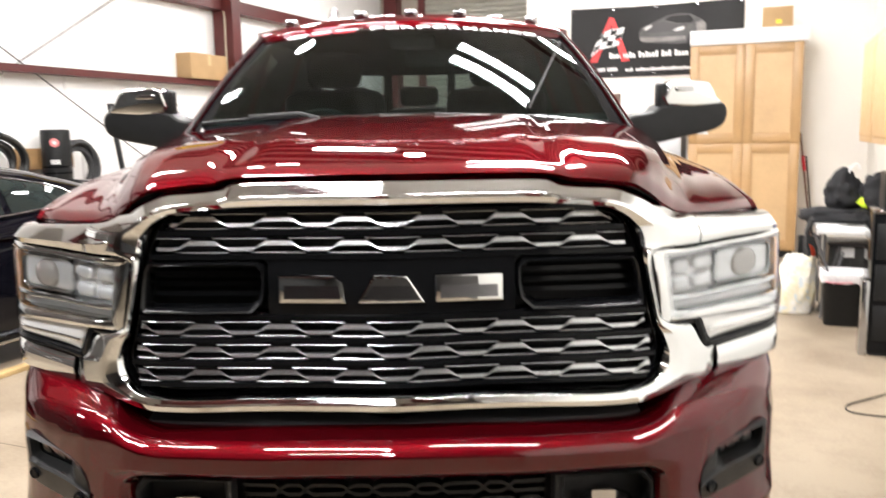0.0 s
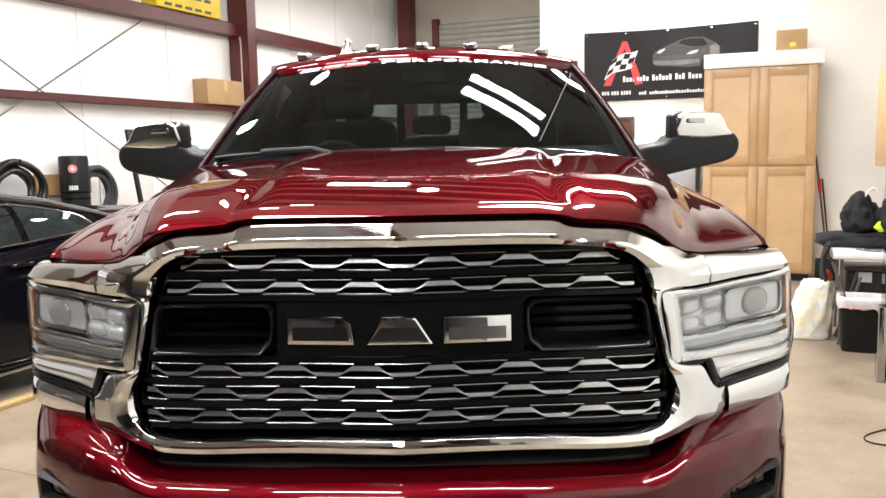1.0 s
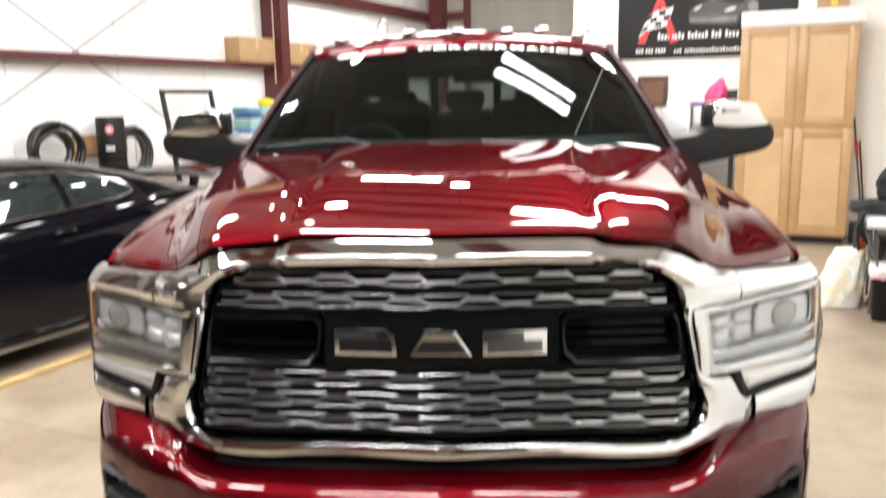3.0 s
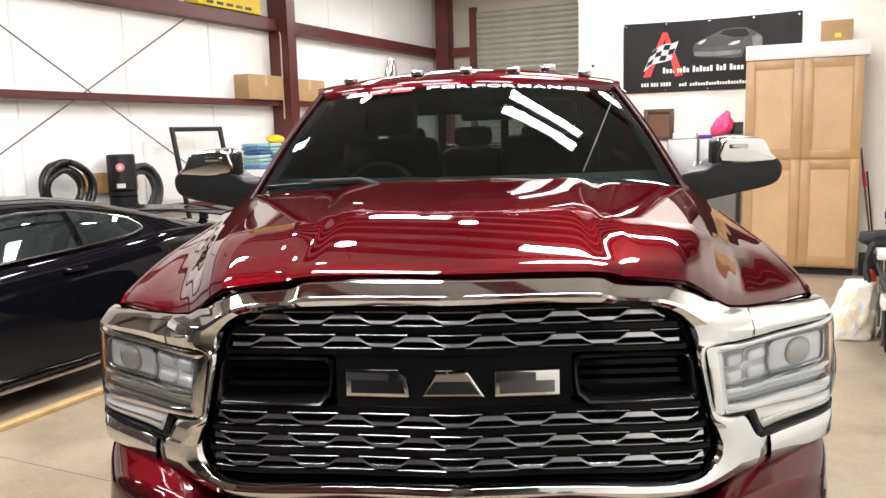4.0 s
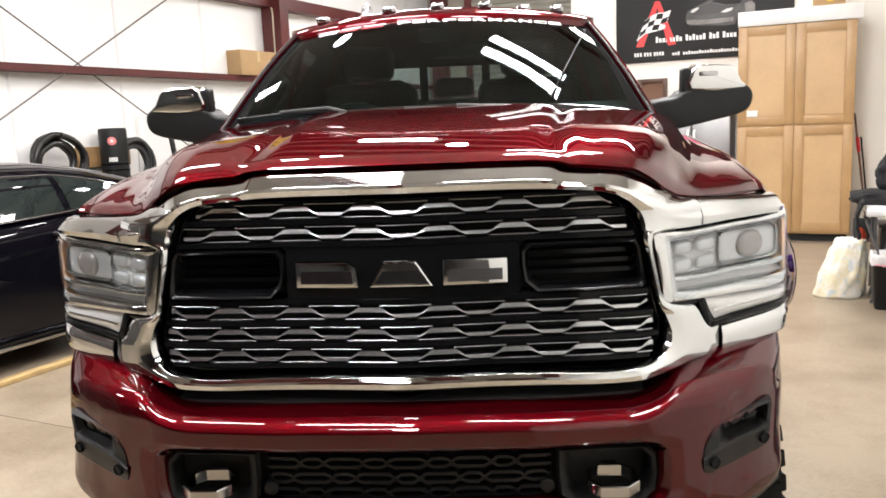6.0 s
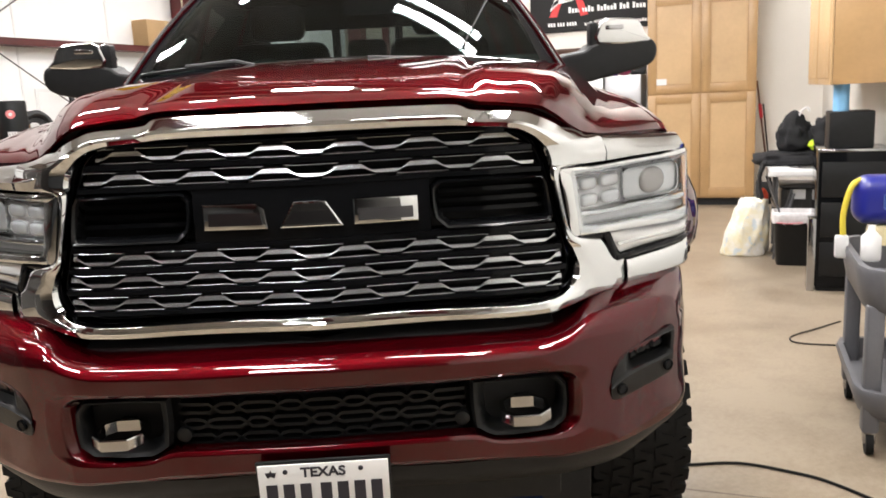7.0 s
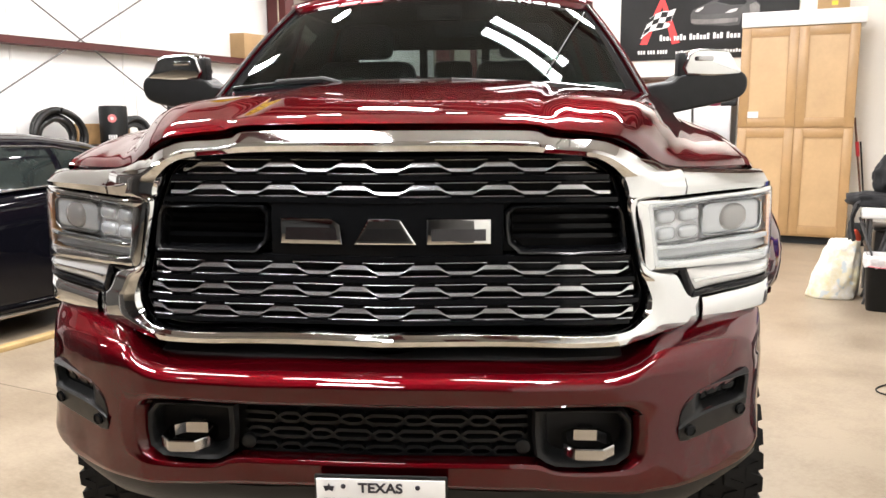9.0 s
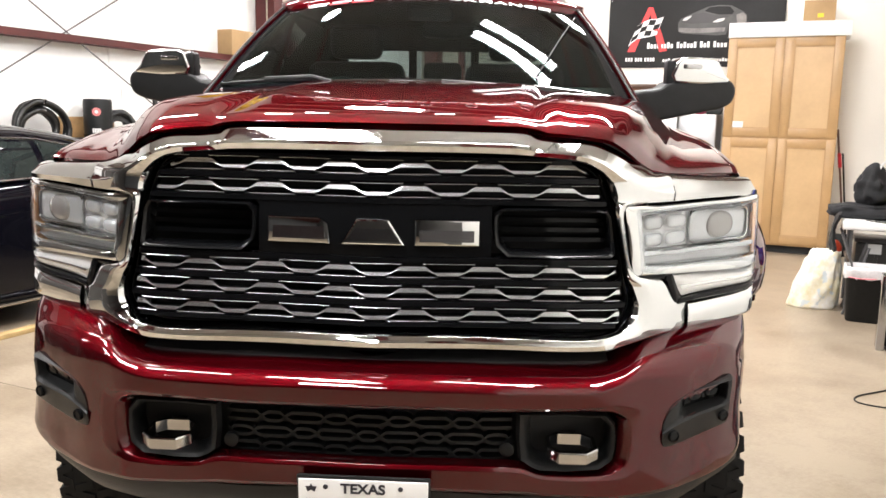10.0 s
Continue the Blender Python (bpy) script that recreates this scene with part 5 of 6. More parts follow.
HOSE_GREY = mat("grey_vacuum_hose", (0.025, 0.026, 0.028), 0.45, bump=0.3, bscale=140)
h = coil("hose_coil", U0 - 0.02, 4.44, 1.44, 0.30, 0.26, 0.036, 5, "coiled black rubber hose hung on the wall", 3)
part("wall_hook", tube(bmesh.new(), [(-0.18, 0, 0.26), (0.06, 0, 0.26), (0.16, 0, 0.27), (0.18, 0, 0.31)], 0.012, 8), SATIN, h, "metal wall hook")
part("hose_end", tube(bmesh.new(), [(0.08, -0.30, -0.06), (0.09, -0.36, -0.10), (0.1, -0.40, -0.12)], [0.02, 0.03, 0.022], 10), GLOSS_BLACK, h)
vac = thing("wall_vacuum", at_room(U0 + 0.06, 5.22, 0.95), "black wall-mounted shop vacuum canister with a round sticker", "vacuum")
part("canister", lathe(bmesh.new(), [(0.12, 0), (0.15, 0.02), (0.158, 0.1), (0.158, 0.39), (0.153, 0.395), (0.153, 0.405), (0.158, 0.41), (0.158, 0.80), (0.15, 0.825), (0.10, 0.83)], Matrix(), 40), BLACK, vac, "", 35)
for z in (0.33, 0.40):
    part("band", lathe(bmesh.new(), [(0.157, z), (0.164, z + 0.004), (0.164, z + 0.016), (0.157, z + 0.02)], Matrix(), 40), GLOSS_BLACK, vac)
ang = math.radians(-47)
m = Matrix.Rotation(ang, 4, "Z")
part("sticker", lathe(bmesh.new(), [(0.048, 0), (0.048, 0.003), (0.04, 0.004)], m @ pose(0.157, 0, 0.68, 0, 90), 24), mat("red_white_sticker", (0.75, 0.22, 0.22), 0.4), vac, "round red and white sticker")
part("sticker_centre", lathe(bmesh.new(), [(0.02, 0), (0.02, 0.0025)], m @ pose(0.1605, 0, 0.68, 0, 90), 20), WHITE, vac)
for k in range(4):
    a = math.radians(-62 + 9 * k)
    bm = boxed(0.157, 0.1605, -0.010, 0.010, 0.44, 0.49)
    bmesh.ops.transform(bm, matrix=Matrix.Rotation(a, 4, "Z"), verts=bm.verts)
    part("print_bar", bm, WHITE, vac)
part("backing_board", boxed(-0.24, -0.19, -0.36, 0.42, 0.38, 0.62, 0.005), mat("pine_board", (0.42, 0.25, 0.11), 0.6, vary=0.3, scale=8, bscale=40), vac, "pine mounting board")
coil("vacuum_hose", U0 + 0.0, 5.52, 1.35, 0.23, 0.27, 0.021, 11, "coiled grey vacuum hose hung on the wall", 5)
# white panels and an outlet on the wall
for v0, v1, z0, z1, label in ((5.83, 6.75, 1.1, 1.92, "flat white access panel on the white wall"), (3.45, 3.88, 1.3, 1.82, "flat white access panel beside the bracing")):
    t = thing("wall_panel", at_room(G0, (v0 + v1) / 2, z0), label, "panel")
    part("panel_frame", boxed(0.0, 0.02, -(v1 - v0) / 2, (v1 - v0) / 2, 0, z1 - z0, 0.004), SEAM, t)
    part("panel_door", boxed(0.02, 0.03, -(v1 - v0) / 2 + 0.04, (v1 - v0) / 2 - 0.04, 0.04, z1 - z0 - 0.04, 0.004), WALL_WHITE, t)
# tall black frame leaning on the wall
fr = thing("leaning_frame", at_room(U0 + 0.42, 6.52, 0.0) @ pose(0, 0, 0, 0, -9.5, 0), "tall empty black metal frame leaning against the wall", "frame")
W, H = 0.90, 2.12
for y in (-W / 2, W / 2):
    part("frame_rail", boxed(-0.02, 0.02, y - 0.028, y + 0.028, 0, H, 0.004), BLACK, fr)
for z in (0.03, H - 0.03):
    part("frame_rail", boxed(-0.018, 0.018, -W / 2, W / 2, z - 0.028, z + 0.028, 0.004), BLACK, fr)
# white locker with folded towels
lk = thing("storage_locker", at_room(U0 + 0.14, 7.95, 0), "plain white metal storage locker against the wall", "locker")
part("locker_body", boxed(-0.3, 0.25, -0.5, 0.5, 0.05, 1.48, 0.01), WHITE, lk)
for y in (-0.25, 0.25):
    d = part("locker_door", boxed(0.25, 0.268, y - 0.24, y + 0.24, 0.08, 1.45, 0.006), WHITE, lk)
    part("handle", boxed(0.268, 0.29, y - 0.01, y + 0.01, 0.8, 0.95, 0.004), SATIN, d)
part("plinth", boxed(-0.28, 0.23, -0.48, 0.48, 0, 0.05), BLACK, lk)
rnd = random.Random(11)
cols = [(0.10, 0.22, 0.42), (0.24, 0.48, 0.58), (0.38, 0.60, 0.48), (0.42, 0.60, 0.66), (0.06, 0.14, 0.30)]
for i in range(7):
    for j in range(2):
        cm = mat("towel_cloth", cols[(i + 2 * j) % 5], 0.9, vary=0.25, scale=20, bump=0.5, bscale=180)
        yc = -0.32 + 0.30 * j + rnd.uniform(-0.02, 0.02)
        bm = boxed(-0.14, 0.16 + rnd.uniform(-0.02, 0.03), yc - 0.14, yc + 0.14, 0.052 * i, 0.052 * i + 0.05, 0.022, 4)
        for v in bm.verts:
            v.co.z += 0.006 * math.sin(9 * v.co.y + i) * (1 if i else 0)
        solid("folded_towel", bm, cm, at_room(U0 + 0.14, 7.95, 1.48), "folded blue-green microfibre towel in a stack", "towel", "towels on the locker", angle=60)
yl = mat("yellow_cloth", (0.8, 0.62, 0.03), 0.9, vary=0.2, scale=14, bump=0.4, bscale=120)
bm = bmesh.new()
bmesh.ops.create_icosphere(bm, subdivisions=3, radius=0.1)
for v in bm.verts:
    n = noise.noise(v.co * 9)
    v.co = Vector((v.co.x * 1.2, v.co.y * 1.5, v.co.z * 0.7)) * (1 + 0.25 * n)
solid("crumpled_cloth", bm, yl, at_room(U0 + 0.14, 8.1, 1.48 + 0.42), "crumpled yellow cloth on the towel stack", "cloth", angle=80)


# ---- black coupe parked along the wall, nose towards the camera's side ----
car = thing("coupe", at_room(-5.30, 0, 0), "gloss black sports coupe with a rear wing, parked beside the wall", "car")
CAR_BLACK = mat("black_car_paint", (0.003, 0.003, 0.005), 0.04, spec=0.3)
CAR_GLASS = mat("dark_green_glass", (0.018, 0.024, 0.023), 0.02, vary=0.5, scale=1.5)
TRIM = mat("bright_window_trim", (0.5, 0.5, 0.5), 0.2, 1.0)
ST = [(-0.62, 0.62, 0.62, 0.66), (-0.55, 0.76, 0.70, 0.74), (-0.35, 0.87, 0.78, 0.84), (0.0, 0.93, 0.86, 0.92), (0.5, 0.95, 0.95, 1.0), (1.0, 0.955, 1.01, 1.05), (1.6, 0.955, 1.05, 1.07),
      (2.3, 0.955, 1.08, 1.10), (2.9, 0.965, 1.11, 1.13), (3.5, 0.97, 1.14, 1.17), (4.1, 0.955, 1.13, 1.17), (4.45, 0.90, 1.10, 1.15), (4.62, 0.84, 1.03, 1.10), (4.7, 0.78, 0.92, 0.95)]
ST = [tuple(np.array([np.interp(v, [q[0] for q in ST], [q[k] for q in ST]) for k in range(4)])) for v in np.linspace(-0.62, 4.7, 44)]
rows = []
for v, w, belt, top in ST:
    half = [(w * 0.90, 0.16), (w * 0.975, 0.22), (w * 0.985, 0.36), (w * 1.0, 0.55), (w * 1.0, belt - 0.25), (w * 0.985, belt - 0.12), (w * 0.955, belt - 0.03), (w * 0.90, belt), (w * 0.6, belt + (top - belt) * 0.7), (0, top)]
    full = [(x, v, z) for x, z in half] + [(-x, v, z) for x, z in half[-2::-1]]
    rows.append(full)
bm = bmesh.new()
vs = grid(bm, rows, closed=True)
bm.faces.new(vs[0]), bm.faces.new(vs[-1][::-1])
part("car_body", bm, CAR_BLACK, car, "", 50)
# cabin: sections across, from the windscreen base to the tail
CB = [(0.72, 0.84, 1.04, 1.03), (1.1, 0.86, 1.06, 1.21), (1.5, 0.87, 1.07, 1.41), (1.9, 0.88, 1.08, 1.495), (2.3, 0.885, 1.09, 1.52), (2.7, 0.885, 1.10, 1.512), (3.1, 0.88, 1.12, 1.455), (3.5, 0.87, 1.13, 1.355), (3.9, 0.84, 1.14, 1.225), (4.25, 0.80, 1.13, 1.15)]
CBI = [tuple(np.interp(v, [q[0] for q in CB], [q[k] for q in CB]) for k in range(4)) for v in np.linspace(0.72, 4.25, 34)]


def cabin_x(v, z):
    w, b, t = (np.interp(v, [q[0] for q in CB], [q[k] for q in CB]) for k in (1, 2, 3))
    f = max(0.0, min(1.0, (z - b) / max(t - b, 1e-3)))
    return float(np.interp(f, (0, 0.55, 0.82, 1.0), (w, w * 0.86, w * 0.72, w * 0.45)))


rows = []
for v, w, b, t in CBI:
    half = [(w * k, b + (t - b) * f) for k, f in ((1.0, 0), (0.86, 0.55), (0.79, 0.70), (0.72, 0.82), (0.60, 0.92), (0.45, 0.975), (0.2, 1.0), (0, 1.0))]
    rows.append([(x, v, z) for x, z in half] + [(-x, v, z) for x, z in half[-2::-1]])
bm = bmesh.new()
grid(bm, rows)
part("car_roof", bm, CAR_BLACK, car, "", 60)
for s in (1, -1):
    def side(v, z, o=0.006):
        return ((cabin_x(v, z) + o) * s, v, z)
    top = lambda v: float(np.interp(v, (1.15, 1.5, 1.9, 2.3, 2.7, 3.05, 3.28, 3.34), (1.10, 1.28, 1.385, 1.415, 1.40, 1.335, 1.27, 1.21)))
    low = lambda v: float(np.interp(v, (1.15, 1.9, 2.7, 3.2, 3.34), (1.075, 1.09, 1.12, 1.155, 1.19)))
    for a, b, nm in ((1.15, 2.62, "door_glass"), (2.68, 3.33, "quarter_glass")):
        bm = bmesh.new()
        grid(bm, [[side(v, low(v) + (top(v) - low(v)) * f) for v in np.linspace(a, b, 14)] for f in np.linspace(0, 1, 6)])
        part(nm, bm, CAR_GLASS, car, "dark green tinted glass")
    loop = [side(v, top(v), 0.008) for v in np.linspace(1.15, 3.34, 26)] + [side(v, low(v), 0.008) for v in np.linspace(3.34, 1.15, 20)]
    part("window_trim", tube(bmesh.new(), loop, 0.009, 6, closed=True), TRIM, car, "bright window trim")
    part("sill_strip", boxed(min(0.95 * s, 0.985 * s), max(0.95 * s, 0.985 * s), 0.9, 3.1, 0.19, 0.225, 0.006), SATIN, car)
    hd = part("door_handle", boxed(min(0.945 * s, 0.985 * s), max(0.945 * s, 0.985 * s), 2.42, 2.62, 0.955, 0.985, 0.012, 3), CAR_BLACK, car, "", 60)
    bm = boxed(-0.09, 0.09, -0.06, 0.06, -0.06, 0.06, 0.035, 4)
    bmesh.ops.transform(bm, matrix=pose(1.04 * s, 1.45, 1.13), verts=bm.verts)
    part("car_mirror", bm, CAR_BLACK, car, "", 60)
    part("mirror_foot", boxed(min(0.86 * s, 0.98 * s), max(0.86 * s, 0.98 * s), 1.43, 1.48, 1.08, 1.11, 0.008), CAR_BLACK, car)
    for v in (0.35, 3.35):
        w = part("car_wheel", lathe(bmesh.new(), [(0.04, 0.05), (0.2, 0.07), (0.24, 0.1), (0.33, 0.115), (0.345, 0.09), (0.345, -0.1), (0.2, -0.12)], pose(0.87 * s, v, 0.345, 0, 90 * s), 48), RUBBER, car, "black car wheel")
        for k in range(10):
            bm = boxed(0.03, 0.235, -0.012, 0.012, 0.075, 0.092, 0.004)
            bmesh.ops.transform(bm, matrix=pose(0.87 * s, v, 0.345, 0, 90 * s) @ pose(0, 0, 0, 0, 0, 36 * k), verts=bm.verts)
            part("spoke", bm, SATIN, w)
bm = bmesh.new()
slab(bm, [[(x, 4.38 + 0.05 * (x / 0.85) ** 2 * -1 + dy, 1.235 + dz - 0.02 * (x / 0.85) ** 2) for x in np.linspace(-0.85, 0.85, 13)] for dy, dz in ((0, -0.008), (0.04, 0.006), (0.12, 0.012), (0.2, 0.03))], (0, 0, -0.014))
wing = part("rear_wing", bm, CAR_BLACK, car, "black rear wing", 60)
for x in (-0.5, 0.5):
    part("wing_post", boxed(x - 0.02, x + 0.02, 4.42, 4.52, 1.13, 1.225, 0.006), CAR_BLACK, wing)
# pale board on the floor along the coupe
solid("floor_board", boxed(-0.045, 0.045, -2.6, 2.6, 0, 0.035, 0.004), mat("weathered_pine", (0.46, 0.32, 0.14), 0.6, vary=0.35, scale=5, bscale=40, bump=0.1), at_room(-4.20, 2.0, 0), "long pale pine board lying on the floor by the coupe", "board")


# ---- the partition wall: banner, fridge, tall cabinet ----
def front_at(u, v, z=0):
    return at_room(u, v, z)


BANNER_MAT = mat("black_vinyl", (0.010, 0.009, 0.009), 0.5, spec=0.25, vary=0.25, scale=3, bump=0.05, bscale=20)
ban = thing("wall_banner", front_at(-0.67, VB, 2.41), "black vinyl banner with red and white print on the wall", "banner")


def ban_y(x, z):
    return -0.022 - 0.012 * math.sin(5.2 * x + 1.5 * z) * math.sin(3.0 * z + 0.6) - 0.006 * math.sin(11 * x - 4 * z)


rows = [[(x, ban_y(x, z), z + 0.018 * (x / 1.16) ** 2 * (1 if z > 0.9 else 0)) for x in np.linspace(-1.165, 1.165, 60)] for z in np.linspace(0, 0.955, 22)]
bm = bmesh.new()
slab(bm, rows, (0, 0.002, 0))
part("banner_sheet", bm, BANNER_MAT, ban, "", 80)
PR_RED = mat("red_print", (0.62, 0.03, 0.03), 0.45)
PR_WHITE = mat("white_print", (0.75, 0.75, 0.74), 0.45)
PR_GREY = mat("grey_print", (0.05, 0.047, 0.045), 0.45, vary=0.4, scale=9)
PR_LIGHT = mat("mid_print", (0.17, 0.155, 0.145), 0.45, vary=0.4, scale=14)
PR_DARK = mat("dark_print", (0.028, 0.025, 0.025), 0.45)
PR_PALE = mat("pale_print", (0.45, 0.44, 0.42), 0.45)


def printed(name, outline, material, lift=0.002):
    """A flat printed shape laid on the banner."""
    bm = bmesh.new()
    fs = [bm.faces.new([bm.verts.new((x, 0, z)) for x, z in outline])]
    bmesh.ops.triangulate(bm, faces=fs)
    bmesh.ops.subdivide_edges(bm, edges=bm.edges, cuts=2, use_grid_fill=True)
    for v in bm.verts:
        v.co.y = ban_y(v.co.x, v.co.z) - lift - 0.002
    return part(name, bm, material, ban, "", 80)


def rect(x0, x1, z0, z1):
    return [(x0, z0), (x1, z0), (x1, z1), (x0, z1)]


# a red mark of two slanted legs with a waving chequered flag across it
printed("red_mark", [(-0.883, 0.217), (-0.78, 0.218), (-0.557, 0.82), (-0.618, 0.824)], PR_RED)
printed("red_mark", [(-0.618, 0.824), (-0.557, 0.82), (-0.334, 0.228), (-0.442, 0.21)], PR_RED)


def flag_at(i, j):
    """A corner of the flag's squares, waving."""
    x = -0.845 + 0.088 * i + 0.026 * j
    return x, 0.36 + 0.072 * j + 0.030 * i + 0.022 * math.sin(1.5 * i - 0.7)


printed("flag_edge", [(-0.872, 0.30), (-0.858, 0.30), *[(flag_at(i, 0)[0], flag_at(i, 0)[1] - 0.012) for i in range(5)], *[(flag_at(i, 3)[0] + 0.01, flag_at(i, 3)[1] + 0.012) for i in range(4, -1, -1)]], PR_WHITE, 0.0035)
for i in range(4):
    for j in range(3):
        if (i + j) % 2 == 0:
            printed("flag_square", [flag_at(i, j), flag_at(i + 1, j), flag_at(i + 1, j + 1), flag_at(i, j + 1)], BANNER_MAT, 0.005)
# a grey car picture, kept plain
printed("car_picture", [(-0.202, 0.51), (-0.202, 0.6), (-0.172, 0.652), (-0.045, 0.71), (0.112, 0.753), (0.176, 0.802), (0.318, 0.819), (0.48, 0.808), (0.543, 0.739), (0.632, 0.728), (0.685, 0.677), (0.69, 0.537), (0.465, 0.532), (0.435, 0.428), (0.318, 0.418), (-0.16, 0.458)], PR_GREY)
printed("car_picture", [(0.136, 0.746), (0.195, 0.791), (0.318, 0.802), (0.465, 0.792), (0.519, 0.726), (0.494, 0.689), (0.318, 0.691)], BANNER_MAT, 0.004)
printed("car_picture", [(-0.158, 0.605), (-0.123, 0.661), (-0.025, 0.699), (0.122, 0.728), (0.318, 0.681), (0.48, 0.675), (0.372, 0.62), (0.22, 0.586), (-0.025, 0.582)], PR_DARK, 0.004)
printed("car_picture", [(-0.192, 0.484), (-0.187, 0.533), (0.024, 0.52), (0.421, 0.52), (0.411, 0.468), (0.22, 0.455), (-0.099, 0.464)], PR_LIGHT, 0.004)
printed("car_picture", [(0.551, 0.685), (0.632, 0.714), (0.676, 0.668), (0.681, 0.552), (0.568, 0.545)], PR_LIGHT, 0.004)
printed("car_picture", [(-0.148, 0.628), (-0.114, 0.665), (-0.03, 0.692), (-0.04, 0.665), (-0.099, 0.625)], PR_PALE, 0.006)
printed("car_picture", [(0.249, 0.594), (0.318, 0.633), (0.411, 0.646), (0.391, 0.609), (0.318, 0.589)], PR_PALE, 0.006)
# lettering that names the firm, as plain bars
x = -0.612
for n in (8, 6, 3, 4, 5):
    for k in range(n):
        tall = 0.080 if k == 0 else (0.078 if (n, k) in ((8, 6), (6, 2), (6, 5), (3, 2)) else 0.056)
        printed("print_bar", rect(x, x + 0.033, 0.262, 0.262 + tall), PR_WHITE)
        x += 0.046
    x += 0.038
x = -0.905
for n in (3, 3, 4):
    for k in range(n):
        printed("print_bar", rect(x, x + 0.026, 0.085, 0.135), PR_WHITE)
        x += 0.037
    x += 0.022
for k in range(26):
    if k != 3:
        printed("print_bar", rect(-0.385 + 0.036 * k, -0.385 + 0.036 * k + 0.026, 0.075, 0.110 + 0.012 * (k % 4 == 2)), PR_WHITE)
for x in (-1.13, -0.57, 0.0, 0.57, 1.13):
    for z in (0.03, 0.93):
        part("eyelet", lathe(bmesh.new(), [(0.014, 0), (0.014, 0.006), (0.006, 0.007)], pose(x, ban_y(x, z) - 0.002, z, 90), 12), SATIN, ban)

# tall maple cabinet with four doors
pc = thing("tall_cabinet", front_at(0.545, 9.4, 0), "tall maple cabinet with four panelled doors against the white wall", "cabinet")
W, D, ZT = 0.675, 0.6, 2.73
part("cabinet_body", boxed(-W, W, 0.02, D, 0.10, ZT, 0.003), MAPLE, pc)
part("toe_kick", boxed(-W + 0.03, W - 0.03, 0.08, D, 0, 0.10), DARK, pc)
for x0, x1 in ((-W + 0.004, -0.006), (0.006, W - 0.004)):
    for z0, z1 in ((0.125, 1.465), (1.49, ZT - 0.01)):
        dr = part("cabinet_door", boxed(x0, x0 + 0.105, 0.0, 0.022, z0, z1, 0.003), MAPLE, pc, "framed maple door")
        part("stile", boxed(x1 - 0.105, x1, 0.0, 0.022, z0, z1, 0.003), MAPLE, dr)
        part("rail", boxed(x0 + 0.105, x1 - 0.105, 0.0005, 0.022, z0, z0 + 0.105, 0.003), MAPLE, dr)
        part("rail", boxed(x0 + 0.105, x1 - 0.105, 0.0005, 0.022, z1 - 0.105, z1, 0.003), MAPLE, dr)
        part("door_panel", boxed(x0 + 0.095, x1 - 0.095, 0.014, 0.020, z0 + 0.095, z1 - 0.095), MAPLE_LIGHT, dr, "pale maple panel")
        bm = bmesh.new()
        a, b, c, d = x0 + 0.105, x1 - 0.105, z0 + 0.105, z1 - 0.105
        for q in ((a, a + 0.012, c, d), (b - 0.012, b, c, d), (a + 0.012, b - 0.012, c, c + 0.012), (a + 0.012, b - 0.012, d - 0.012, d)):
            box(bm, q[0], q[1], 0.004, 0.010, q[2], q[3], 0.002, 1)
        part("bead", bm, MAPLE, dr)
part("paper_note", boxed(-0.56, -0.43, -0.003, -0.001, 1.60, 1.68), WHITE, pc, "white paper note taped to a door")
solid("flat_white_box", boxed(-0.70, 0.71, -0.03, 0.55, 0, 0.18, 0.004), mat("white_laminate", (0.80, 0.80, 0.79), 0.35, vary=0.08, scale=6), front_at(0.565, 9.4, ZT), "long flat white box lying on the tall cabinet", "box")
cb = carton(0, 0.36, 0, 0.3, 0, 0.26, "small brown cardboard box on the cabinet", "cardboard_box")
cb.matrix_world = front_at(0.90, 9.62, ZT + 0.18)
part("label", boxed(-0.02, 0.05, -0.152, -0.15, 0.05, 0.10), YELLOW, cb, "yellow label")
# broom and pole in the gap beside it
br = thing("broom", front_at(1.34, 9.62, 0), "broom with a red collar leaning in the corner", "broom")
part("broom_handle", tube(bmesh.new(), [(-0.11, 0.06, 1.60), (0.06, -0.06, 0.28)], 0.013, 8), mat("brown_handle", (0.10, 0.04, 0.02), 0.5), br)
part("broom_collar", tube(bmesh.new(), [(-0.068, 0.03, 1.30), (-0.046, 0.015, 1.12)], 0.022, 10), STRIP_RED, br, "red collar")
part("broom_head", boxed(-0.08, 0.18, -0.10, -0.02, 0.0, 0.29, 0.015), BLACK, br)
solid("pole", tube(bmesh.new(), [(-0.045, 0.1, 1.3), (0.10, -0.02, 0.0)], 0.011, 8), BLACK, front_at(1.36, 9.66, 0), "thin black pole leaning in the corner", "pole")
# stainless fridge
STAINLESS = mat("brushed_stainless", (0.34, 0.34, 0.34), 0.34, 1.0, vary=0.12, scale=2, bump=0.02, bscale=400)
fg = thing("fridge", front_at(-0.66, 9.42, 0), "stainless steel double-door fridge against the white wall", "fridge")
part("fridge_body", boxed(-0.45, 0.45, 0.08, 0.60, 0.02, 1.76, 0.01), mat("grey_fridge_side", (0.20, 0.20, 0.20), 0.4), fg)
for x0, x1, hx in ((-0.45, -0.05, -0.085), (-0.04, 0.45, -0.005)):
    d = part("fridge_door", boxed(x0, x1, 0.0, 0.08, 0.06, 1.76, 0.018, 3), STAINLESS, fg, "brushed steel door")
    part("handle", tube(bmesh.new(), [(hx, 0.0, 0.75), (hx, -0.05, 0.78), (hx, -0.05, 1.42), (hx, 0.0, 1.45)], 0.016, 10), WHITE, d, "pale bar handle")
fridge_top = 1.76
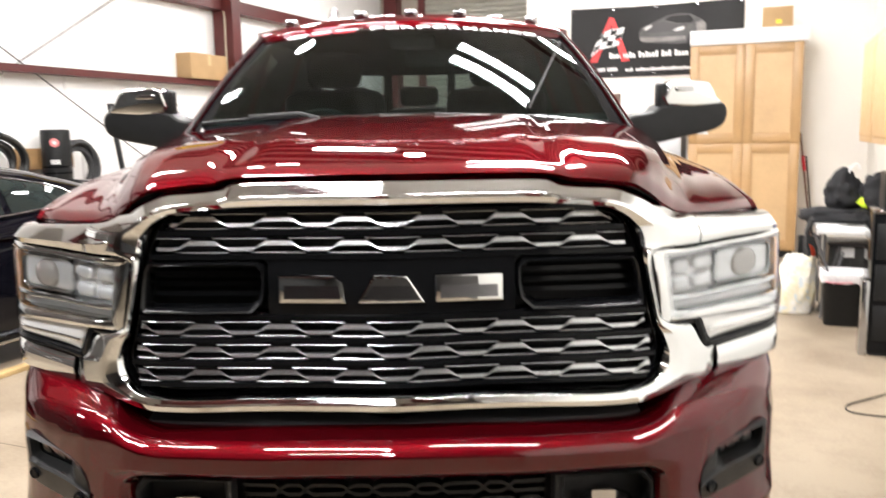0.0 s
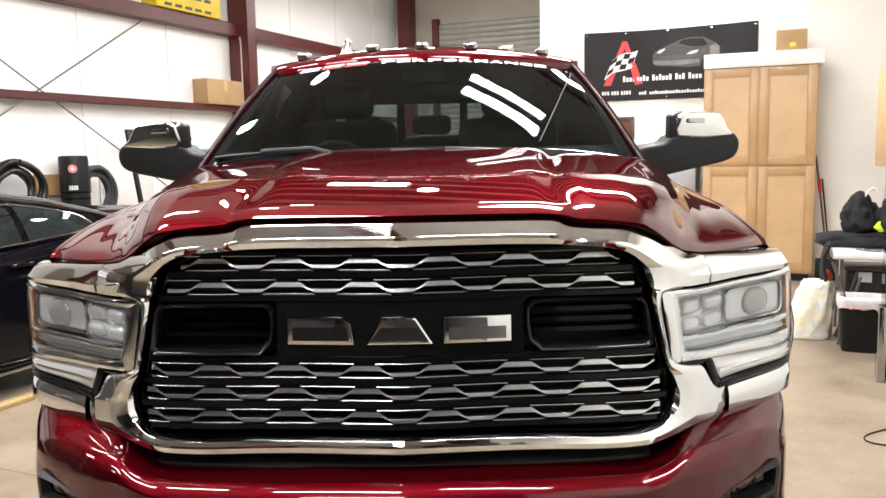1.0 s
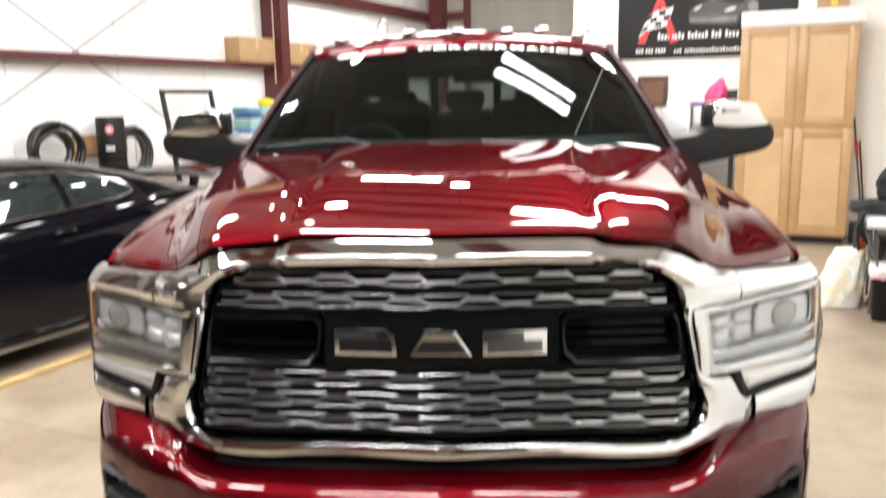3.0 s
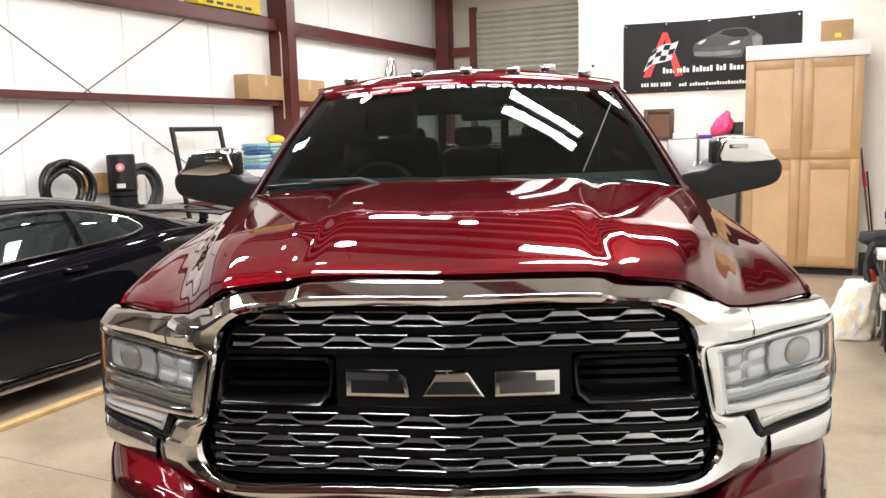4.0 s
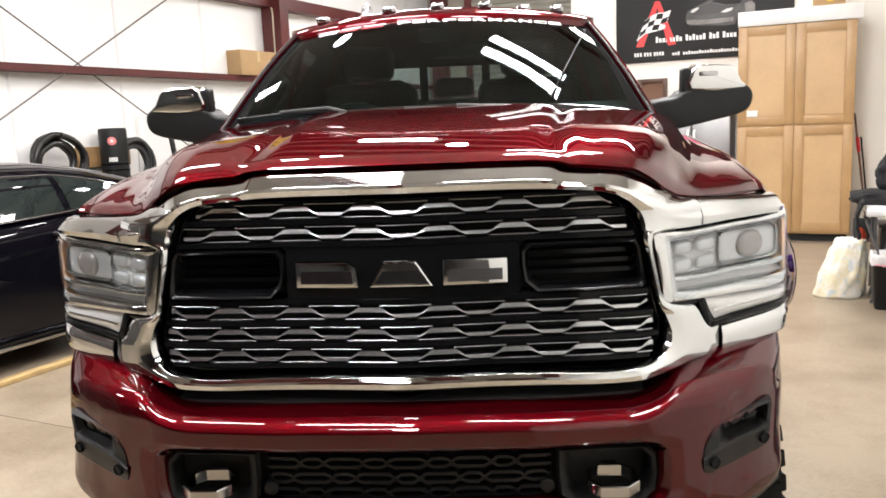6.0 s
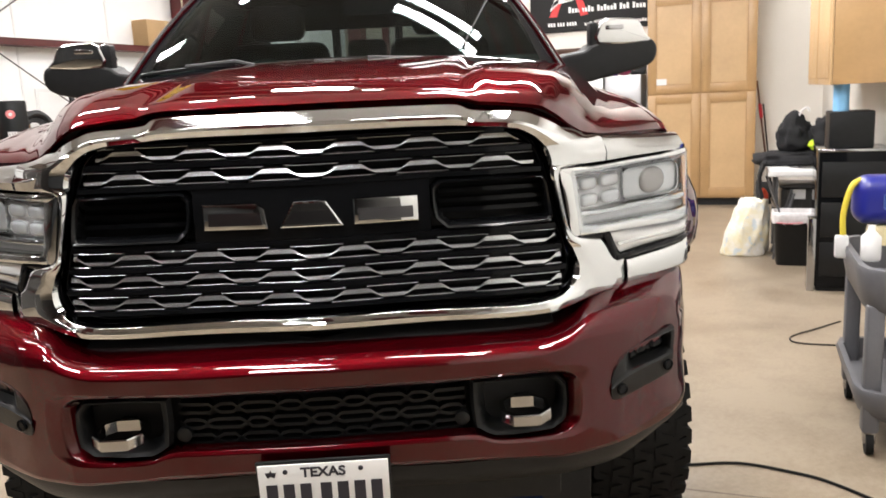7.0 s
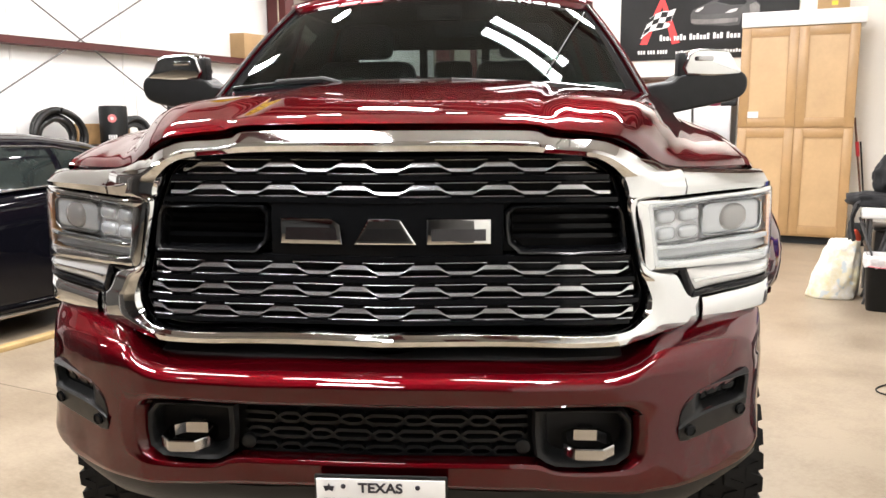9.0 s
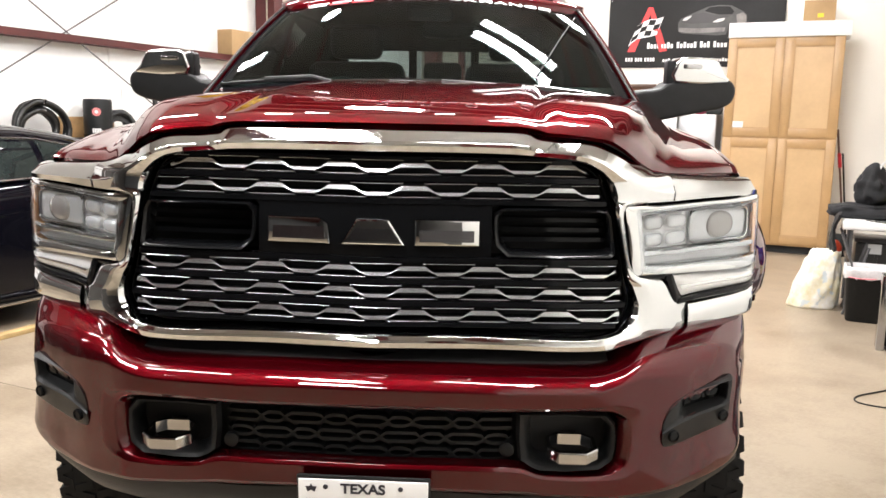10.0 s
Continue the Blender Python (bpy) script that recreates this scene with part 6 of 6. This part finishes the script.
solid("paper_tray", boxed(-0.15, 0.15, -0.12, 0.12, 0, 0.08, 0.01), WHITE, front_at(-0.90, 9.62, fridge_top), "white paper tray on the fridge", "tray")
solid("purple_pouch", boxed(-0.09, 0.09, -0.06, 0.06, 0, 0.05, 0.02, 3), mat("purple_cloth", (0.12, 0.02, 0.25), 0.7), front_at(-0.63, 9.56, fridge_top), "small purple pouch on the fridge", "pouch")
bm = bmesh.new()
bmesh.ops.create_icosphere(bm, subdivisions=4, radius=0.15)
for v in bm.verts:
    t = max(0.0, (v.co.z + 0.15) / 0.30)
    k = 1.15 - 0.75 * t ** 1.4 + 0.16 * noise.noise(v.co * 14)
    v.co = Vector((v.co.x * k + 0.09 * t, v.co.y * k, max(0.0, t * 0.36 + 0.02 * noise.noise(v.co * 11))))
solid("plastic_bag", bm, mat("pink_plastic_film", (0.80, 0.06, 0.22), 0.3, vary=0.3, scale=9, bump=0.3, bscale=30), front_at(-0.46, 9.58, fridge_top), "crumpled pink plastic bag standing on the fridge", "bag", angle=60)
bx = thing("tool_case", front_at(-0.27, 9.58, fridge_top), "open black tool case on the fridge", "case")
part("case_base", boxed(-0.09, 0.1, -0.1, 0.1, 0, 0.06, 0.006), BLACK, bx)
bm = boxed(-0.09, 0.1, -0.01, 0.01, 0, 0.16, 0.004)
bmesh.ops.transform(bm, matrix=pose(0, 0.1, 0.05, -14), verts=bm.verts)
part("case_lid", bm, BLACK, bx)
pf = thing("wall_frame", front_at(-1.33, VB, 1.74), "dark brown wooden frame on the white wall", "frame")
WOOD_DARK = mat("dark_walnut", (0.07, 0.03, 0.015), 0.45, vary=0.3, scale=6)
for a in ((-0.21, -0.15, 0, 0.44), (0.15, 0.21, 0, 0.44), (-0.15, 0.15, 0, 0.06), (-0.15, 0.15, 0.38, 0.44)):
    part("frame_rail", boxed(a[0], a[1], -0.035, -0.003, a[2], a[3], 0.004), WOOD_DARK, pf)
part("frame_board", boxed(-0.15, 0.15, -0.012, -0.004, 0.06, 0.38), mat("brown_board", (0.14, 0.06, 0.03), 0.5), pf)
ws = thing("wall_sensor", front_at(-2.28, VB, 2.80), "small black and white sensor on the wall", "sensor")
part("sensor_plate", boxed(-0.04, 0.04, -0.012, -0.001, -0.02, 0.08, 0.004), WHITE, ws)
part("sensor_eye", lathe(bmesh.new(), [(0.02, 0), (0.02, 0.02), (0.012, 0.03)], pose(0, -0.012, 0.035, 90), 14), BLACK, ws)


# ---- the near corner on the open side: table, bin, bag, stools and clutter ----
tb = thing("folding_table", at_room(1.62, 6.40, 0), "white plastic folding table with grey metal legs", "table")
part("tabletop", boxed(-0.36, 0.40, -0.36, 0.36, 0.735, 0.80, 0.014, 3), WHITE, tb)
GREY_METAL = mat("grey_powder_steel", (0.14, 0.14, 0.145), 0.4, 0.5)
for x in (-0.28, 0.32):
    for y in (-0.28, 0.28):
        part("leg", tube(bmesh.new(), [(x, y, 0.74), (x, y * 1.1, 0.0)], 0.014, 8), GREY_METAL, tb)
    part("crossbar", tube(bmesh.new(), [(x, -0.29, 0.35), (x, 0.29, 0.35)], 0.011, 8), GREY_METAL, tb)


def heap(name, m, size, seed, material, label, category, amp=0.3, freq=5.0, flat=0.0, sq=1.0):
    """A crumpled heap of cloth or bags resting on z = 0 of its pose."""
    bm = bmesh.new()
    bmesh.ops.create_icosphere(bm, subdivisions=4, radius=1.0)
    off = Vector((seed * 3.1, seed * 1.7, seed * 0.9))
    for v in bm.verts:
        n = noise.noise(v.co * freq * 0.35 + off) + 0.4 * abs(noise.noise(v.co * freq + off)) + 0.15 * noise.noise(v.co * freq * 2.3 + off)
        p = Vector([math.copysign(abs(c) ** sq, c) for c in v.co]) * (1 + amp * n)
        v.co = Vector((p.x * size[0], p.y * size[1], max(flat, p.z * size[2] + size[2] * 0.72)))
    return solid(name, bm, material, m, label, category, angle=70)


BLACK_CLOTH = mat("black_cloth", (0.010, 0.010, 0.012), 0.85, vary=0.4, scale=14, bump=0.35, bscale=120)
heap("dark_jacket", at_room(1.47, 6.58, 0.80), (0.31, 0.22, 0.075), 2, BLACK_CLOTH, "black jacket thrown over the folding table", "jacket", 0.22, 7, sq=0.6)
bm = bmesh.new()
rows = []
for i in range(13):
    a = i / 12
    rows.append([(-0.02 - 0.03 * math.sin(a * 3.1) + 0.02 * noise.noise(Vector((y * 7, a * 4, 0))) - 0.14 * (1 - abs(y) / 0.2) * a * 0.3, y * (1 - 0.45 * a), 0.06 - 0.34 * a - 0.03 * noise.noise(Vector((y * 9, a * 2, 4)))) for y in np.linspace(-0.17, 0.17, 15)])
slab(bm, rows, (0.025, 0, 0))
solid("hanging_sleeve", bm, BLACK_CLOTH, at_room(1.24, 6.18, 0.80), "black jacket sleeve hanging over the table's end", "jacket", angle=70)
heap("dark_bag", at_room(1.50, 6.60, 0.93), (0.15, 0.14, 0.19), 7, BLACK_CLOTH, "black cloth bag on the folding table", "bag", 0.4, 6)
heap("dark_bag", at_room(1.82, 6.55, 0.90), (0.18, 0.16, 0.20), 9, BLACK_CLOTH, "black cloth bag on the folding table", "bag", 0.4, 6)
heap("hi_vis_vest", at_room(1.70, 6.50, 0.94), (0.07, 0.06, 0.06), 4, mat("hi_vis_yellow", (0.55, 0.75, 0.03), 0.7), "bit of bright yellow vest among the bags", "vest", 0.3)
wires("white_hook", [(0, 0, 0), (0.0, 0, 0.10), (0.03, 0, 0.15), (0.06, 0, 0.17), (0.08, 0, 0.16), (0.085, 0, 0.13)], 0.010, WHITE).matrix_world = at_room(1.54, 6.55, 1.16)
tagged(bpy.data.objects["white_hook"], "white plastic hook end sticking out of the bag", "hook")
sp = thing("table_cable", at_room(1.40, 6.2, 0.86), "tangle of thin black cable on the white tabletop", "cable")
part("cable_loop", tube(bmesh.new(), smooth_line([(0.05, -0.02, -0.045), (0.16, -0.10, -0.05), (0.32, -0.08, -0.05), (0.3, 0.02, -0.05), (0.12, 0.03, -0.05)], 5), 0.005, 6), BLACK, sp)
# crate of odds and ends under the table
SMOKE = mat("smoke_grey_plastic", (0.055, 0.053, 0.05), 0.3, spec=0.4, vary=0.5, scale=9)
cr = thing("storage_crate", at_room(1.66, 6.52, 0), "smoke grey plastic storage crate under the table", "crate")
part("crate_body", boxed(-0.27, 0.27, -0.19, 0.19, 0.0, 0.60, 0.02, 3), SMOKE, cr, "", 60)
part("crate_rim", boxed(-0.285, 0.285, -0.205, 0.205, 0.60, 0.635, 0.01, 2), GREY_METAL, cr)
for x in (-0.20, -0.10, 0.10, 0.20):
    part("crate_rib", boxed(x - 0.012, x + 0.012, -0.199, -0.188, 0.03, 0.58, 0.004), SMOKE, cr)
part("crate_tag", boxed(-0.17, -0.06, -0.203, -0.1995, 0.50, 0.59, 0.0), WHITE, cr, "white paper tag")
# folded chair under the table
ch = thing("folding_chair", at_room(1.38, 6.12, 0), "folded grey metal chair leaning under the table", "chair")
for y in (-0.18, 0.18):
    part("chair_leg", tube(bmesh.new(), [(-0.12, y, 0.72), (0.14, y, 0.0)], 0.012, 8), GREY_METAL, ch)
    part("chair_leg", tube(bmesh.new(), [(0.10, y * 0.9, 0.60), (-0.06, y * 0.9, 0.0)], 0.012, 8), GREY_METAL, ch)
bm = boxed(-0.19, 0.19, -0.17, 0.17, -0.012, 0.012, 0.008, 2)
bmesh.ops.transform(bm, matrix=pose(0.03, 0, 0.36, 0, 55), verts=bm.verts)
part("seat", bm, mat("brown_vinyl", (0.10, 0.075, 0.055), 0.55, vary=0.2, scale=12), ch, "brown vinyl seat")
# rubbish bin with a liner
bn = thing("rubbish_bin", at_room(1.475, 5.80, 0), "black plastic rubbish bin with a white liner", "bin")
bm = bmesh.new()
rows = []
for z, w, d in ((0, 0.135, 0.11), (0.01, 0.14, 0.115), (0.42, 0.165, 0.14), (0.43, 0.172, 0.147), (0.445, 0.172, 0.147), (0.445, 0.160, 0.135), (0.05, 0.13, 0.10)):
    rows.append([(math.copysign(min(1, abs(math.cos(a)) * 1.25), math.cos(a)) * w, math.copysign(min(1, abs(math.sin(a)) * 1.25), math.sin(a)) * d, z) for a in np.linspace(0, math.tau, 33)[:-1]])
vs = grid(bm, rows, closed=True)
bm.faces.new(vs[0][::-1])
bm.faces.new(vs[-1])
part("bin_body", bm, BLACK, bn, "", 50)
FILM = mat("white_bin_film", (0.72, 0.70, 0.70), 0.35, vary=0.2, scale=10, bump=0.4, bscale=40)
bm = bmesh.new()
rows = []
rnd = random.Random(4)
wob = [rnd.uniform(-1, 1) for _ in range(40)]
for j, (z, k) in enumerate(((0.375, 1.06), (0.40, 1.09), (0.44, 1.08), (0.465, 1.05), (0.47, 0.98), (0.44, 0.92), (0.36, 0.86))):
    rows.append([(math.copysign(min(1, abs(math.cos(a)) * 1.25), math.cos(a)) * 0.168 * (k + 0.02 * wob[(i + j) % 40]), math.copysign(min(1, abs(math.sin(a)) * 1.25), math.sin(a)) * 0.143 * (k + 0.02 * wob[(i * 3 + j) % 40]), z + 0.012 * wob[(i * 7) % 40] * (j < 2)) for i, a in enumerate(np.linspace(0, math.tau, 49)[:-1])])
grid(bm, rows, closed=True)
part("bin_liner", bm, FILM, bn, "crinkled white liner", 70)
part("liner_tie", tube(bmesh.new(), [(-0.15, -0.158, 0.385), (-0.05, -0.165, 0.378), (0.06, -0.163, 0.386)], 0.004, 6), mat("pink_tie", (0.75, 0.2, 0.25), 0.5), bn)
# full carrier bag
BAGM = mat("white_carrier_film", (0.84, 0.84, 0.82), 0.35, vary=0.5, scale=7, bscale=24, bump=0.35, base2=(0.72, 0.63, 0.36))
bm = bmesh.new()
bmesh.ops.create_icosphere(bm, subdivisions=5, radius=1.0)
for v in bm.verts:
    n = 0.10 * noise.noise(v.co * 2.2) + 0.07 * abs(noise.noise(v.co * 6)) + 0.03 * noise.noise(v.co * 13)
    t = (v.co.z + 1) / 2
    k = (0.95 + n) * float(np.interp(t, (0, 0.1, 0.4, 0.8, 1), (0.9, 1.06, 1.0, 0.82, 0.75))) / max(0.45, math.hypot(v.co.x, v.co.y)) ** 0.8
    zz = max(0.0, min(0.52, (t - 0.08) * 0.66) + 0.04 * noise.noise(v.co * 5) * t)
    v.co = Vector((v.co.x * 0.215 * k * (1 - 0.22 * t) - 0.03 + 0.12 * t, v.co.y * 0.13 * k, zz))
bag = solid("carrier_bag", bm, BAGM, at_room(1.08, 6.15, 0), "full white and yellow plastic carrier bag on the floor", "bag", angle=60)
BAG_TREE = BAGM.node_tree
patch_noise = BAG_TREE.nodes.new("ShaderNodeTexNoise")
patch_noise.inputs["Scale"].default_value = 5.5
patch_ramp = BAG_TREE.nodes.new("ShaderNodeValToRGB")
patch_ramp.color_ramp.elements[0].position, patch_ramp.color_ramp.elements[1].position = 0.60, 0.66
patch_mix = BAG_TREE.nodes.new("ShaderNodeMix")
patch_mix.data_type = "RGBA"
bag_base = BAG_TREE.nodes["Principled BSDF"].inputs["Base Color"]
BAG_TREE.links.new(bag_base.links[0].from_socket, patch_mix.inputs[6])
patch_mix.inputs[7].default_value = (0.60, 0.66, 0.68, 1)
BAG_TREE.links.new(patch_noise.outputs["Fac"], patch_ramp.inputs["Fac"])
BAG_TREE.links.new(patch_ramp.outputs["Color"], patch_mix.inputs[0])
BAG_TREE.links.new(patch_mix.outputs[2], bag_base)
solid("red_cap", lathe(bmesh.new(), [(0.05, 0), (0.05, 0.06), (0.03, 0.10), (0.01, 0.12)], Matrix(), 16), mat("orange_red_plastic", (0.75, 0.08, 0.03), 0.4), at_room(1.235, 6.36, 0.48), "orange-red bottle top beside the bag", "cap")
solid("bottle", lathe(bmesh.new(), [(0.06, 0), (0.065, 0.02), (0.065, 0.38), (0.04, 0.45), (0.035, 0.48)], Matrix(), 20), WHITE, at_room(1.235, 6.36, 0), "white bottle standing behind the bag", "bottle")
# black tower of boxes with a blue paper roll
tw = thing("tool_chest", at_room(1.80, 5.02, 0), "tall black tool chest with a steel corner strip", "chest")
part("chest_body", boxed(-0.235, 0.235, -0.24, 0.24, 0.03, 1.07, 0.012), GLOSS_BLACK, tw)
part("corner_strip", boxed(-0.29, -0.236, -0.245, -0.10, 0.0, 0.56, 0.006), SATIN, tw, "bare steel corner strip")
part("chest_lip", boxed(-0.24, 0.24, -0.25, 0.24, 1.055, 1.075, 0.005), SATIN, tw)
for z in (0.12, 0.42, 0.72):
    part("drawer", boxed(-0.21, 0.21, -0.252, -0.241, z, z + 0.26, 0.006), BLACK, tw)
part("chest_foot", boxed(-0.22, 0.22, -0.22, 0.22, 0, 0.03), BLACK, tw)
solid("black_case", boxed(-0.15, 0.15, -0.16, 0.16, 0, 0.27, 0.012, 3), BLACK, at_room(1.78, 4.98, 1.075), "black plastic case on the tool chest", "case")
rl = thing("paper_roll", at_room(1.712, 4.93, 1.345), "upright roll of blue shop paper on the black case", "paper roll")
part("roll", lathe(bmesh.new(), [(0.02, 0), (0.055, 0), (0.0555, 0.31), (0.02, 0.31)], Matrix(), 32), mat("blue_paper", (0.22, 0.48, 0.75), 0.85, vary=0.1, scale=30, bump=0.2, bscale=300), rl)
part("core", lathe(bmesh.new(), [(0.02, 0.30), (0.021, 0.312), (0.017, 0.312)], Matrix(), 20), CARD, rl)
# wall cupboard with slatted doors
wc = thing("wall_cupboard", at_room(U1, 5.75, 1.54), "light wooden wall cupboard with slatted doors", "cupboard")
part("cupboard_body", boxed(-0.42, 0, -1.0, 0.85, 0, 0.86, 0.005), MAPLE, wc)
for k in range(2):
    y0 = 0.84 - 0.92 * (k + 1)
    dr = part("cupboard_door", boxed(-0.44, -0.422, y0 + 0.01, y0 + 0.90, 0.0, 0.86, 0.004), MAPLE_LIGHT, wc, "slatted wooden door")
    for j in range(14):
        part("slat", boxed(-0.448, -0.440, y0 + 0.05 + 0.058 * j, y0 + 0.085 + 0.058 * j, 0.05, 0.81, 0.003, 1), MAPLE_LIGHT, dr)
# grey service cart with a polisher
GREY_PL = mat("grey_moulded_plastic", (0.13, 0.13, 0.14), 0.5, vary=0.2, scale=6, bump=0.08, bscale=120)
ct = thing("service_cart", at_room(1.76, 2.2, 0), "grey moulded plastic service cart", "cart")
for z0, z1 in ((0.62, 0.82), (0.16, 0.30)):
    bm = bmesh.new()
    rows = []
    for z, w, d in ((z0, 0.24, 0.36), (z0 + 0.02, 0.26, 0.38), (z1 - 0.02, 0.29, 0.42), (z1, 0.285, 0.415), (z1, 0.26, 0.39), (z0 + 0.05, 0.23, 0.35)):
        rows.append([(math.copysign(min(1, abs(math.cos(a)) * 1.3), math.cos(a)) * w, math.copysign(min(1, abs(math.sin(a)) * 1.3), math.sin(a)) * d, z) for a in np.linspace(0, math.tau, 33)[:-1]])
    vs = grid(bm, rows, closed=True)
    bm.faces.new(vs[0][::-1]), bm.faces.new(vs[-1])
    part("tray", bm, GREY_PL, ct, "", 50)
for x in (-0.22, 0.22):
    for y in (-0.33, 0.33):
        part("post", boxed(x - 0.035, x + 0.035, y - 0.035, y + 0.035, 0.1, 0.66, 0.015, 2), GREY_PL, ct)
        part("castor", lathe(bmesh.new(), [(0.02, -0.015), (0.05, -0.015), (0.05, 0.015), (0.02, 0.015)], pose(x, y, 0.05, 0, 90), 20), RUBBER, ct)
        part("castor_fork", boxed(x - 0.025, x + 0.025, y - 0.02, y + 0.02, 0.05, 0.12, 0.004), SATIN, ct)
ps = thing("polisher", at_room(1.66, 2.42, 0.82), "blue electric polisher lying on the grey cart", "polisher")
BLUE_PL = mat("deep_blue_plastic", (0.015, 0.02, 0.22), 0.3, coat=0.3)
bm = boxed(-0.16, 0.16, -0.09, 0.09, 0.09, 0.32, 0.07, 5)
part("motor_body", bm, BLUE_PL, ps, "", 60)
part("grip", tube(bmesh.new(), [(0.10, 0, 0.28), (0.18, 0, 0.34), (0.30, 0, 0.30)], 0.032, 12), BLUE_PL, ps, "", 60)
part("vent", boxed(-0.04, 0.11, -0.096, -0.088, 0.17, 0.24, 0.01), mat("pale_blue_label", (0.08, 0.14, 0.42), 0.4), ps)
part("foam_pad", lathe(bmesh.new(), [(0.02, 0), (0.09, 0), (0.095, 0.03), (0.09, 0.085), (0.03, 0.09)], Matrix(), 32), mat("cream_foam", (0.72, 0.62, 0.38), 0.9), ps, "cream foam pad")
wires("cord", [(-0.13, -0.03, 0.30), (-0.17, -0.06, 0.27), (-0.20, -0.07, 0.15), (-0.20, -0.09, 0.05)], 0.013, mat("yellow_cord", (0.62, 0.50, 0.04), 0.5), ps, "yellow power cord")
part("plug", boxed(-0.235, -0.175, -0.105, -0.075, -0.06, 0.05, 0.012, 2), WHITE, ps)
solid("white_bottle", lathe(bmesh.new(), [(0.035, 0), (0.04, 0.01), (0.04, 0.10), (0.015, 0.13), (0.015, 0.15)], Matrix(), 20), WHITE, at_room(1.53, 2.0, 0.82), "small white bottle on the cart", "bottle")
# hoses and cords on the floor
t = wires("floor_hose", [(0.9, 1.17, 0.007), (1.1, 1.15, 0.007), (1.34, 1.142, 0.007), (1.55, 1.13, 0.007), (1.72, 1.03, 0.007), (1.85, 0.90, 0.007), (1.98, 0.6, 0.007), (2.0, 0.1, 0.007), (1.95, -0.6, 0.007)], 0.0065, RUBBER)
tagged(t, "thin black hose lying on the concrete floor", "hose")
t = wires("power_cord", [(3.01, 3.03, 0.006), (2.78, 2.90, 0.006), (2.58, 2.79, 0.006), (2.52, 2.70, 0.006), (2.56, 2.63, 0.006), (2.72, 2.56, 0.006), (2.92, 2.49, 0.006)], 0.005, BLACK)
tagged(t, "thin black cord looped on the floor", "cord")
# thin dark line across the slab
FLOOR_LINE = mat("dark_floor_line", (0.16, 0.13, 0.10), 0.8)
setting("floor_joint", boxed(U0, U1, 1.352, 1.360, -0.001, 0.0008), FLOOR_LINE, "thin dark line across the floor")
